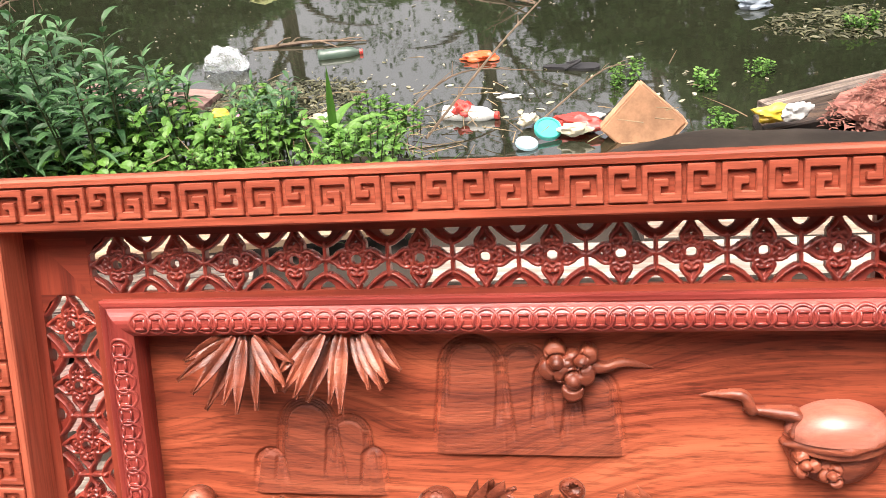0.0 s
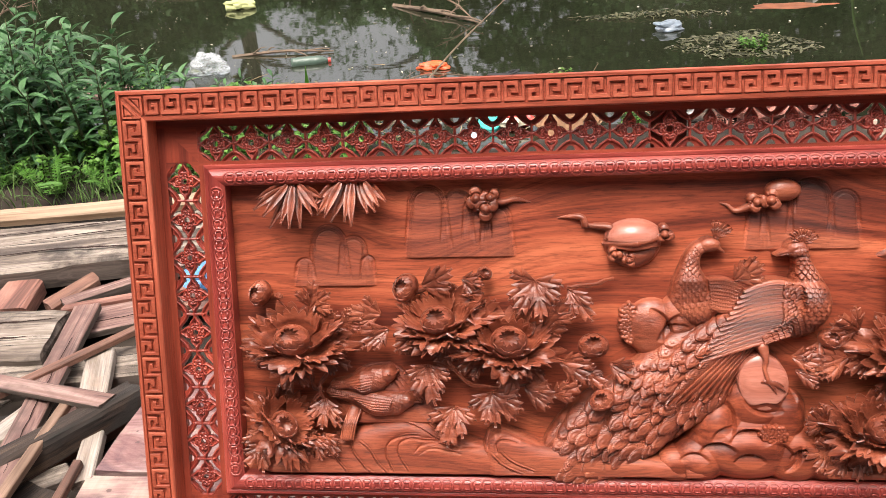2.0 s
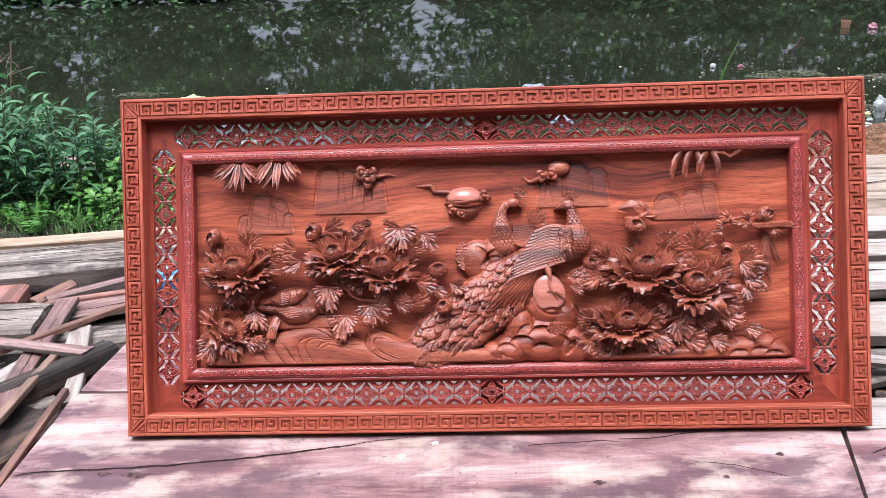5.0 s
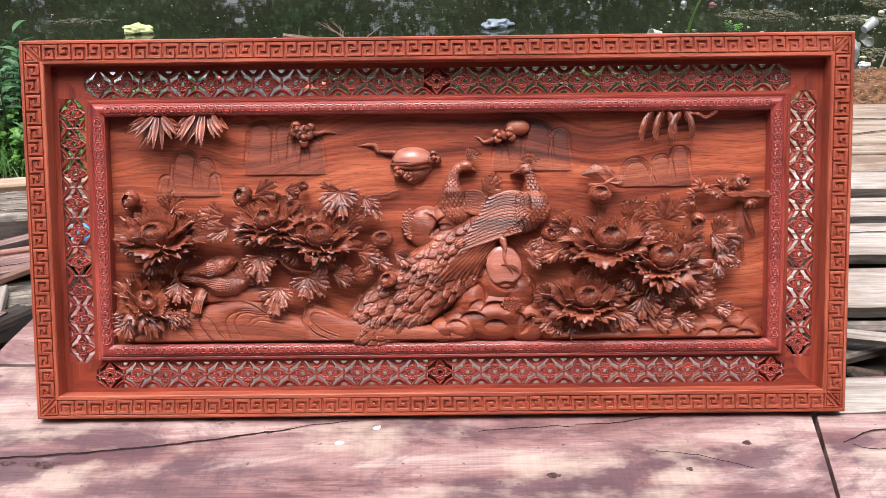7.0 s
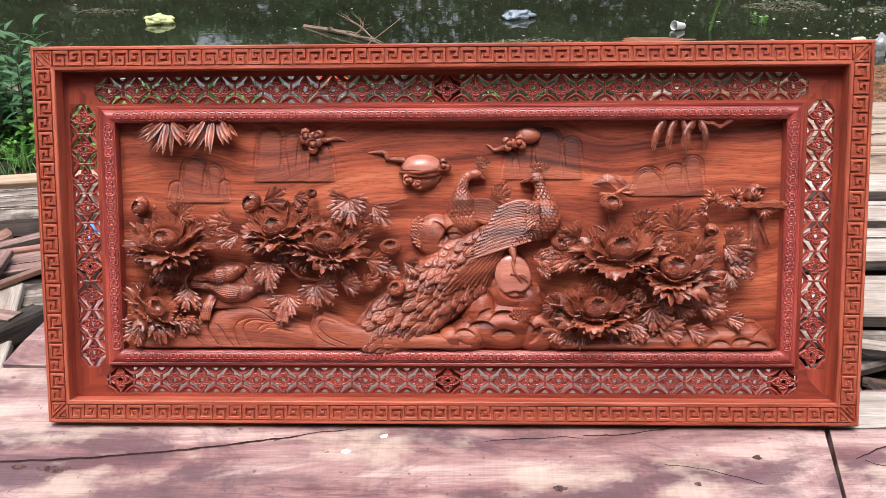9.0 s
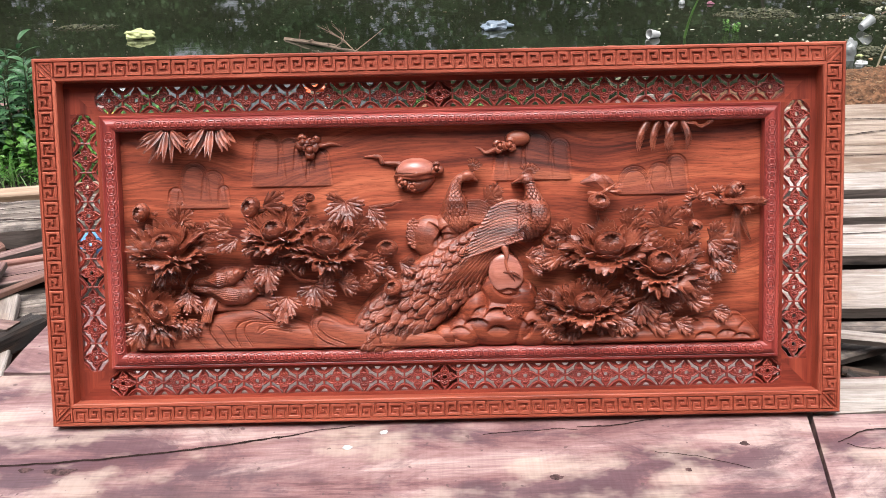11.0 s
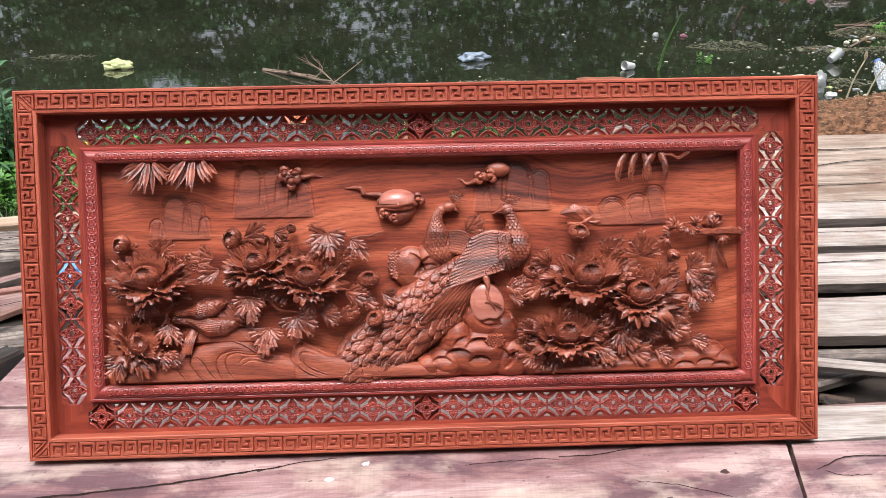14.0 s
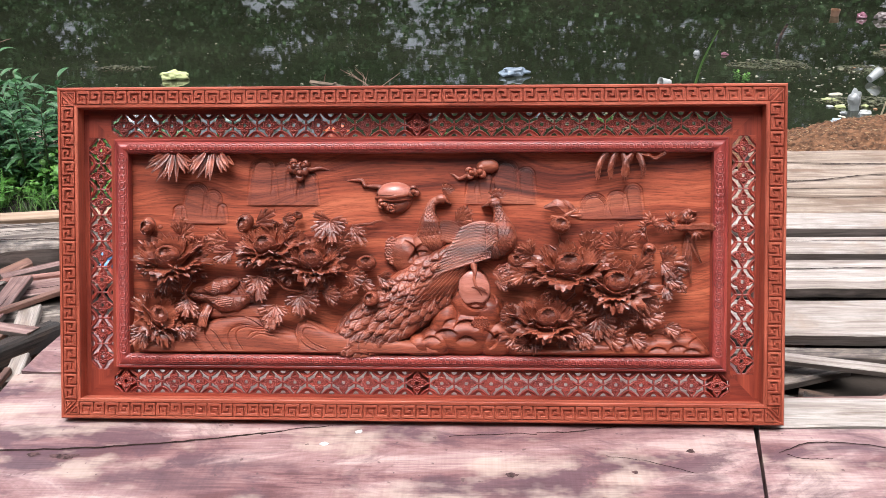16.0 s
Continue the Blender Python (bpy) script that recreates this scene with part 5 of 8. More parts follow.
little_bird((-0.688, 0.372), (-0.585, 0.352), (-0.550, 0.352), (-0.527, 0.358), (-0.499, 0.354), 0.030, 0.010)
little_bird((-0.680, 0.386), (-0.610, 0.394), (-0.588, 0.402), (-0.565, 0.412), (-0.546, 0.416), 0.031, 0.008)
little_bird((0.806, 0.578), (0.801, 0.606), (0.804, 0.618), (0.812, 0.629), (0.838, 0.628), 0.018, 0.006)
bm = bmesh.new()
tube(bm, [P(-0.636, 0.342, 0.035), P(-0.645, 0.314, 0.022), P(-0.653, 0.282, 0.018)], [0.012, 0.0125, 0.0135], 12, 14, 0.8)
for q in range(7):
    o = -0.012 + 0.004 * q
    tube(bm, [P(-0.636 + o, 0.340, 0.028 + 9 * o * o / 0.16), P(-0.645 + o * 1.05, 0.314, 0.0125 + 30 * o * o), P(-0.653 + o * 1.1, 0.281, 0.0085 + 30 * o * o)], [0.0016, 0.0020, 0.0018], 6, 12)
carved("stump", bm, "broken stub of branch with ribbed bark")

# butterfly over the bud
for pts in (((0.448, 0.622), (0.382, 0.640), (0.400, 0.656), (0.421, 0.667), (0.445, 0.650)), ((0.448, 0.624), (0.436, 0.664), (0.462, 0.655), (0.476, 0.630)), ((0.450, 0.618), (0.494, 0.622), (0.485, 0.606)), ((0.444, 0.616), (0.402, 0.618), (0.412, 0.603))):
    bm = bmesh.new()
    mid = (sum(p[0] for p in pts) / len(pts), sum(p[1] for p in pts) / len(pts))
    rim = bend([*pts, pts[0]], 26)
    grid = [[P(mid[0] + (x - mid[0]) * f, mid[1] + (z - mid[1]) * f, 0.026 + 0.20 * abs(x - 0.448) * f - 0.006 * (1 - f) + 0.0008 * math.cos(k * 1.9) * f) for k, (x, z) in enumerate(rim)] for f in (0.02, 0.35, 0.7, 1.0)]
    sheet(bm, grid, 0.003)
    carved("butterfly_wing", bm)
bm = bmesh.new()
tube(bm, [P(0.436, 0.610, 0.030), P(0.449, 0.620, 0.020), P(0.462, 0.628, 0.026)], [0.003, 0.006, 0.003], 8, 10)
for g in (20, 45):
    tube(bm, [P(0.460, 0.628, 0.024), P(0.460 + 0.034 * math.cos(radians(g)), 0.628 + 0.020 * math.sin(radians(g)), 0.028)], [0.0014, 0.001], 5, 5)
carved("butterfly_body", bm)

# bamboo leaves hanging from the upper edge
for cx, cz, n, a0, a1, size, wide in ((-0.742, 0.806, 10, -158, -34, 0.078, 0.018), (-0.622, 0.808, 10, -128, -52, 0.070, 0.036)):
    rnd = random.Random(int(cx * 1000))
    for k in range(n):
        f = k / (n - 1)
        a = a0 + (a1 - a0) * f
        bm = bmesh.new()
        leaf(bm, P(cx + wide * (2 * f - 1), cz - 0.004 * (k % 2), 0.044 - 0.008 * (k % 3)), a + rnd.uniform(-7, 7), size * (0.78 + 0.34 * math.sin(math.pi * f)) * rnd.uniform(0.85, 1.1), 0.0155, 0.020, 0.012, 0, rnd.uniform(-14, 14), 0.45, 10)
        carved("bamboo_leaf", bm)
for k, (x, z, a, l, bow) in enumerate(((0.572, 0.806, -112, 0.086, 26), (0.600, 0.808, -104, 0.084, 24), (0.614, 0.806, -84, 0.082, -16), (0.646, 0.804, -112, 0.080, 26), (0.658, 0.807, -80, 0.078, -20))):
    bm = bmesh.new()
    pts = [P(x, z, 0.04)]
    for q in range(5):
        g = radians(a + bow * (q - 2) / 2)
        pts.append(pts[-1] + Vector((math.cos(g) * l / 5, -0.004 if q < 3 else 0.004, math.sin(g) * l / 5)))
    line = spline(pts, 34)
    tube(bm, line, [0.0082 * math.sin(math.pi * (0.18 + 0.80 * q / 33)) ** 0.7 for q in range(34)], 9, 34)
    for q in range(60):
        p, g = line[3 + q // 2], q * 2.4
        r = 0.0075 * math.sin(math.pi * (0.18 + 0.80 * (3 + q // 2) / 33)) ** 0.7
        o = p + Vector((r * math.cos(g), -abs(r * math.sin(g)), 0))
        tube(bm, [o, o + Vector((0.003 * math.cos(g), -0.0012, -0.010))], [0.0014, 0.0006], 4, 4)
    carved("pine_leaf", bm, "", 25)
bm = bmesh.new()
twig(bm, [P(0.660, 0.804, 0.04), P(0.686, 0.797, 0.032), P(0.711, 0.789, 0.032), P(0.740, 0.804, 0.036)], 0.003, 0.006, 2)
carved("twig", bm)


# scroll clouds and the sun in its bowl
def curls(w, spots, base):
    """Cloud curls: a scalloped collar round a ball, with a spiral cut."""
    for x, z, r in spots:
        for k in range(3):
            g = 2 * math.pi * k / 3 + 40 * x
            w.dome(x + 0.62 * r * math.cos(g), z + 0.62 * r * math.sin(g), 0.62 * r, 0.62 * r, 0.35 * r, base)
            w.groove([(x + q * math.cos(g + 0.6), z + q * math.sin(g + 0.6)) for q in (0.5 * r, 0.8 * r, 1.15 * r)], 0.002, 0.0012)
        w.groove([(x + 0.55 * r * math.cos(t), z + 0.55 * r * math.sin(t)) for t in np.linspace(0.5, 6.0, 9)], 0.004, 0.0014)
        w.dome(x, z, 0.42 * r, 0.42 * r, 0.5 * r, base + 0.1 * r)


w = Relief(-0.40, -0.26, 0.71, 0.80, 0.0010)
curls(w, ((-0.374, 0.768, 0.020), (-0.346, 0.768, 0.017), (-0.356, 0.747, 0.021)), 0.020)
w.roll([(-0.345, 0.762), (-0.322, 0.758), (-0.300, 0.763), (-0.266, 0.756)], [0.009, 0.006, 0.005, 0.001], [0.012, 0.008, 0.004, 0.002])
w.mesh("carved_cloud")
w = Relief(0.08, 0.25, 0.71, 0.80, 0.0010)
w.dome(0.214, 0.768, 0.034, 0.022, 0.018, 0.006)
curls(w, ((0.164, 0.747, 0.017), (0.190, 0.750, 0.018)), 0.018)
w.roll([(0.160, 0.742), (0.128, 0.730), (0.112, 0.741), (0.097, 0.746)], [0.009, 0.006, 0.004, 0.001], [0.012, 0.008, 0.004, 0.002])
w.mesh("carved_cloud")
w = Relief(-0.14, 0.02, 0.60, 0.74, 0.0010)
w.dome(-0.068, 0.684, 0.056, 0.036, 0.040, 0.006)
w.H[w.Z < 0.678] = 0
w.mesh("cloud_dome", "smooth polished dome of the rising sun", POLISHED)
w = Relief(-0.23, 0.02, 0.61, 0.74, 0.0010)
w.dome(-0.070, 0.676, 0.056, 0.054, 0.034, 0.004)
w.H[w.Z > 0.680] = 0
w.step([(-0.016, 0.664), (-0.07, 0.658), (-0.122, 0.664)], 0.012, 0.003, 0.03, 0.1)
w.roll([(-0.126, 0.672), (-0.10, 0.674), (-0.07, 0.675), (-0.03, 0.682), (-0.004, 0.684)], [0.003, 0.0065, 0.0075, 0.0065, 0.003], [0.016, 0.032, 0.040, 0.032, 0.016])
curls(w, ((-0.106, 0.652, 0.013), (-0.078, 0.640, 0.012), (-0.010, 0.690, 0.016)), 0.028)
w.roll([(-0.118, 0.684), (-0.112, 0.702), (-0.140, 0.706), (-0.166, 0.708)], [0.005, 0.008, 0.006, 0.003], [0.020, 0.014, 0.008, 0.006])
w.roll([(-0.160, 0.708), (-0.168, 0.724), (-0.190, 0.726), (-0.216, 0.724)], [0.006, 0.006, 0.004, 0.001], [0.010, 0.008, 0.005, 0.002])
w.mesh("carved_cloud", "round cloud bowl with scrolled rim under the sun")

# flowing banks of rock along the lower edge
def bank(x0, x1, top, height, cell=0.0014):
    """A smooth swelling mass over the lower edge; top is its outline."""
    z1 = max(z for _, z in top) + 0.01
    w = Relief(x0, x1, 0.196, z1, cell)
    zt = np.interp(w.X, [x for x, _ in top], [z for _, z in top])
    t = np.clip((w.Z - 0.186) / (zt - 0.186), 0, 1)
    ends = np.clip((w.X - x0) / 0.05, 0, 1) * np.clip((x1 - w.X) / 0.06, 0, 1) * np.clip((w.Z - 0.192) / 0.014, 0, 1)
    w.H = np.where(w.Z < zt, height * np.sqrt(np.maximum(0, 1 - t ** 8)) * ends ** 0.5, 0)
    return w


def carved_lines(w, lines):
    """Flowing lines: a shallow step along each, with a fine cut on both of its sides."""
    for depth, pts in lines:
        w.step(pts, depth, 0.0030, 0.022, 0.3)
        for off, cut in ((0.0, 0.0022), (0.0055, 0.0014)):
            w.groove([(x + 0.6 * off, z + off) for x, z in pts], cut, 0.0011)


w = bank(-0.866, -0.300, [(-0.866, 0.212), (-0.80, 0.232), (-0.706, 0.270), (-0.653, 0.294), (-0.589, 0.312), (-0.526, 0.322), (-0.479, 0.314), (-0.442, 0.286), (-0.369, 0.264), (-0.30, 0.235)], 0.044)
carved_lines(w, (
    (0.0050, [(-0.597, 0.198), (-0.618, 0.211), (-0.630, 0.227), (-0.646, 0.251), (-0.645, 0.283)]), (0.0040, [(-0.570, 0.199), (-0.594, 0.225), (-0.611, 0.254), (-0.632, 0.272)]),
    (0.0035, [(-0.655, 0.200), (-0.675, 0.224), (-0.691, 0.248)]), (0.0050, [(-0.560, 0.204), (-0.575, 0.241), (-0.569, 0.268), (-0.537, 0.283), (-0.500, 0.284)]),
    (0.0045, [(-0.528, 0.207), (-0.548, 0.239), (-0.548, 0.265), (-0.521, 0.279), (-0.495, 0.274), (-0.443, 0.269)]), (0.0045, [(-0.517, 0.247), (-0.501, 0.263), (-0.474, 0.268), (-0.432, 0.259), (-0.369, 0.258)]),
    (0.0030, [(-0.506, 0.245), (-0.480, 0.258), (-0.448, 0.253), (-0.417, 0.247)]), (0.0040, [(-0.448, 0.272), (-0.469, 0.277), (-0.500, 0.297), (-0.547, 0.315)]),
    (0.0030, [(-0.453, 0.274), (-0.479, 0.300), (-0.515, 0.321)]), (0.0030, [(-0.740, 0.202), (-0.752, 0.218), (-0.765, 0.238)])))
w.mesh("carved_rock", "flowing carved bank of rock with fine double lines", CHISELLED_SHADED)
w = bank(-0.400, 0.120, [(-0.400, 0.205), (-0.380, 0.250), (-0.366, 0.290), (-0.337, 0.303), (-0.296, 0.288), (-0.259, 0.270), (-0.20, 0.262), (-0.1, 0.250), (0.0, 0.240), (0.06, 0.23)], 0.050)
carved_lines(w, (
    (0.0060, [(-0.364, 0.255), (-0.362, 0.281), (-0.337, 0.293), (-0.296, 0.279), (-0.262, 0.264)]), (0.0050, [(-0.343, 0.249), (-0.346, 0.268), (-0.332, 0.278), (-0.300, 0.270)]), (0.0045, [(-0.291, 0.204), (-0.333, 0.223), (-0.359, 0.249)]),
    (0.0040, [(-0.270, 0.212), (-0.316, 0.232), (-0.340, 0.254)]), (0.0040, [(-0.390, 0.209), (-0.386, 0.230), (-0.366, 0.246)]), (0.0070, [(0.030, 0.200), (0.024, 0.232), (-0.004, 0.248), (-0.034, 0.240)])))
w.mesh("carved_rock", "rounded carved boulder with curling lines", CHISELLED_SHADED)
w = Relief(-0.69, -0.44, 0.29, 0.45, 0.0014)
zt = np.interp(w.X, [-0.672, -0.656, -0.635, -0.605, -0.564, -0.534, -0.510, -0.475, -0.455], [0.36, 0.396, 0.418, 0.430, 0.432, 0.416, 0.386, 0.351, 0.32])
w.H = np.where(w.Z < zt, 0.004 + 0.026 * np.clip((zt - w.Z) / 0.05, 0, 1) ** 0.5, 0) * np.clip((w.Z - 0.29) / 0.02, 0, 1) * np.clip((w.X + 0.69) / 0.05, 0, 1)
for q in range(4):
    w.groove([(-0.650 + 0.006 * q, 0.392 - 0.006 * q), (-0.610, 0.422 - 0.007 * q), (-0.566, 0.426 - 0.007 * q), (-0.536 - 0.005 * q, 0.408 - 0.006 * q), (-0.512 - 0.006 * q, 0.380 - 0.006 * q), (-0.478 - 0.006 * q, 0.346)], 0.0026, 0.0014)
w.mesh("carved_rock", "low hump of rock with curved cuts behind the small birds", CHISELLED_SHADED)

# the rock that the large bird stands on: one mass with crescent cuts
w = Relief(-0.02, 0.34, 0.197, 0.470, 0.0013)
for x, z, rx, rz, h, a in ((0.172, 0.400, 0.050, 0.064, 0.046, 10), (0.165, 0.350, 0.070, 0.060, 0.050, 0), (0.100, 0.300, 0.060, 0.055, 0.050, 30), (0.215, 0.320, 0.050, 0.060, 0.048, -20), (0.150, 0.265, 0.120, 0.075, 0.056, 0),
                           (0.060, 0.235, 0.060, 0.050, 0.050, 0), (0.240, 0.245, 0.070, 0.060, 0.052, 0), (0.300, 0.232, 0.050, 0.045, 0.044, 0), (0.010, 0.220, 0.045, 0.042, 0.046, 0)):
    w.dome(x, z, rx, rz, h, 0.004, a, 0.42)
for x, z, r, a0, a1, dep in ((0.185, 0.392, 0.055, -60, -150, 0.012), (0.150, 0.262, 0.040, 20, 160, 0.015), (0.092, 0.234, 0.040, 40, 150, 0.014), (0.150, 0.220, 0.034, 30, 150, 0.014), (0.058, 0.318, 0.062, -30, 40, 0.014),
                             (0.205, 0.258, 0.040, -75, 20, 0.013), (0.236, 0.318, 0.036, -40, 80, 0.012), (0.198, 0.238, 0.036, 10, 90, 0.010), (0.046, 0.222, 0.030, 30, 150, 0.010), (0.262, 0.222, 0.040, 40, 150, 0.012), (0.200, 0.350, 0.040, 0, 70, 0.010), (0.110, 0.276, 0.030, 70, 170, 0.009)):
    turn = np.linspace(radians(a1), radians(a0), 14)
    w.step([(x + r * math.cos(t), z + r * math.sin(t)) for t in (turn if a1 > a0 else turn[::-1])][::-1], dep, 0.006, 0.030, 0.4)
for k in range(40):
    g, q = k * 2.4, 0.026 * math.sqrt((k + 0.5) / 40)
    w.dome(0.194 + q * math.cos(g), 0.297 + 0.7 * q * math.sin(g), 0.0042, 0.0042, 0.004, 0.053)
w.mesh("carved_rock", "smooth rock with polished crescent cuts under the bird", ROCK)
w = Relief(0.115, 0.235, 0.335, 0.470, 0.0013)
w.dome(0.174, 0.398, 0.047, 0.056, 0.014, 0.046, 12, 0.6)
w.step([(0.130, 0.372), (0.150, 0.352), (0.178, 0.358), (0.200, 0.356), (0.220, 0.374)][::-1], 0.007, 0.003, 0.02, 0.2)
w.mesh("standing_stone", "smooth polished pale stone under the bird's foot", POLISHED)

# the stone behind the birds
w = Relief(-0.10, 0.06, 0.42, 0.58, 0.0013)
w.dome(-0.030, 0.500, 0.056, 0.062, 0.034, 0.002, 20, 0.45)
w.dome(0.020, 0.520, 0.044, 0.052, 0.036, 0.002, 0, 0.45)
for x, z, r, a0, a1 in ((-0.048, 0.492, 0.050, -20, 80), (0.030, 0.492, 0.040, 95, 200), (0.016, 0.470, 0.040, 60, 170)):
    w.step([(x + r * math.cos(t), z + r * math.sin(t)) for t in np.linspace(radians(a1), radians(a0), 14)][::-1], 0.010, 0.005, 0.026, 0.35)
for k in range(60):
    g, q = k * 2.4, math.sqrt((k + 0.5) / 60)
    w.dome(-0.078 + 0.018 * q * math.cos(g), 0.512 + 0.040 * q * math.sin(g), 0.0050, 0.0050, 0.005, 0.020)
w.mesh("carved_rock", "round polished stone with a mossy side behind the birds", CARVED)

# rounded stones along the foot of the board
w = Relief(0.30, 0.885, 0.197, 0.30, 0.0014)
top = [(0.30, 0.235), (0.40, 0.232), (0.50, 0.240), (0.56, 0.254), (0.63, 0.258), (0.69, 0.266), (0.77, 0.286), (0.82, 0.276), (0.85, 0.250), (0.872, 0.222), (0.884, 0.20)]
zt = np.interp(w.X, [x for x, _ in top], [z for _, z in top])
t = np.clip((w.Z - 0.186) / (zt - 0.186), 0, 1)
w.H = np.where(w.Z < zt, 0.050 * np.sqrt(np.maximum(0, 1 - t ** 4)) * (np.clip((0.886 - w.X) / 0.03, 0, 1) * np.clip((w.Z - 0.192) / 0.014, 0, 1)) ** 0.5, 0)
for x, z, r, a0, a1 in ((0.842, 0.212, 0.038, 40, 150), (0.808, 0.228, 0.040, 20, 150), (0.766, 0.238, 0.040, 20, 150), (0.724, 0.222, 0.040, 30, 150), (0.682, 0.220, 0.040, 30, 150), (0.636, 0.212, 0.040, 30, 150), (0.590, 0.212, 0.040, 30, 150), (0.544, 0.208, 0.040, 30, 150),
                        (0.780, 0.196, 0.034, 40, 150), (0.720, 0.190, 0.034, 40, 150), (0.470, 0.200, 0.036, 30, 150), (0.400, 0.198, 0.036, 30, 150), (0.820, 0.190, 0.030, 30, 150)):
    w.step([(x + r * math.cos(t), z + r * math.sin(t)) for t in np.linspace(radians(a1), radians(a0), 14)][::-1], 0.010, 0.005, 0.026, 0.35)
w.mesh("carved_rock", "row of rounded stones along the lower edge", ROCK)

# the large bird with the long tail
UP = spline([(0.196, 0, 0.590), (0.130, 0, 0.560), (0.061, 0, 0.508), (-0.004, 0, 0.478), (-0.059, 0, 0.438), (-0.114, 0, 0.396), (-0.206, 0, 0.326), (-0.250, 0, 0.268), (-0.246, 0, 0.226)], 60)
LO = spline([(0.232, 0, 0.506), (0.190, 0, 0.480), (0.158, 0, 0.452), (0.133, 0, 0.401), (0.102, 0, 0.354), (0.024, 0, 0.291), (-0.040, 0, 0.244), (-0.100, 0, 0.214), (-0.190, 0, 0.202)], 60)


def along(s, t):
    """A point of the tail: s from body to tip, t from upper to lower edge."""
    k = min(max(s, 0.0), 0.999) * 59
    i = int(k)
    q = UP[i].lerp(UP[i + 1], k - i).lerp(LO[i].lerp(LO[i + 1], k - i), t)
    return q.x, q.z


w = Relief(-0.275, 0.335, 0.190, 0.715, 0.0012)
for i in range(31):
    s = i / 30
    a, b = along(s, 0.0), along(s, 1.0)
    mid, rad = along(s, 0.5), 0.5 * math.dist(a, b)
    w.dome(*mid, rad * 1.02, rad * 1.02, 0.046 - 0.016 * s, 0.006, 0, 0.42)
body = w.H.copy()
rnd = random.Random(3)
ROWS = 21
for i in range(ROWS):
    s = 0.985 - 0.80 * i / (ROWS - 1)
    n = 6 + int(2.6 * min(1.0, 0.4 + s))
    for j in range(n):
        t = (j + 0.28 + 0.5 * (i % 2)) / n
        if t > 0.98:
            continue
        x, z = along(s - 0.05, t)
        e = along(s + 0.04, min(1.0, t + 0.02))
        ang = math.degrees(math.atan2(e[1] - z, e[0] - x)) + rnd.uniform(-14, 14) + 26 * (t - 0.5) * (s > 0.75)
        w.feather(body, x, z, ang, 0.062 * rnd.uniform(0.85, 1.15), 0.030 * rnd.uniform(0.85, 1.12), 0.0150 * rnd.uniform(0.7, 1.25), 0.0006, 0.0005, 0.42, 0.0030, 0.05)
# long loose feathers along the tail's lower edge
for j in range(9):
    t0 = 0.98 - 0.055 * j
    w.quill(body, [along(0.10 + 0.02 * j, t0), along(0.28 + 0.02 * j, t0 - 0.01), along(0.46 + 0.015 * j, t0 + 0.03)], [0.010, 0.016, 0.013, 0.004], 0.006 + 0.0005 * j, 0.003, 0.0006)
# folded wing: rows of long feathers
for j in range(14):
    f = j / 13
    a = (0.236 - 0.014 * f, 0.590 - 0.094 * f)
    e = (0.132 - 0.080 * f, 0.580 - 0.138 * f)
    m = (0.5 * (a[0] + e[0]) + 0.004, 0.5 * (a[1] + e[1]) + 0.010 - 0.006 * f)
    w.quill(np.full(w.H.shape, 0.047), [a, m, e], [0.010, 0.0125, 0.0125, 0.006], 0.010 - 0.004 * f, -0.0017, 0.0002)
# breast, neck and head
w.roll([(0.205, 0.520), (0.240, 0.530), (0.262, 0.555)], [0.040, 0.048, 0.040], [0.012, 0.018, 0.022], 0.75)
w.dome(0.258, 0.555, 0.043, 0.054, 0.044, 0.022, 8)
w.roll([(0.258, 0.575), (0.250, 0.612), (0.243, 0.640), (0.237, 0.656)], [0.038, 0.026, 0.015, 0.014], [0.018, 0.026, 0.034, 0.036], 0.9)
w.dome(0.234, 0.658, 0.021, 0.017, 0.016, 0.036)
neck = w.H.copy()
for i in range(17):
    z = 0.508 + 0.0088 * i
    wide = np.interp(z, (0.505, 0.555, 0.600, 0.640, 0.66), (0.026, 0.045, 0.034, 0.018, 0.012))
    cx = np.interp(z, (0.505, 0.555, 0.640), (0.252, 0.258, 0.244))
    m = 7 if z < 0.60 else 5
    for j in range(m):
        q = (j + 0.5 * (i % 2) + 0.25) / m * 2 - 1
        big = 0.0200 if z < 0.60 else 0.0130
        w.feather(neck, cx + q * wide * 0.96, z + 0.012 - 0.006 * q * q, -92 + 20 * q, big * 1.1, big * 0.92, 0.0062, 0.0, 0, 0.40, 0.0020)
shoulder = np.full(w.H.shape, 0.053)
for r in range(4):
    for j in range(11):
        f = (j + 0.5 * (r % 2)) / 11
        w.feather(shoulder, 0.220 + 0.007 * r - 0.014 * f + 0.009 * math.sin(math.pi * f) + rnd.uniform(-0.003, 0.003), 0.592 - 0.096 * f, 212 + 14 * f + rnd.uniform(-8, 8), 0.018, 0.0135, 0.0046 + 0.0009 * r, 0.0, 0, 0.45, 0.0018)
for i in range(7):
    for j in range(6):
        x, z = 0.232 - 0.009 * i + 0.003 * j, 0.530 - 0.0085 * j - 0.006 * i
        w.feather(neck, x + 0.010, z, 205, 0.020, 0.014, 0.0050, 0.0, 0, 0.45, 0.0015)
w.roll([(0.222, 0.655), (0.197, 0.645)], [0.0075, 0.0014], [0.040, 0.036], 1.0)
w.groove([(0.228, 0.652), (0.212, 0.650), (0.198, 0.645)], 0.002, 0.0009)
w.dome(0.228, 0.661, 0.0040, 0.0034, 0.003, 0.049)
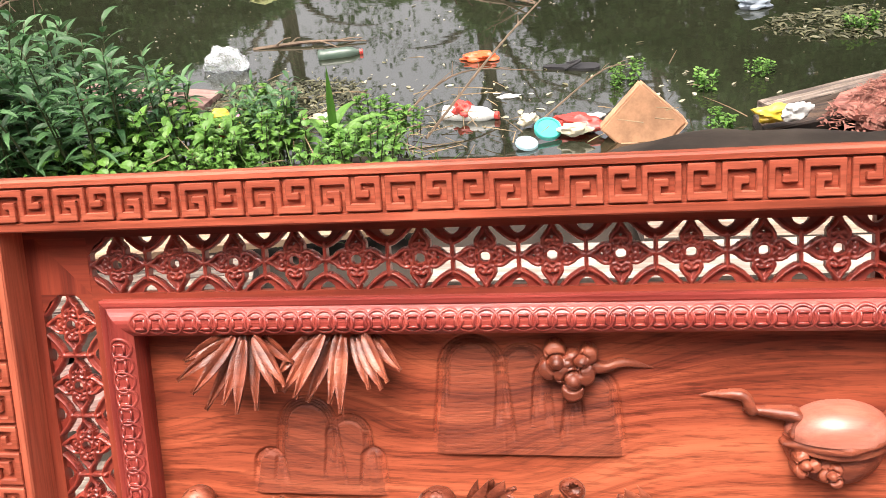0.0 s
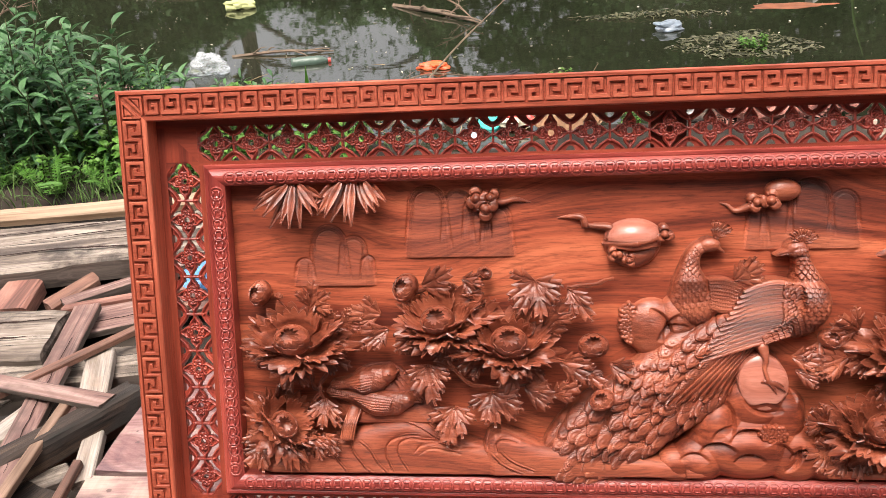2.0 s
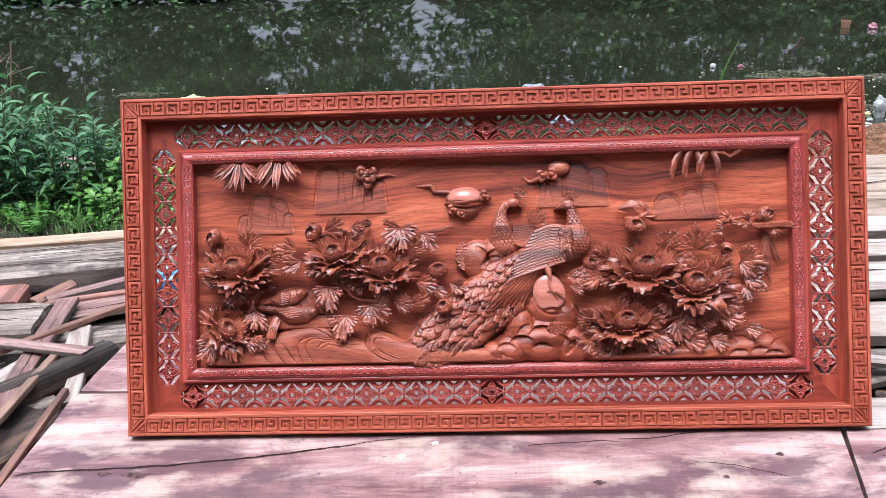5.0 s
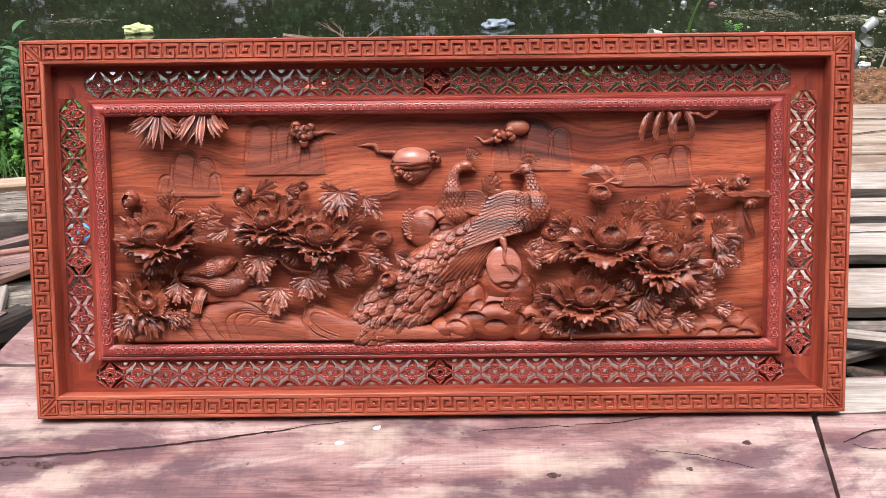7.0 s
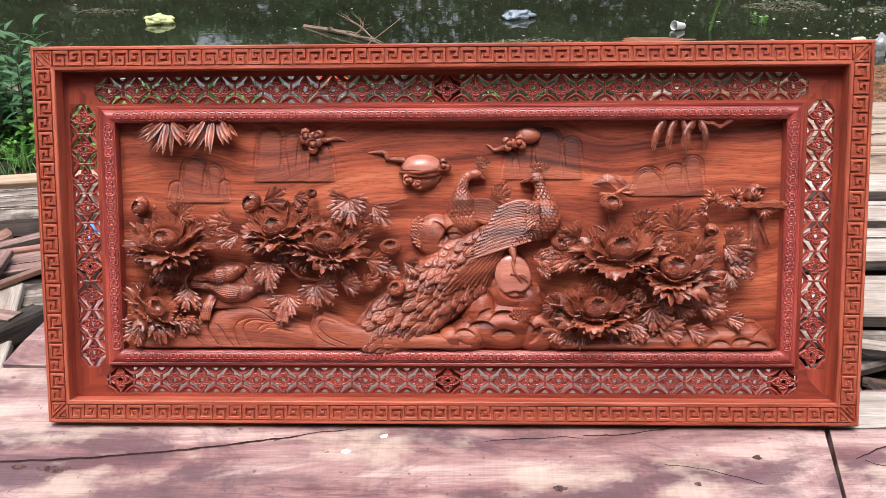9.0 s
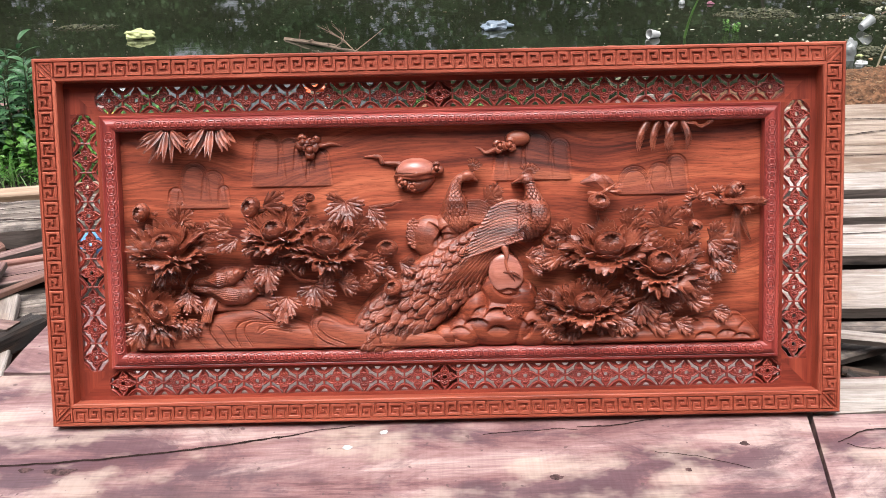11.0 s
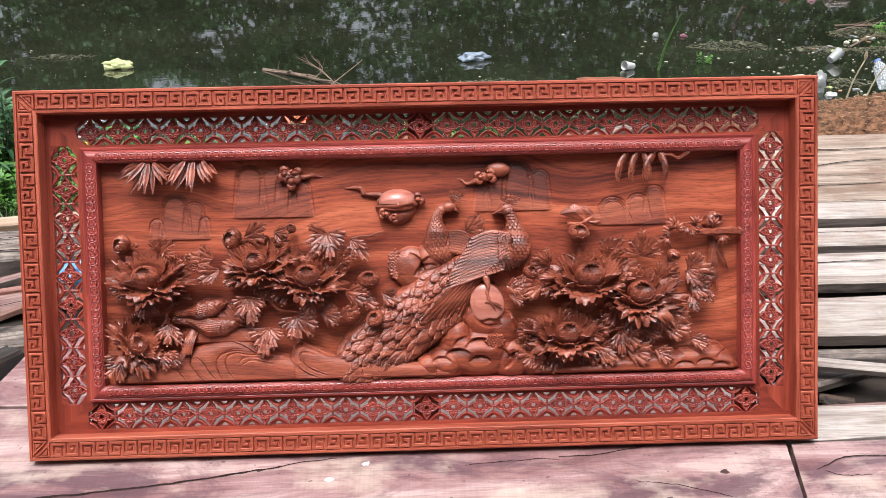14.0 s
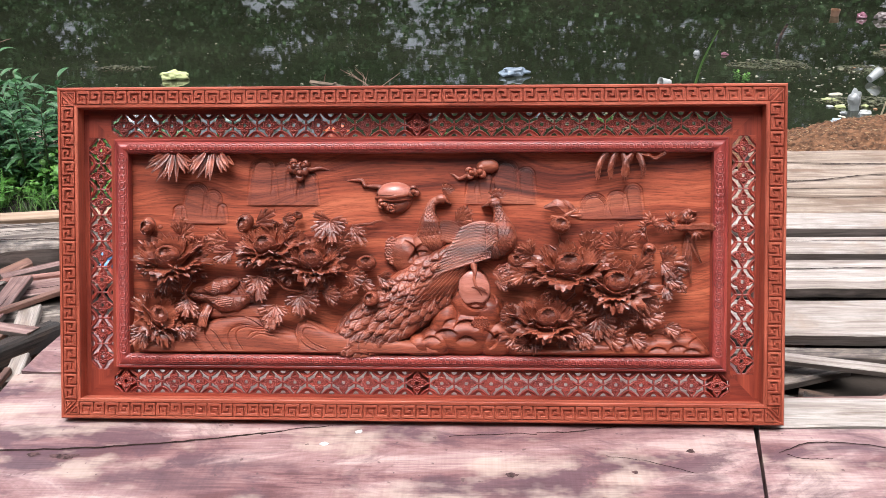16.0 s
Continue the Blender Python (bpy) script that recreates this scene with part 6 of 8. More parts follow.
# leg and foot
w.roll([(0.172, 0.468), (0.176, 0.446), (0.173, 0.430), (0.180, 0.404)], [0.011, 0.006, 0.0045, 0.0050], [0.046, 0.056, 0.058, 0.060], 1.0)
for e in ((0.197, 0.378), (0.214, 0.384), (0.210, 0.394), (0.163, 0.400)):
    w.roll([(0.180, 0.404), ((0.180 + e[0]) / 2, (0.404 + e[1]) / 2 + 0.003), e], [0.0042, 0.0036, 0.0016], [0.060, 0.060, 0.056], 1.0)
w.mesh("carved_peafowl", "long-tailed carved bird with scaled breast and eyed tail feathers", CARVED, 40)
for k in range(6):
    bm = bmesh.new()
    leaf(bm, P(0.241, 0.668, 0.022), 140 - 22 * k, 0.032, 0.012, 0.004, 0, 2, 0, 0.2)
    carved("crest_feather", bm)

# the smaller bird looking back over its shoulder
w = Relief(-0.03, 0.18, 0.49, 0.70, 0.0012)
w.dome(0.044, 0.552, 0.045, 0.054, 0.040, 0.004, 25, 0.5)
w.roll([(0.042, 0.572), (0.038, 0.606), (0.040, 0.636), (0.050, 0.658), (0.070, 0.667)], [0.042, 0.032, 0.0185, 0.0130, 0.011], [0.008, 0.018, 0.024, 0.026, 0.026], 0.9)
w.roll([(0.050, 0.560), (0.095, 0.555), (0.125, 0.548)], [0.045, 0.038, 0.02], [0.006, 0.004, 0.002], 0.8)
w.dome(0.074, 0.668, 0.020, 0.014, 0.014, 0.028)
ground2 = w.H.copy()
stations = bend([(0.056, 0.510), (0.044, 0.545), (0.038, 0.590), (0.038, 0.620), (0.043, 0.646), (0.062, 0.664)], 24)
for i in range(23):
    (x, z), (xe, ze) = stations[i], stations[i + 1]
    ang = math.atan2(ze - z, xe - x)
    wide = np.interp(i / 23, (0, 0.3, 0.55, 0.75, 1), (0.040, 0.046, 0.034, 0.019, 0.011))
    m = 8 if i < 13 else 5
    for j in range(m):
        q = (j + 0.5 * (i % 2) + 0.25) / m * 2 - 1
        big = 0.0180 if i < 13 else 0.0110
        w.feather(ground2, x - math.sin(ang) * q * wide + math.cos(ang) * big * 0.6, z + math.cos(ang) * q * wide + math.sin(ang) * big * 0.6, math.degrees(ang) + 180 - 18 * q, big * 1.25, big * 0.80, 0.0042, 0.0003, 0, 0.40, 0.0015)
cover = np.full(w.H.shape, 0.040)
for j in range(9):
    f = j / 8
    a, e = (0.070 + 0.006 * f, 0.598 - 0.050 * f), (0.140 - 0.020 * f, 0.582 - 0.040 * f)
    w.quill(cover, [a, (0.5 * (a[0] + e[0]), 0.5 * (a[1] + e[1]) + 0.007 - 0.012 * f), e], [0.008, 0.0095, 0.0045], 0.008 - 0.006 * f, -0.0010, 0.0004)
w.roll([(0.086, 0.664), (0.101, 0.653)], [0.0065, 0.0014], [0.030, 0.028], 1.0)
w.dome(0.080, 0.671, 0.0034, 0.0030, 0.003, 0.039)
w.mesh("carved_peafowl", "smaller carved bird looking back over its shoulder", CARVED, 40)
for k in range(5):
    bm = bmesh.new()
    leaf(bm, P(0.084, 0.680, 0.034), 96 - 16 * k, 0.036, 0.013, 0.003, 0, 2, 0, 0.2)
    carved("crest_feather", bm)


# ---- timber offcuts piled beside the slabs ----
PILE = [
    # from, to, width, thick, material, roundness, label
    ((-3.4, 1.64, -0.03), (-0.9, 2.00, -0.03), 0.11, 0.03, YELLOW, 0, "long pale yellow new plank at the back of the offcuts"),
    ((-3.0, 1.32, -0.005), (-1.34, 1.60, 0.0), 0.38, 0.09, GREY, 0, "wide weathered grey slab with cracked dark edges"),
    ((-2.075, 1.085, -0.04), (-2.095, 1.27, -0.04), 0.16, 0.06, RUST, 0, "short reddish timber block among offcuts"),
    ((-2.75, 0.92, -0.04), (-1.81, 0.95, -0.035), 0.27, 0.09, GREY, 0.1, "thick weathered grey timber offcut"),
    ((-1.945, 1.14, -0.055), (-1.85, 1.32, -0.05), 0.075, 0.05, BROWN, 0, "square brown timber offcut"),
    ((-1.885, 1.14, -0.045), (-1.52, 1.42, -0.045), 0.052, 0.045, PINK, 0, "square pinkish timber offcut"),
    ((-1.87, 1.115, -0.05), (-1.43, 1.25, -0.05), 0.035, 0.03, RUST, 0, "reddish brown strip of wood"),
    ((-1.88, 1.01, -0.07), (-1.33, 1.22, -0.06), 0.17, 0.025, PINK, 0, "thin grey-pink board with a broken edge"),
    ((-2.25, 0.13, -0.01), (-1.38, 1.07, 0.0), 0.035, 0.02, BROWN, 0, "long thin brown batten across the pile"),
    ((-2.55, 0.81, 0.015), (-1.436, 0.545, 0.02), 0.055, 0.018, PINK, 0, "reddish batten across the pile"),
    ((-1.76, 1.08, -0.02), (-1.60, 0.17, -0.01), 0.085, 0.025, PINK, 0, "pinkish sawn board across the pile"),
    ((-2.45, 0.70, -0.08), (-1.38, 0.87, -0.07), 0.18, 0.06, GREY, 0.1, "bleached split plank with dark cracks"),
    ((-1.605, 0.84, -0.03), (-1.525, 0.60, -0.03), 0.085, 0.03, PALE, 0, "short pale board end"),
    ((-1.69, 0.285, -0.040), (-1.375, 0.615, -0.012), 0.120, 0.10, BARK, 0.30, "dark log with flaking bark and a bare brown side"),
    ((-1.565, -0.20, 0.0), (-1.572, 0.61, 0.0), 0.036, 0.020, TAN, 0, "thin light brown wooden batten"),
    ((-1.81, 0.36, -0.05), (-1.69, 0.60, -0.04), 0.065, 0.05, PALE, 0.3, "split cream-coloured wood offcut"),
]
PILE2 = [
    ((-1.424, 0.31, -0.05), (-1.475, 0.51, -0.045), 0.06, 0.03, PALE, 0, "small pale board end"),
    ((-1.415, -0.25, -0.03), (-1.447, 0.36, -0.025), 0.03, 0.02, BROWN, 0, "thin brown stick beside the slab"),
    ((-1.80, -0.25, -0.09), (-1.50, 0.30, -0.08), 0.24, 0.05, BARK, 0.2, "dark rough slab of bark"),
    ((-1.70, 0.27, -0.085), (-1.50, 0.385, -0.08), 0.07, 0.04, GREY, 0, "grey split timber offcut"),
    ((-1.575, -0.22, 0.0), (-1.765, 0.33, 0.004), 0.165, 0.022, PINK, 0, "wide pinkish sawn board with a pointed end"),
    ((-1.70, 0.29, -0.05), (-1.61, 0.45, -0.045), 0.08, 0.05, PINK, 0, "short pinkish block beside the log"),
    ((-2.25, 0.36, -0.065), (-1.74, 0.50, -0.06), 0.20, 0.04, BARK, 0.1, "dark weathered bark slab"),
    ((-2.6, 0.55, -0.06), (-2.0, 0.42, -0.05), 0.16, 0.05, BARK, 0.2, "dark timber offcut with bark"),
    ((-2.5, 0.2, -0.05), (-1.95, 0.1, -0.04), 0.12, 0.04, GREY, 0, "grey sawn timber offcut"),
]
offcuts = []
for k, (a, b, w, th, mt, rd, lab) in enumerate(PILE + PILE2):
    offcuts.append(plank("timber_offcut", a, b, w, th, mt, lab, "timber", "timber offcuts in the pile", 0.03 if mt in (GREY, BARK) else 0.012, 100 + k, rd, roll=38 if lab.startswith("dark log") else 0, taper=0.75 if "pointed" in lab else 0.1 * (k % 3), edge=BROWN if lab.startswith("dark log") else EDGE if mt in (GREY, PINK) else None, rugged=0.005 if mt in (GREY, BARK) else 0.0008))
for k, (n, pts, w) in enumerate((
    (1, [(0.55, -0.10), (0.95, -0.07), (1.30, -0.10), (1.66, -0.08)], 0.007), (1, [(0.85, 0.02), (1.20, 0.04), (1.60, 0.02)], 0.005), (1, [(0.30, 0.10), (0.80, 0.09), (1.15, 0.12)], 0.006),
    (1, [(1.10, -0.02), (1.35, -0.03), (1.67, -0.01)], 0.004), (1, [(1.25, 0.11), (1.45, 0.10), (1.66, 0.12)], 0.006), (3, [(0.20, -0.03), (0.55, -0.05), (0.90, -0.04)], 0.006),
    (3, [(0.45, 0.05), (0.70, 0.04), (0.92, 0.06)], 0.005), (7, [(0.05, -0.02), (0.30, -0.03), (0.52, -0.02)], 0.003), (10, [(0.20, 0.01), (0.50, 0.005), (0.80, 0.015)], 0.002))):
    crack(offcuts[n], pts, w, 30 + k, 0.009 if n in (1, 3) else 0.003)
# scraps mostly in dark bark: their colour stands in for shade between the offcuts
rnd = random.Random(8)
for k in range(34):
    x, y = rnd.uniform(-3.0, -1.5), rnd.uniform(-0.6, 1.55)
    a, l = rnd.uniform(0, math.pi), rnd.uniform(0.18, 0.55)
    dx, dy = l / 2 * math.cos(a), l / 2 * math.sin(a)
    if x + abs(dx) > -1.42 or y > 1.0:
        continue
    z = rnd.uniform(-0.125, -0.085)
    plank("wood_scrap", (x - dx, y - dy, z), (x + dx, y + dy, z + rnd.uniform(-0.02, 0.02)), rnd.uniform(0.03, 0.11), rnd.uniform(0.015, 0.04), rnd.choice((BARK, BROWN, BARK, PINK, GREY)),
          "scrap of sawn wood in the pile", "timber", "scraps in the pile", 0.03, 200 + k, rnd.choice((0, 0, 0.2)), rugged=0.002)

# ---- plants on the bank ----
LANCE = leafy("lance_leaf_green", (0.028, 0.090, 0.034), (0.110, 0.250, 0.095))
FRESH = leafy("fresh_leaf_green", (0.060, 0.175, 0.026), (0.170, 0.350, 0.065))
FERN = leafy("fern_green", (0.050, 0.150, 0.018), (0.110, 0.270, 0.040))
GRASS = leafy("grass_green", (0.045, 0.110, 0.020), (0.140, 0.240, 0.060))
STEM = plain("green_brown_stem", (0.060, 0.070, 0.028), 0.7)
TWIGGY = plain("dry_twig_brown", (0.150, 0.105, 0.070), 0.8)


def blade(bm, base, way, length, width, droop, rnd, rows=5, broad=0.8):
    """One leaf blade: three points across, bending down along its length."""
    way = Vector(way).normalized()
    side = way.cross(Vector((0, 0, 1)))
    side = side.normalized() if side.length > 0.05 else Vector((1, 0, 0))
    side = (side + Vector((0, 0, rnd.uniform(-0.4, 0.4)))).normalized()
    p, d = Vector(base), way.copy()
    prev = None
    for i in range(rows + 1):
        s = i / rows
        w = width * 0.5 * max(0.03, math.sin(math.pi * min(1.0, 0.08 + 0.92 * s) ** broad))
        nrm = side.cross(d).normalized()
        row = [bm.verts.new(p - side * w + nrm * w * 0.3), bm.verts.new(p), bm.verts.new(p + side * w + nrm * w * 0.3)]
        if prev:
            bm.faces.new((prev[0], prev[1], row[1], row[0]))
            bm.faces.new((prev[1], prev[2], row[2], row[1]))
        prev = row
        d = (d + Vector((0, 0, -droop / rows))).normalized()
        p = p + d * (length / rows)


def shrub_parts(seed, stems, tall, leaf_len, leaf_w, spread, per=22):
    rnd = random.Random(seed)
    st, lf = bmesh.new(), bmesh.new()
    for _ in range(stems):
        a, r = rnd.uniform(0, 6.283), spread * math.sqrt(rnd.random())
        h = tall * rnd.uniform(0.6, 1.05)
        lean = Vector((math.cos(a), math.sin(a), 0)) * rnd.uniform(0.05, 0.32) * h
        pts = [Vector((r * math.cos(a), r * math.sin(a), -0.03)), Vector((r * math.cos(a), r * math.sin(a), h * 0.5)) + lean * 0.35, Vector((r * math.cos(a), r * math.sin(a), h)) + lean]
        tube(st, pts, [0.007, 0.005, 0.002], 5, 8, up=(1, 0, 0))
        line = spline(pts, 40)
        for k in range(per):
            s = 0.18 + 0.82 * (k + rnd.random()) / per
            p = line[min(39, int(s * 39))]
            g = k * 2.4 + rnd.uniform(-0.4, 0.4)
            up = 0.25 + 0.9 * s * s
            l = leaf_len * rnd.uniform(0.65, 1.1) * (1.1 - 0.4 * s)
            blade(lf, p, (math.cos(g), math.sin(g), up), l, leaf_w * rnd.uniform(0.8, 1.15), rnd.uniform(0.5, 1.3), rnd)
    return st, lf


def shrub(name, seed, stems, tall, leaf_len, leaf_w, spread, mat, label, per=22):
    root = new(name)
    st, lf = shrub_parts(seed, stems, tall, leaf_len, leaf_w, spread, per)
    part("stem", st, STEM, root, smooth=True)
    part("foliage", lf, mat, root)
    return tagged(root, label, "shrub", "bushes on the bank")


kinds = [shrub("leafy_bush", 11 + k, 17, (0.78, 0.66, 0.55)[k], 0.175, 0.034, 0.24, LANCE, "dense dark green bush with narrow pointed leaves", 17) for k in range(3)]
for ob, m in zip(kinds, (pose(-2.98, 2.72, -0.16), pose(-2.62, 2.86, -0.2, 0, 0, 40), pose(-2.48, 2.62, -0.16, 0, 0, 130))):
    ob.matrix_world = m
for k, x, y, g, s in ((0, -3.42, 2.9, 70, 1.05), (0, -3.3, 2.42, 200, 0.95), (1, -2.82, 2.46, 260, 0.9), (1, -3.75, 2.5, 310, 1.1), (2, -2.30, 3.02, 20, 0.75), (0, -4.2, 2.9, 120, 1.1), (2, -3.05, 3.22, 220, 1.0)):
    c = copy_thing(kinds[k], pose(x, y, -0.18, 0, 0, g))
    c.scale = (s, s, s)
weeds = [shrub("weed", 31 + k, 9, (0.30, 0.24)[k], 0.085, 0.045, 0.20, FRESH, "low bright green weed with broad leaves", 12) for k in range(2)]
weeds[0].matrix_world, weeds[1].matrix_world = pose(-2.02, 2.72, -0.17), pose(-1.68, 2.84, -0.19)
rnd = random.Random(4)
for k in range(22):
    x, y = rnd.uniform(-2.45, -1.05), rnd.uniform(2.35, 3.15)
    c = copy_thing(weeds[k % 2], pose(x, y, -0.16 - 0.10 * max(0, y - 2.7), 0, 0, rnd.uniform(0, 360)))
    s = rnd.uniform(0.5, 1.0) * (1.0 if x < -1.2 else 0.62)
    c.scale = (s, s, s)
for k, (x, y, s) in enumerate(((-3.30, 2.14, 0.55), (-3.02, 2.10, 0.5), (-2.62, 2.30, 0.55), (-2.36, 2.36, 0.6), (-2.08, 2.22, 0.45), (-1.86, 2.30, 0.55), (-1.66, 2.24, 0.5), (-1.45, 2.32, 0.5), (-2.90, 2.28, 0.6))):
    c = copy_thing(weeds[k % 2], pose(x, y, -0.15, 0, 0, 77 * k))
    c.scale = (s, s, s)
c = copy_thing(kinds[2], pose(-1.72, 2.98, -0.22, 0, 0, 75))
c.scale = (0.5, 0.5, 0.62)

bm = bmesh.new()
rnd = random.Random(6)
for k in range(7):
    g = k * 2.3
    blade(bm, (0, 0, 0.02 * k), (math.cos(g), math.sin(g), 1.1), 0.36 - 0.02 * k, 0.045, 1.3, rnd, 8)
blade(bm, (0, 0, 0.05), (0.05, 0, 1), 0.36, 0.04, 0.1, rnd, 8)
ob = finish("broad_grass_plant", bm, FRESH)
ob.matrix_world = pose(-1.41, 2.86, -0.20)
tagged(ob, "young bright green plant with long arching blades", "plant")


def fern(x, y, z, turn, size, seed):
    rnd = random.Random(seed)
    bm = bmesh.new()
    for f in range(4):
        g = f * 1.65 + rnd.uniform(-0.3, 0.3)
        out = 0.05 if f == 0 else rnd.uniform(0.14, 0.20)
        pts = spline([(0, 0, 0), (0.45 * out * math.cos(g), 0.45 * out * math.sin(g), 0.11), (out * math.cos(g), out * math.sin(g), 0.25 if f == 0 else 0.15)], 19)
        for i, p in enumerate(pts[1:], 1):
            d = (pts[i] - pts[i - 1]).normalized()
            sd = d.cross(Vector((0, 0, 1))).normalized()
            l = 0.062 * math.sin(math.pi * (0.06 + 0.70 * (1 - i / 18)))
            for q in (-1, 1):
                blade(bm, p, sd * q + d * 0.35, l, 0.013, 0.2, rnd, 3)
    ob = finish("fern", bm, FERN)
    ob.matrix_world = pose(x, y, z, 0, 0, turn)
    ob.scale = (size, size, size)
    tagged(ob, "small bright green fern at the water's edge", "fern", "ferns")


for k, (x, y, s) in enumerate(((-2.44, 2.16, 0.95), (-2.22, 2.20, 0.7), (-2.74, 2.26, 0.75))):
    fern(x, y, -0.14, 60 * k, s, k)
bm = bmesh.new()
rnd = random.Random(9)
for k in range(1700):
    x, y = rnd.uniform(-4.2, -0.9), rnd.uniform(2.0, 2.9) if k % 2 else rnd.uniform(1.98, 2.35)
    if x < -2.3 and y < 1.98 + 0.1 * noise.noise((x * 5, 0, 0)):
        continue
    blade(bm, (x, y, land(x, y) - 0.01), (rnd.uniform(-0.5, 0.5), rnd.uniform(-0.5, 0.5), 1), rnd.uniform(0.05, 0.17), 0.006, rnd.uniform(0.3, 1.4), rnd, 3)
tagged(finish("grass", bm, GRASS), "thin grass among weeds on the bank", "grass", kind="stuff")


def dry_branch(pts, r, seed, label):
    """A bare twig with a few side shoots."""
    rnd = random.Random(seed)
    bm = bmesh.new()
    line = spline(pts, 16)
    tube(bm, pts, [r, r * 0.8, r * 0.3], 5, 18, up=(0, 0, 1))
    for k in range(5):
        p = line[3 + 2 * k]
        d = (line[4 + 2 * k] - p).normalized() + Vector((rnd.uniform(-0.8, 0.8), rnd.uniform(-0.8, 0.8), rnd.uniform(-0.1, 0.7)))
        k_ = min(1.0, r / 0.014)
        tube(bm, [p, p + d * 0.12 * k_, p + d * 0.2 * k_ + Vector((0, 0, -0.02 * k_))], [r * 0.5, r * 0.3, r * 0.15], 4, 7, up=(0, 0, 1))
    return tagged(finish("dry_branch", bm, TWIGGY), label, "branch", "branches in the water")


W = -0.27
dry_branch([(-1.42, 5.90, W), (-1.05, 5.55, W + 0.03), (-0.66, 5.20, W + 0.01)], 0.022, 1, "bare brown branch floating in the river")
dry_branch([(-0.95, 5.45, W), (-0.85, 5.55, W + 0.08), (-0.95, 5.6, W + 0.18)], 0.006, 2, "thin bare twig standing out of the water")
dry_branch([(-0.70, 5.25, W), (-0.85, 5.35, W + 0.12), (-1.05, 5.4, W + 0.22)], 0.007, 3, "thin bare twig standing out of the water")
dry_branch([(-1.05, 3.05, W + 0.05), (-0.72, 3.6, W + 0.30), (-0.42, 4.3, W + 0.42)], 0.007, 4, "dry grey twig leaning over the water")
dry_branch([(-1.25, 3.15, W + 0.05), (-0.95, 3.5, W + 0.18), (-0.55, 3.7, W + 0.10)], 0.006, 5, "dry grey twig leaning over the water")
dry_branch([(-0.55, 3.3, W), (-0.25, 3.6, W + 0.12), (-0.05, 3.9, W + 0.02)], 0.005, 6, "dry thin twig in the water")
dry_branch([(-2.42, 4.66, W), (-2.05, 4.68, W + 0.02), (-1.68, 4.66, W + 0.01)], 0.014, 7, "straight pale stick floating on the river")
for k, pts in enumerate((
        [(-3.98, 4.6, 0.52), (-3.84, 4.6, 0.315), (-3.53, 4.6, 0.38)], [(-3.67, 4.6, 0.58), (-3.72, 4.6, 0.35), (-3.80, 4.6, 0.05)], [(-4.25, 4.6, 0.40), (-4.03, 4.6, 0.26), (-3.92, 4.6, 0.10)],
        [(-4.12, 4.6, 0.08), (-3.96, 4.6, 0.16), (-3.79, 4.6, 0.18)], [(-3.92, 4.6, 0.36), (-3.84, 4.62, 0.39), (-3.77, 4.6, 0.43)], [(-4.3, 4.7, 0.50), (-4.07, 4.6, 0.43), (-3.96, 4.6, 0.48)])):
    dry_branch(pts, 0.008, 40 + k, "bare grey twig of a dead bush over the water")
dry_branch([(-4.25, 4.6, -0.3), (-4.15, 4.62, 0.15), (-3.98, 4.6, 0.52)], 0.012, 8, "bare dead bush stem standing by the bank")
bm = bmesh.new()
tube(bm, [(2.114, 5.6, W), (2.16, 5.6, W + 0.22), (2.27, 5.6, W + 0.50)], [0.013, 0.010, 0.004], 6, 10, up=(0, 1, 0))
ob = tagged(finish("reed", bm, GRASS), "single pale green reed standing in the water", "reed")


# ---- litter in and beside the water ----
PLASTIC = {}


def plastic(name, col, rough=0.35, vary=0.12):
    if name not in PLASTIC:
        PLASTIC[name] = plain(name, col, rough, vary, 20.0, 0.1)
    return PLASTIC[name]


def crumpled(name, x, y, z, size, mat, label, category, seed, turn=0.0, flat=0.35, group="litter on the river"):
    """A crushed bag, cloth or packet: a creased uneven lump."""
    bm = bmesh.new()
    rings = []
    u, v = 28, 14
    for i in range(v + 1):
        th = math.pi * (0.03 + 0.94 * i / v)
        ring = []
        for k in range(u):
            ph = 2 * math.pi * k / u
            d = Vector((math.sin(th) * math.cos(ph), math.sin(th) * math.sin(ph), math.cos(th)))
            s = 1 + 0.55 * noise.noise(d * 1.7 + Vector((seed, 0, 0))) + 0.25 * abs(noise.noise(d * 5 + Vector((0, seed, 0))))
            ring.append((d.x * size[0] / 2 * s, d.y * size[1] / 2 * s, d.z * size[2] / 2 * s))
        rings.append(ring)
    loft(bm, rings)
    ob = finish(name, bm, mat, smooth=True)
    ob.data.set_sharp_from_angle(angle=radians(32))
    ob.matrix_world = pose(x, y, z + size[2] * flat, 0, 0, turn)
    return tagged(ob, label, category, group)


def bottle(x, y, z, length, r, mat, cap, turn, label, tilt=0.0):
    """A drinks bottle lying on its side, with neck and cap."""
    root = new("plastic_bottle")
    bm = bmesh.new()
    prof = ((0, 0.7), (0.02, 0.95), (0.10, 1.0), (0.14, 0.92), (0.18, 1.0), (0.55, 1.0), (0.60, 0.93), (0.66, 1.0), (0.78, 0.85), (0.88, 0.45), (0.94, 0.36))
    loft(bm, [[(s * length, f * r * math.cos(a), f * r * math.sin(a)) for a in (2 * math.pi * k / 14 for k in range(14))] for s, f in prof])
    part("bottle_body", bm, mat, root, smooth=True)
    bm = bmesh.new()
    loft(bm, [[(s * length, f * r * math.cos(a), f * r * math.sin(a)) for a in (2 * math.pi * k / 12 for k in range(12))] for s, f in ((0.93, 0.46), (0.995, 0.46), (1.0, 0.40))])
    part("bottle_cap", bm, cap, root)
    root.matrix_world = pose(x, y, z, 0, tilt, turn)
    return tagged(root, label, "bottle", "bottles in the litter")


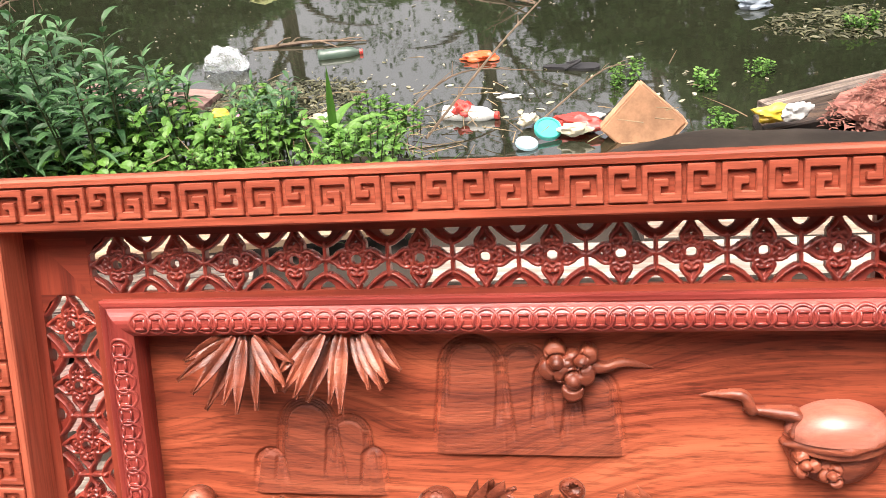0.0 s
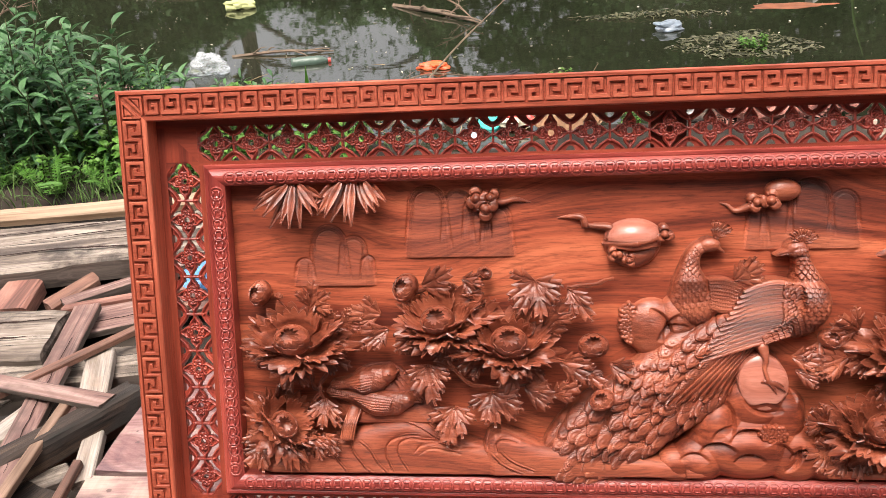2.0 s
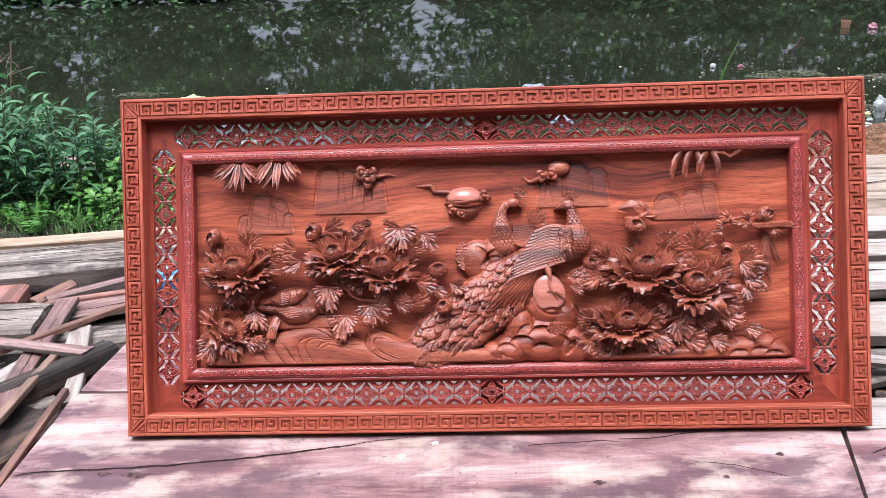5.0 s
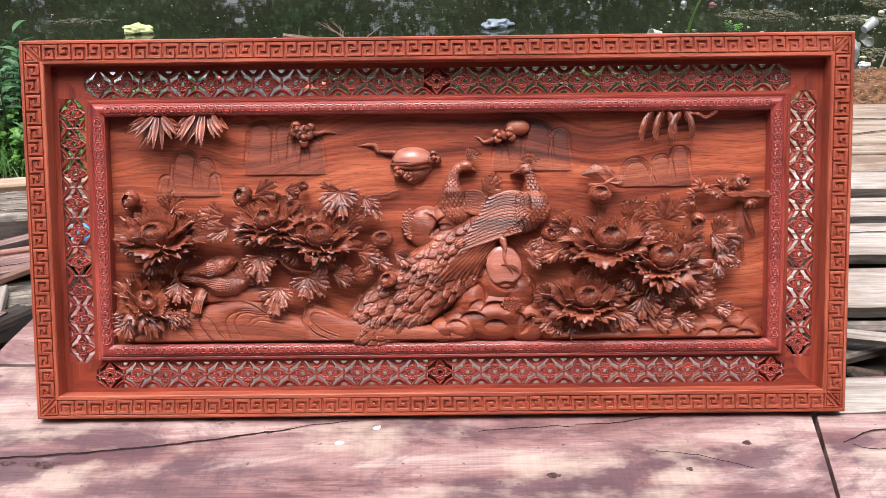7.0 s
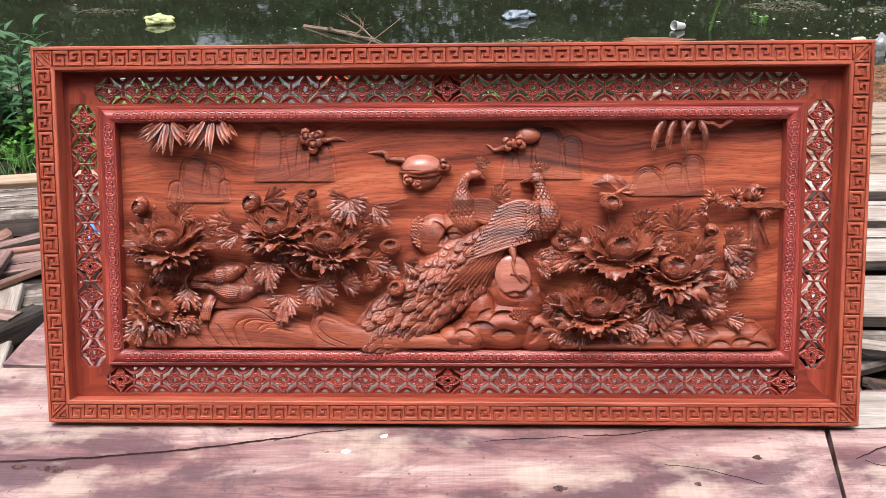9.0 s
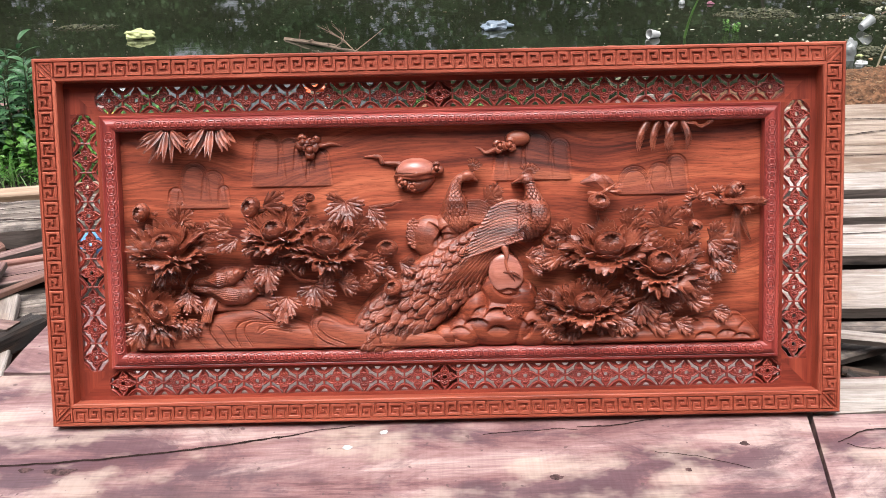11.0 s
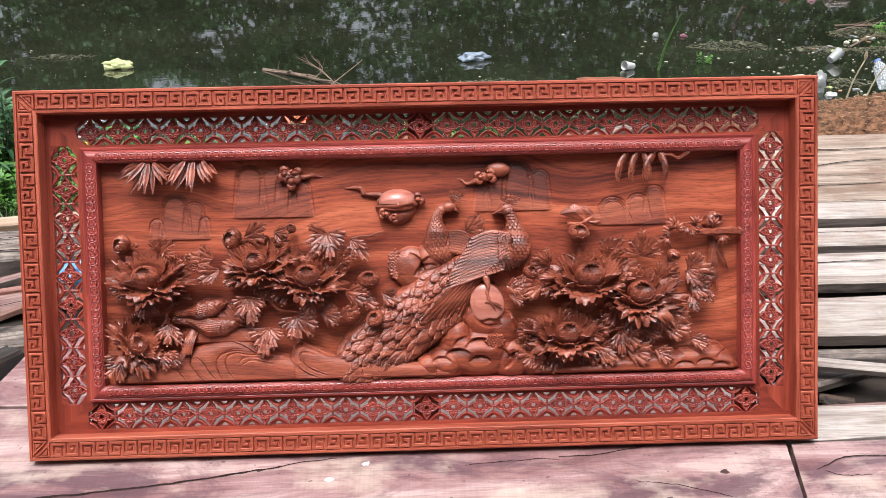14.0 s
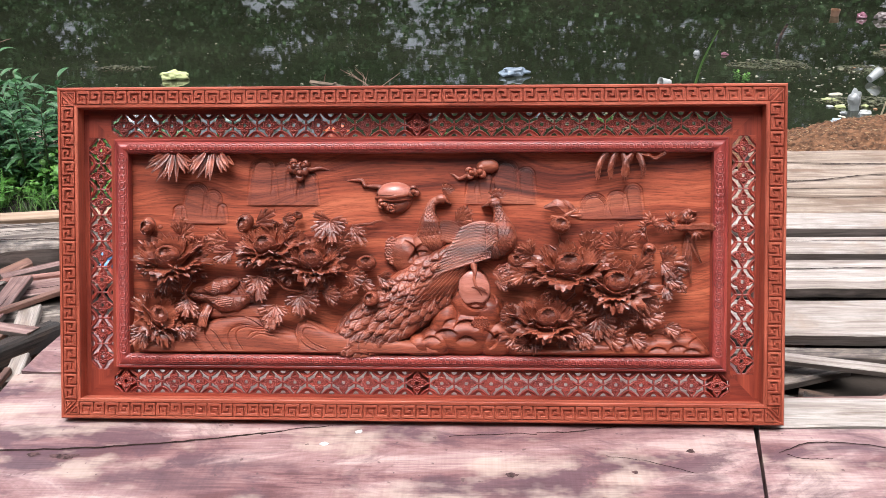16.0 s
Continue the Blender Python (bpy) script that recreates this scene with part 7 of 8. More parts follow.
def cup(x, y, z, h, r0, r1, mat, rx, turn, label):
    bm = bmesh.new()
    n = 18
    ring = lambda rr, zz: [(rr * math.cos(2 * math.pi * k / n), rr * math.sin(2 * math.pi * k / n), zz) for k in range(n)]
    loft(bm, [ring(r0 * 0.9, 0.004), ring(r0, 0), ring(r1, h), ring(r1 * 1.06, h), ring(r1 * 1.06, h - 0.006), ring(r1 * 0.94, h - 0.005), ring(r0 * 0.92, 0.01)])
    ob = finish("plastic_cup", bm, mat, smooth=True)
    ob.data.set_sharp_from_angle(angle=radians(40))
    ob.matrix_world = pose(x, y, z, rx, 0, turn)
    return tagged(ob, label, "cup", "cups in the litter")


def disc(name, x, y, z, r, h, mat, tilt, label, category):
    bm = bmesh.new()
    n = 24
    ring = lambda rr, zz: [(rr * math.cos(2 * math.pi * k / n), rr * math.sin(2 * math.pi * k / n), zz) for k in range(n)]
    loft(bm, [ring(r, 0), ring(r, h * 0.8), ring(r * 0.95, h), ring(r * 0.82, h), ring(r * 0.78, h * 0.8), ring(0.1 * r, h * 0.8)])
    ob = finish(name, bm, mat)
    ob.matrix_world = pose(x, y, z, tilt, 10, 0)
    return tagged(ob, label, category)


WHITE, CREAM, RED = plastic("white_plastic", (0.50, 0.50, 0.48)), plastic("cream_foam", (0.46, 0.43, 0.32)), plastic("red_plastic", (0.55, 0.05, 0.04))
GREYBAG, TEAL, YEL = plastic("grey_blue_bag", (0.17, 0.21, 0.25)), plastic("teal_lid", (0.03, 0.42, 0.36)), plastic("yellow_wrap", (0.72, 0.52, 0.06))
BLACKR, GREENP, CARD = plastic("black_rubber", (0.018, 0.018, 0.020), 0.6), plastic("green_plastic", (0.07, 0.11, 0.085)), plain("damp_cardboard", (0.42, 0.23, 0.13), 0.85, 0.3, 8.0, 0.4)
PINKW, LIME, RUST = plastic("pink_wrap", (0.62, 0.25, 0.36)), plastic("pale_green_cloth", (0.40, 0.43, 0.19), 0.8), plain("rust_red_cloth", (0.17, 0.055, 0.022), 0.8)
CLEAR, m_nt, m_b = shader("clear_plastic", 0.15)
m_b.inputs["Base Color"].default_value = (0.85, 0.9, 0.92, 1)
m_b.inputs["Transmission Weight"].default_value, m_b.inputs["IOR"].default_value = 0.75, 1.2
REDBARK = plain("crumbled_red_bark", (0.30, 0.11, 0.085), 0.9, 0.5, 25.0, 1.0)
ROT = leafy("rotting_leaf", (0.030, 0.034, 0.018), (0.19, 0.185, 0.105))
MOSS = plain("rotting_weed_mat", (0.085, 0.095, 0.050), 0.9, 0.5, 12.0, 1.0)

crumpled("cloth", -2.80, 6.07, W, (0.25, 0.14, 0.085), LIME, "crumpled pale yellow-green cloth floating", "cloth", 1)
crumpled("plastic_bag", 0.51, 6.12, W, (0.25, 0.13, 0.09), GREYBAG, "grey-blue plastic bag floating in the river", "bag", 2, 20)
crumpled("plastic_bag", 0.65, 4.83, W, (0.20, 0.12, 0.07), GREYBAG, "small grey plastic bag in the water", "bag", 3)
crumpled("cloth", 1.55, 5.30, W - 0.019, (0.62, 0.16, 0.03), RUST, "rust-red cloth half sunk in the water", "cloth", 4)
cup(1.90, 5.66, W + 0.025, 0.11, 0.028, 0.040, WHITE, 80, -60, "white foam cup lying in the water")
bottle(-1.92, 4.40, W + 0.01, 0.27, 0.040, GREENP, RED, 10, "green drinks bottle floating with a red cap")
bottle(-1.02, 3.40, W + 0.02, 0.28, 0.042, plastic("milky_plastic", (0.62, 0.64, 0.62)), RED, -12, "crushed clear drinks bottle with red label")
crumpled("food_wrapper", -0.92, 3.38, W + 0.02, (0.09, 0.09, 0.07), RED, "red wrapper round a bottle", "wrapper", 5)
crumpled("food_wrapper", -0.92, 4.20, W, (0.20, 0.09, 0.05), plastic("orange_check_wrap", (0.75, 0.11, 0.03)), "orange-red checked wrapper floating", "wrapper", 6, -10)
disc("tub_cover", -0.51, 3.12, W + 0.03, 0.062, 0.022, TEAL, 25, "teal round plastic lid on the litter", "lid")
disc("tub_cover", -0.60, 3.02, W + 0.01, 0.05, 0.015, plastic("pale_blue_lid", (0.40, 0.62, 0.70)), 8, "pale blue plastic lid at the water's edge", "lid")
crumpled("food_packet", -0.37, 3.17, W + 0.02, (0.20, 0.10, 0.06), RED, "red packet in the litter", "packet", 7, -20)
crumpled("foam_piece", -0.39, 3.08, W + 0.03, (0.13, 0.06, 0.05), CREAM, "cream foam piece in the litter", "foam", 8)
crumpled("foam_piece", -0.60, 3.24, W + 0.02, (0.10, 0.06, 0.05), CREAM, "cream foam piece in the litter", "foam", 9, 40)
crumpled("foam_piece", -0.30, 3.30, W, (0.08, 0.04, 0.03), WHITE, "white foam piece in the litter", "foam", 10)
crumpled("paper_scrap", -0.72, 3.62, W, (0.10, 0.05, 0.012), WHITE, "flat pale paper scrap on the water", "paper", 11)
crumpled("plastic_bag", -1.56, 3.22, W + 0.08, (0.15, 0.06, 0.05), CREAM, "white plastic bag caught in weeds", "bag", 12)
crumpled("food_wrapper", -2.02, 3.08, W + 0.14, (0.15, 0.12, 0.09), YEL, "yellow wrapper caught in weeds", "wrapper", 13)
crumpled("food_wrapper", -2.05, 3.30, W + 0.08, (0.10, 0.07, 0.05), PINKW, "pink wrapper caught in weeds", "wrapper", 14)
crumpled("food_wrapper", -1.90, 2.86, W + 0.20, (0.07, 0.06, 0.05), RED, "small red wrapper among weeds", "wrapper", 15)
crumpled("plastic_bag", -2.46, 4.30, W, (0.24, 0.16, 0.16), CLEAR, "clear plastic bag standing in the water", "bag", 16)

# sandal
bm = bmesh.new()
rings = []
for i in range(13):
    s = i / 12
    w = 0.045 * (0.75 + 0.3 * math.cos((s - 0.75) * 5)) * (1 if 0 < i < 12 else 0.5)
    rings.append([(0.30 * s, -w, 0), (0.30 * s, w, 0), (0.30 * s, w, 0.018), (0.30 * s, -w, 0.018)])
loft(bm, rings)
tube(bm, [(0.12, -0.045, 0.015), (0.20, 0.0, 0.045), (0.12, 0.045, 0.015)], [0.007], 6, 12, up=(0, 0, 1))
ob = finish("rubber_sandal", bm, BLACKR)
ob.matrix_world = pose(-0.56, 4.0, W - 0.004, 0, 0, -8)
tagged(ob, "black rubber sandal floating on the water", "sandal")

# cardboard box tipped on a corner
root = new("cardboard_box")
bm = bmesh.new()
box(bm, (-0.13, -0.05, -0.13), (0.13, 0.05, 0.13))
bmesh.ops.bevel(bm, geom=bm.edges[:], offset=0.008, segments=2, affect="EDGES")
part("box_body", bm, CARD, root)
bm = bmesh.new()
box(bm, (0.131, -0.046, -0.12), (0.139, 0.046, 0.126))
part("box_flap", bm, plain("pale_cardboard_edge", (0.50, 0.31, 0.19), 0.85, 0.2, 14.0), root, "paler side flap")
bm = bmesh.new()
tube(bm, [(-0.02, -0.054, -0.12), (0.04, -0.058, -0.075), (0.10, -0.056, -0.06), (0.115, -0.053, -0.02)], [0.006, 0.012, 0.010, 0.005], 6, 14, 0.6)
part("torn_lip", bm, CARD, root, "torn folded lip")
root.matrix_world = pose(-0.10, 3.08, W + 0.06, -14, 42, -8)
tagged(root, "brown damp cardboard box tipped on its corner", "box")

# boards and crumbled bark on the bank behind the panel
plank("old_board", (-3.25, 4.05, W + 0.03), (-2.35, 3.76, W + 0.03), 0.22, 0.04, PINK, "pinkish wet board lying in the water behind weeds", "board", "", 0.02, 303)
plank("old_board", (0.42, 3.18, W + 0.08), (1.50, 3.62, W + 0.11), 0.10, 0.03, GREY, "weathered board lying at the water's edge", "board", "", 0.03, 301, rugged=0.004)
plank("old_board", (0.38, 3.05, W + 0.05), (1.3, 3.34, W + 0.07), 0.17, 0.05, BARK, "dark wet board lying at the water's edge", "board", "", 0.02, 302)
crumpled("crumbled_bark", 0.98, 3.06, W + 0.06, (0.62, 0.36, 0.13), REDBARK, "heap of crumbled reddish bark", "bark", 21, 25)
bm = bmesh.new()
rnd = random.Random(41)
for k in range(1800):
    a, q = rnd.uniform(0, 6.283), math.sqrt(rnd.random())
    u, v = 0.40 * q * math.cos(a), 0.24 * q * math.sin(a)
    g, l = rnd.uniform(0, 6.283), rnd.uniform(0.012, 0.04)
    blade(bm, (u, v, 0.15 * (1 - q * q) + rnd.uniform(-0.01, 0.015)), (math.cos(g), math.sin(g), rnd.uniform(-0.3, 0.4)), l, l * rnd.uniform(0.2, 0.5), 0.2, rnd, 2)
ob = finish("bark_flakes", bm, leafy("bark_flake", (0.14, 0.050, 0.038), (0.44, 0.20, 0.16), 0.85))
ob.matrix_world = pose(0.98, 3.06, W + 0.07, 0, 0, 25)
tagged(ob, "loose reddish bark flakes covering the heap", "bark", kind="stuff")
crumpled("food_packet", 0.42, 2.98, W + 0.10, (0.14, 0.08, 0.06), YEL, "white and yellow packet by the boards", "packet", 22)
crumpled("food_packet", 0.50, 2.94, W + 0.12, (0.13, 0.07, 0.06), WHITE, "white packet by the boards", "packet", 23, 30)


def mat_of_weed(name, x, y, sx, sy, seed, mat, label):
    """A floating raft of rotting weed: many crossed leaves and stems."""
    rnd = random.Random(seed + 900)
    bm = bmesh.new()
    for _ in range(int(1300 * min(1.0, sx * sy / 0.2)) + 120):
        a, r = rnd.uniform(0, 6.283), math.sqrt(rnd.random())
        s = 1 + 0.5 * noise.noise((math.cos(a) * 1.4 + seed, math.sin(a) * 1.4, 0))
        px, py = r * s * sx * math.cos(a), r * s * sy * math.sin(a)
        g, l = rnd.uniform(0, 6.283), rnd.uniform(0.015, 0.065)
        blade(bm, (px, py, 0.002 + 0.05 * rnd.random() * (1 - r)), (math.cos(g), math.sin(g), rnd.uniform(-0.05, 0.25)), l, l * rnd.uniform(0.12, 0.4), 0.3, rnd, 3)
    ob = finish(name, bm, mat)
    ob.matrix_world = pose(x, y, W + 0.004)
    return tagged(ob, label, "weed mat", "floating weed mats")


for k, (x, y, sx, sy) in enumerate(((3.10, 6.50, 0.42, 0.20), (3.85, 6.28, 0.24, 0.13), (1.06, 4.42, 0.36, 0.30), (-1.95, 3.75, 0.55, 0.28), (4.70, 7.0, 0.42, 0.26), (-3.50, 6.58, 0.27, 0.06), (3.35, 5.0, 0.35, 0.16), (0.6, 5.2, 0.5, 0.08), (4.45, 6.2, 0.36, 0.14))):
    mat_of_weed("weed_mat", x, y, sx, sy, k, ROT, "raft of rotting green-brown weed and leaves")
for k, (x, y, s) in enumerate(((2.60, 5.82, 0.36), (0.22, 3.62, 0.40), (0.5, 3.75, 0.32), (1.10, 4.30, 0.45), (-0.15, 3.72, 0.42), (0.25, 3.12, 0.38), (-2.7, 3.9, 0.6), (4.75, 6.9, 0.6))):
    c = copy_thing(weeds[k % 2], pose(x, y, W - 0.01, 0, 0, 50 * k))
    c.scale = (s, s, s)
FROST = plastic("frosted_plastic", (0.26, 0.27, 0.26), 0.3)
cup(3.70, 5.72, W + 0.03, 0.13, 0.034, 0.046, FROST, 62, 118, "frosted grey plastic cup half sunk in the water")
bottle(3.58, 4.50, W + 0.09, 0.24, 0.050, CLEAR, plastic("blue_cap", (0.1, 0.2, 0.5)), 100, "large clear plastic bottle leaning on the bank", -50)
crumpled("plastic_bag", 3.18, 4.75, W, (0.106, 0.073, 0.158), FROST, "cloudy clear plastic bag standing by the bank", "bag", 31, 20, 0.45)
crumpled("foam_piece", 3.20, 4.58, W, (0.099, 0.059, 0.046), WHITE, "white foam piece by the bank", "foam", 32, 25)
crumpled("leaf_scrap", 3.23, 5.25, W, (0.106, 0.059, 0.02), CREAM, "pale yellow leaf floating by the bank", "leaf", 33, 10)
crumpled("leaf_scrap", 3.12, 5.08, W, (0.125, 0.066, 0.017), LIME, "yellow-green leaf floating by the bank", "leaf", 34, -20)
crumpled("plastic_scrap", 2.89, 4.30, W + 0.01, (0.092, 0.059, 0.046), plastic("pale_blue_plastic", (0.34, 0.46, 0.56)), "pale blue plastic scrap at the soil's edge", "plastic", 35)
crumpled("foam_ball", 2.465, 7.08, W, (0.055, 0.050, 0.045), FROST, "round white foam ball floating", "foam", 36)
crumpled("cloth", 2.75, 7.05, W, (0.07, 0.05, 0.03), plastic("dull_pink_cloth", (0.20, 0.07, 0.10)), "small dull pink cloth in the water", "cloth", 37)
cup(4.83, 9.60, W, 0.085, 0.050, 0.060, plastic("orange_cup", (0.22, 0.12, 0.07)), 8, 0, "dull orange plastic tub floating upright")
crumpled("plastic_bag", 5.36, 9.25, W, (0.304, 0.145, 0.106), plastic("dirty_grey_bag", (0.16, 0.13, 0.12)), "dirty grey bag floating near the far side", "bag", 38)
crumpled("cloth", 5.10, 9.40, W, (0.106, 0.092, 0.079), plastic("dull_pink_cloth", (0.20, 0.07, 0.10)), "dull pink cloth beside a floating bag", "cloth", 39)
crumpled("plastic_bag", 6.45, 11.1, W, (0.726, 0.33, 0.198), FROST, "large pale sheet of plastic in the water", "bag", 30)
bm = bmesh.new()
tube(bm, [(3.40, 7.46, W - 0.10), (3.44, 7.46, W + 0.10), (3.50, 7.46, W + 0.25)], [0.017, 0.017, 0.015], 8, 8, up=(0, 1, 0))
tagged(finish("wooden_stake", bm, BARK), "dark wet wooden stake standing out of the water", "stake")
for x, y, h, lean in ((3.30, 4.52, 0.30, 0.10), (3.38, 4.40, 0.34, 0.16)):
    bm = bmesh.new()
    tube(bm, [(x, y, W), (x + 0.3 * lean, y, W + 0.5 * h), (x + lean, y + 0.02, W + h)], [0.008, 0.007, 0.005], 6, 8, up=(0, 1, 0))
    blob(bm, (x + lean, y + 0.02, W + h + 0.03), (0.014, 0.014, 0.035), 3, 0.1, 8, 6)
    tagged(finish("dry_stalk", bm, plain("pale_stalk", (0.32, 0.27, 0.17), 0.8)), "pale dry stalk with a bud standing in litter", "stalk", "stalks in the litter")
for k, (p, q) in enumerate((((4.18, 6.36), (4.75, 6.75)), ((4.52, 7.45), (4.95, 6.95)), ((4.40, 7.15), (5.0, 7.25)))):
    dry_branch([(*p, W + 0.01), ((p[0] + q[0]) / 2, (p[1] + q[1]) / 2, W + 0.06), (*q, W + 0.03)], 0.010, 20 + k, "dry bent twig lying on a weed raft")
rnd = random.Random(12)
for k in range(56):
    x, y = (rnd.gauss(3.85, 0.14), rnd.gauss(6.28, 0.07)) if k < 22 else (rnd.uniform(2.95, 3.75), rnd.uniform(4.30, 4.95)) if k < 44 else (rnd.gauss(4.6, 0.25), rnd.gauss(6.6, 0.3))
    m = rnd.choice((FROST, CREAM, MOSS, LIME, CARD, MOSS, FROST, GREYBAG, CREAM))
    s = rnd.uniform(0.03, 0.085)
    crumpled("litter_piece", x, y, W, (s, s * rnd.uniform(0.4, 0.8), s * rnd.uniform(0.15, 0.4)), m, "crumpled scrap of litter floating near the bank", "litter", 40 + k, rnd.uniform(0, 360))
bm = bmesh.new()
rnd = random.Random(14)
for k in range(2700):
    if k < 260:
        x, y = rnd.gauss(3.7, 0.6), rnd.gauss(5.7, 0.7)
    elif k < 420:
        x, y = rnd.gauss(-1.1, 0.9), rnd.gauss(3.6, 0.4)
    else:
        x, y = rnd.uniform(-6, 6), rnd.uniform(3.6, 13)
    if y < 3.25:
        continue
    g, l = rnd.uniform(0, 6.283), rnd.uniform(0.012, 0.05) if k < 520 else rnd.uniform(0.008, 0.022)
    blade(bm, (x, y, W + 0.003), (math.cos(g), math.sin(g), 0.08), l, l * rnd.uniform(0.3, 0.6), 0.1, rnd, 3)
tagged(finish("floating_leaves", bm, leafy("yellowed_leaf", (0.14, 0.13, 0.06), (0.60, 0.58, 0.46))), "small yellowed leaves floating on the river", "leaves", kind="stuff")

# dry stalks and straw among the weeds
bm = bmesh.new()
rnd = random.Random(33)
for k in range(120):
    x, y = rnd.gauss(-1.3, 0.7), rnd.gauss(3.15, 0.30)
    g, l, up = rnd.uniform(0, 6.283), rnd.uniform(0.05, 0.22), rnd.uniform(0.0, 0.35)
    z = max(W + 0.01, land(x, y) + 0.03) + rnd.uniform(0, 0.10)
    a = Vector((x, y, z))
    tube(bm, [a, a + Vector((math.cos(g) * l * 0.5, math.sin(g) * l * 0.5, up * l * 0.6)), a + Vector((math.cos(g) * l, math.sin(g) * l, up * l))], [0.0028, 0.0022, 0.0012], 4, 4, up=(0, 0, 1))
tagged(finish("dry_stalks", bm, plain("straw_stalk", (0.22, 0.16, 0.09), 0.8, 0.5, 6.0)), "thin dry stalks and straw lying among the weeds", "straw", kind="stuff")

# sandy heap at the end of the planks
bm = grid_sheet(np.linspace(-1.4, 1.4, 190), np.linspace(-0.75, 0.75, 100), lambda x, y: 0.17 * max(0.0, 1 - (x / 1.35) ** 2 - (y / 0.72) ** 2) ** 0.7 * (1 + 0.35 * noise.noise((x * 3, y * 3, 1))) + 0.02 * noise.noise((x * 14, y * 14, 2)) + 0.022 * noise.noise((x * 34, y * 34, 2)))
ob = finish("sandy_mound", bm, SAND, smooth=True)
ob.matrix_world = pose(3.20, 3.42, -0.20, 0, 0, 18)
tagged(ob, "heap of brown sandy soil with wood chips", "soil")

bm = bmesh.new()
rnd = random.Random(17)
for k in range(4500):
    u, v = rnd.uniform(-1.2, 1.2), rnd.uniform(-0.65, 0.65)
    h = 0.17 * max(0.0, 1 - (u / 1.35) ** 2 - (v / 0.72) ** 2) ** 0.7 * (1 + 0.35 * noise.noise((u * 3, v * 3, 1))) + 0.02 * noise.noise((u * 14, v * 14, 2)) + 0.022 * noise.noise((u * 34, v * 34, 2)) + 0.004
    g, l = rnd.uniform(0, 6.283), rnd.uniform(0.008, 0.034)
    blade(bm, (u, v, h), (math.cos(g), math.sin(g), 0.3), l, l * 0.35, 0.4, rnd, 2)
ob = finish("wood_chips", bm, leafy("wood_chip", (0.07, 0.035, 0.018), (0.40, 0.25, 0.13)))
ob.matrix_world = pose(3.20, 3.42, -0.20, 0, 0, 18)
tagged(ob, "pale wood chips scattered over the soil", "chips", kind="stuff")

crumpled("plastic_scrap", -1.37, 1.20, -0.02, (0.16, 0.10, 0.08), plastic("blue_plastic", (0.10, 0.26, 0.52)), "blue plastic scrap lying on the offcuts", "plastic", 91, 25)

# chips on the slab
for k, (x, y, s) in enumerate(((-0.263, -0.089, 0.016), (-0.169, -0.028, 0.014))):
    crumpled("paper_chip", x, y, 0.0005, (s * 1.5, s, 0.003), WHITE, "small white chip on the slab", "chip", 70 + k, 30 * k, 0.45)

# ---- trees on the far bank ----
CROWN = leafy("tree_leaf_green", (0.030, 0.070, 0.028), (0.105, 0.190, 0.075), 0.7, 0.6)
TRUNK = timber("tree_bark", (0.05, 0.04, 0.03), (0.11, 0.09, 0.07), (0.20, 0.17, 0.13), "z", 2.0, 0.9, 0.0, relief=1.0)


def tree(seed, tall, spread, leaves, base):
    """Trunk, forking limbs and a crown of many leaves in clumps along the limbs."""
    rnd = random.Random(seed)
    root = new("tree")
    tr, cr = bmesh.new(), bmesh.new()
    top = Vector((rnd.uniform(-0.8, 0.8), rnd.uniform(-0.8, 0.8), tall))
    spine = [(0, 0, -0.3), (0.1 * tall * rnd.uniform(-1, 1) * 0.5, 0.2, tall * 0.45), top]
    tube(tr, spine, [0.028 * tall, 0.018 * tall, 0.004 * tall], 8, 16, up=(1, 0, 0))
    line = spline(spine, 30)
    tips = []
    for k in range(16):
        p = line[int(30 * (base + (0.95 - base) * k / 16))]
        a = k * 2.4 + rnd.uniform(-0.4, 0.4)
        l = spread * rnd.uniform(0.6, 1.0) * (1.1 - 0.55 * k / 16)
        e = p + Vector((math.cos(a) * l, math.sin(a) * l, l * rnd.uniform(0.1, 0.7)))
        mid = p.lerp(e, 0.5) + Vector((0, 0, 0.12 * l))
        tube(tr, [p, mid, e], [0.010 * tall, 0.006 * tall, 0.001 * tall], 5, 8, up=(0, 0, 1))
        for q in np.linspace(0.35, 1.0, 6):
            tips.append((p.lerp(mid, 2 * q) if q < 0.5 else mid.lerp(e, 2 * q - 1)))
    for _ in range(leaves):
        c = rnd.choice(tips)
        r = 0.085 * tall
        o = c + Vector((rnd.gauss(0, r * 0.5), rnd.gauss(0, r * 0.5), rnd.gauss(-0.1 * r, r * 0.4)))
        g = rnd.uniform(0, 6.283)
        s = rnd.uniform(0.10, 0.22)
        d, n = Vector((math.cos(g), math.sin(g), rnd.uniform(-0.8, 0.3))).normalized(), Vector((-math.sin(g), math.cos(g), rnd.uniform(-0.5, 0.5)))
        vs = [cr.verts.new(v) for v in (o, o + d * s * 0.5 + n * s * 0.25, o + d * s, o + d * s * 0.5 - n * s * 0.25)]
        cr.faces.new(vs)
    part("trunk", tr, TRUNK, root, smooth=True)
    part("crown", cr, CROWN, root)
    return tagged(root, "tall leafy tree on the far bank of the river", "tree", "trees on the far bank")


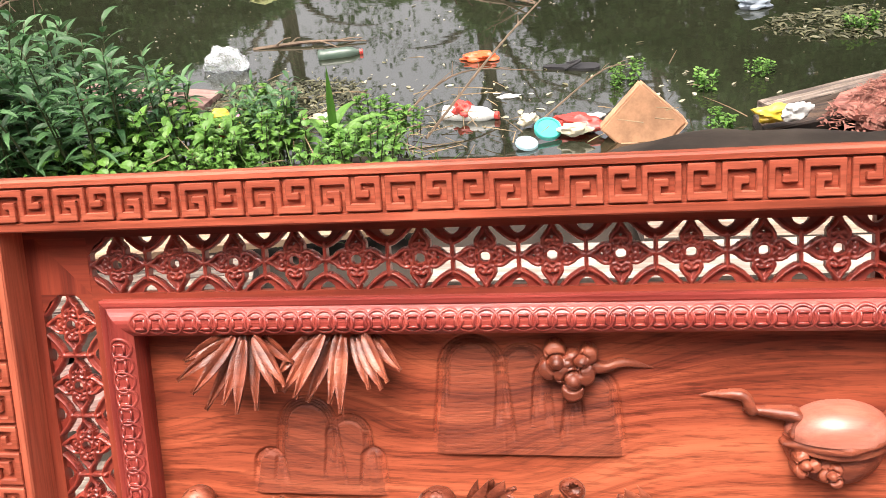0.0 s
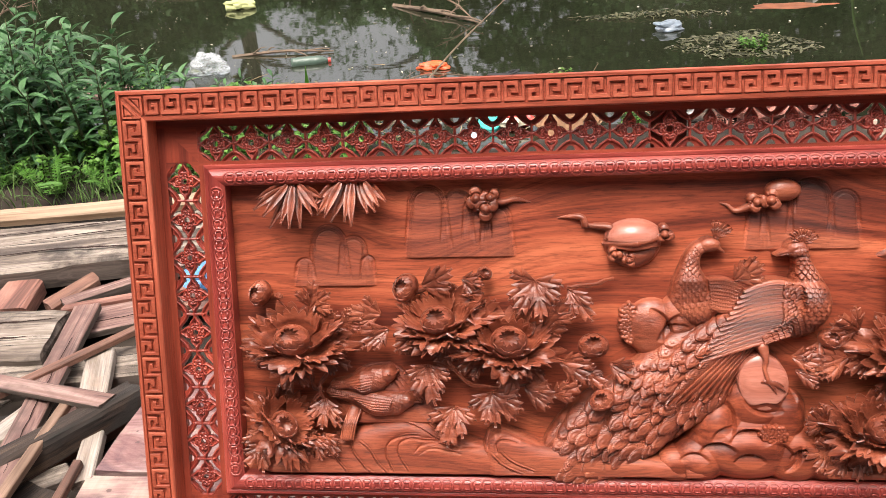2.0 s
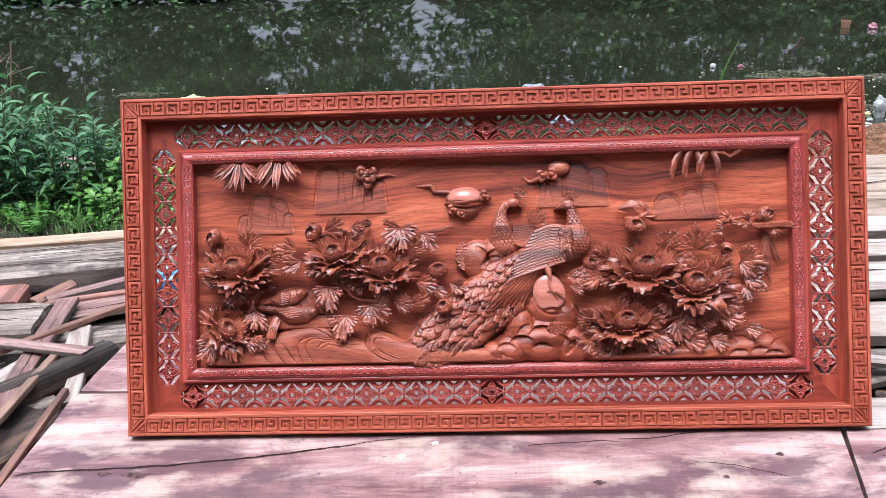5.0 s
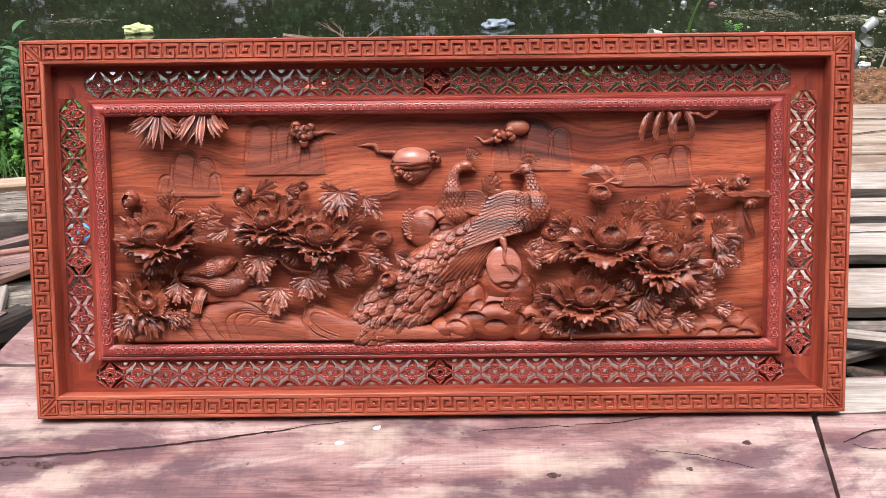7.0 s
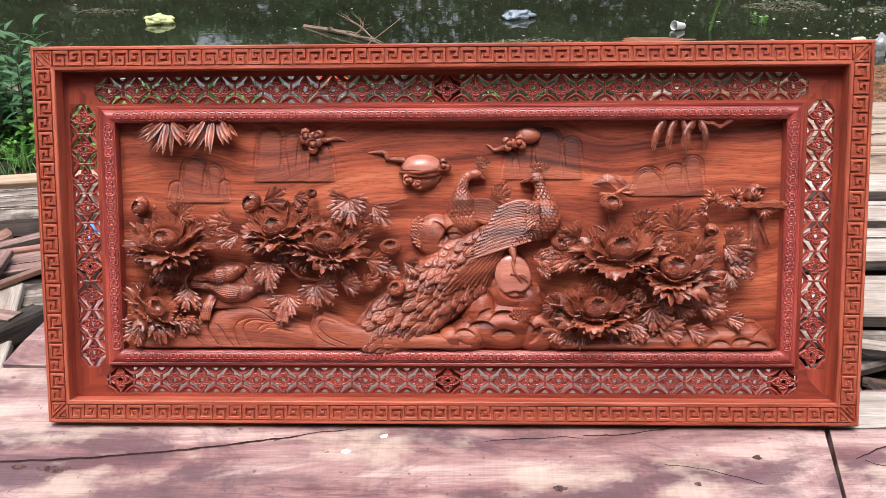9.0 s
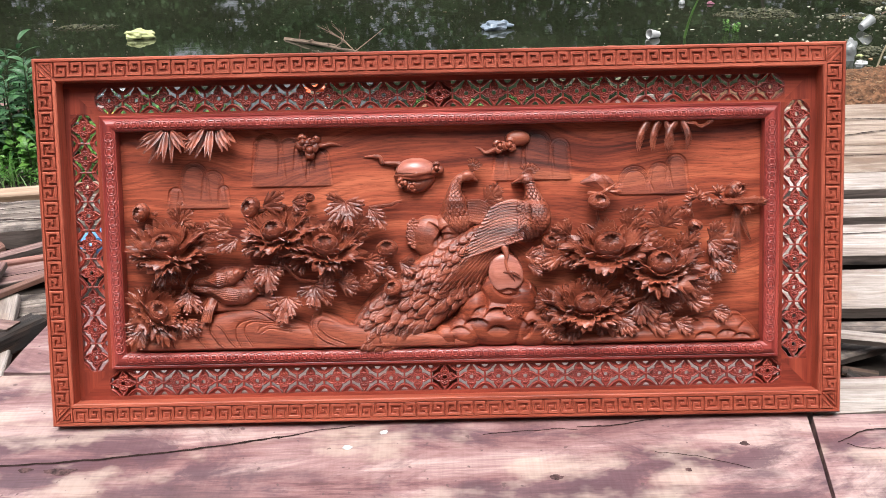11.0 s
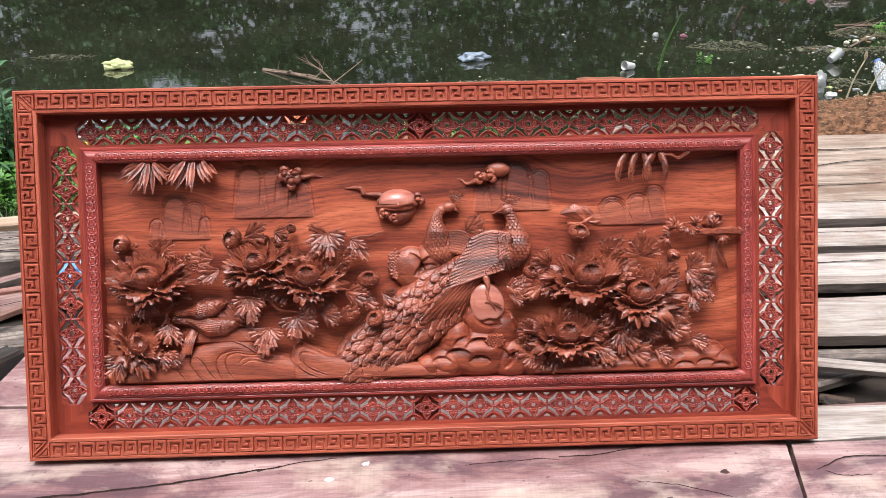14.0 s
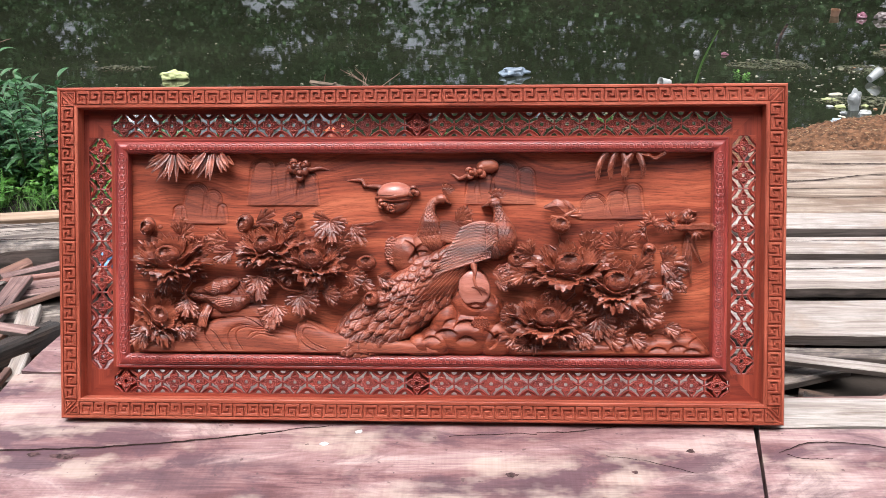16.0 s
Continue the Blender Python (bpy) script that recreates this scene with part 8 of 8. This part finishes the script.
models = [tree(1, 8.0, 3.4, 4600, 0.10), tree(2, 6.6, 3.0, 4600, 0.06), tree(3, 9.5, 3.2, 3800, 0.15)]
airy = tree(4, 9.0, 3.6, 3000, 0.25)
for ob, x, y in zip((*models, airy), (-15.5, 4.5, 10.5, -7.2), (20.5, 20.0, 19.0, 18.8)):
    ob.matrix_world = pose(x, y, 1.1)
copy_thing(airy, pose(-2.6, 19.6, 1.1, 0, 0, 140))
rnd = random.Random(5)
for k, x in enumerate((-28, -23, -19, 1.5, 7.5, 14.5, 19, 24, 29)):
    c = copy_thing(models[k % 3], pose(x + rnd.uniform(-1, 1), 21.5 + rnd.uniform(-1.2, 1.2), 1.7, 0, 0, rnd.uniform(0, 360)))
    s = rnd.uniform(0.85, 1.1)
    c.scale = (s, s, s)

# dense undergrowth along the far bank, lowest where the sky shows
bm = bmesh.new()
rnd = random.Random(21)
for _ in range(150000):
    x, h_ = rnd.uniform(-17, 15), rnd.random() ** 0.75
    gap = (0.38 * math.exp(-(((x + 0.5) / 4.0) ** 2)) + 0.72 * math.exp(-(((x + 4.4) / 1.0) ** 2)) + 0.62 * math.exp(-(((x + 9.0) / 0.6) ** 2)) + 0.45 * math.exp(-(((x + 1.0) / 1.0) ** 2))) * (0.75 + 0.9 * noise.noise((x * 2.1, h_ * 9.0, 6)))
    top = 5.4 + 1.6 * min(1.0, max(0.0, (x - 1.0) / 2.0)) - 2.9 * math.exp(-(((x + 5.5) / 4.2) ** 2)) + 0.9 * noise.noise((x * 0.5, 0, 7)) + 0.6 * noise.noise((x * 1.7, 0, 2))
    h = -0.3 + (top + 0.3) * h_
    if rnd.random() < gap + 0.55 * max(0.0, noise.noise((x * 1.1, h * 1.3, 4)) - 0.10 + 0.3 * (x < 0)) * (h > 0.2):
        continue
    g, s = rnd.uniform(0, 6.283), rnd.choice((rnd.uniform(0.08, 0.2), rnd.uniform(0.22, 0.45)))
    y = 15.7 + 1.6 * rnd.random() + 0.5 * noise.noise((x, h, 1)) + 0.25 * h + 0.8 * (s > 0.21)
    d, n = Vector((math.cos(g), math.sin(g), rnd.uniform(-0.8, 0.4))).normalized(), Vector((-math.sin(g), math.cos(g), rnd.uniform(-0.5, 0.5)))
    o = Vector((x, y, h))
    bm.faces.new([bm.verts.new(v) for v in (o, o + d * s * 0.5 + n * s * 0.28, o + d * s, o + d * s * 0.5 - n * s * 0.28)])
tagged(finish("undergrowth", bm, CROWN), "dense dark undergrowth along the far river bank", "undergrowth", kind="stuff")
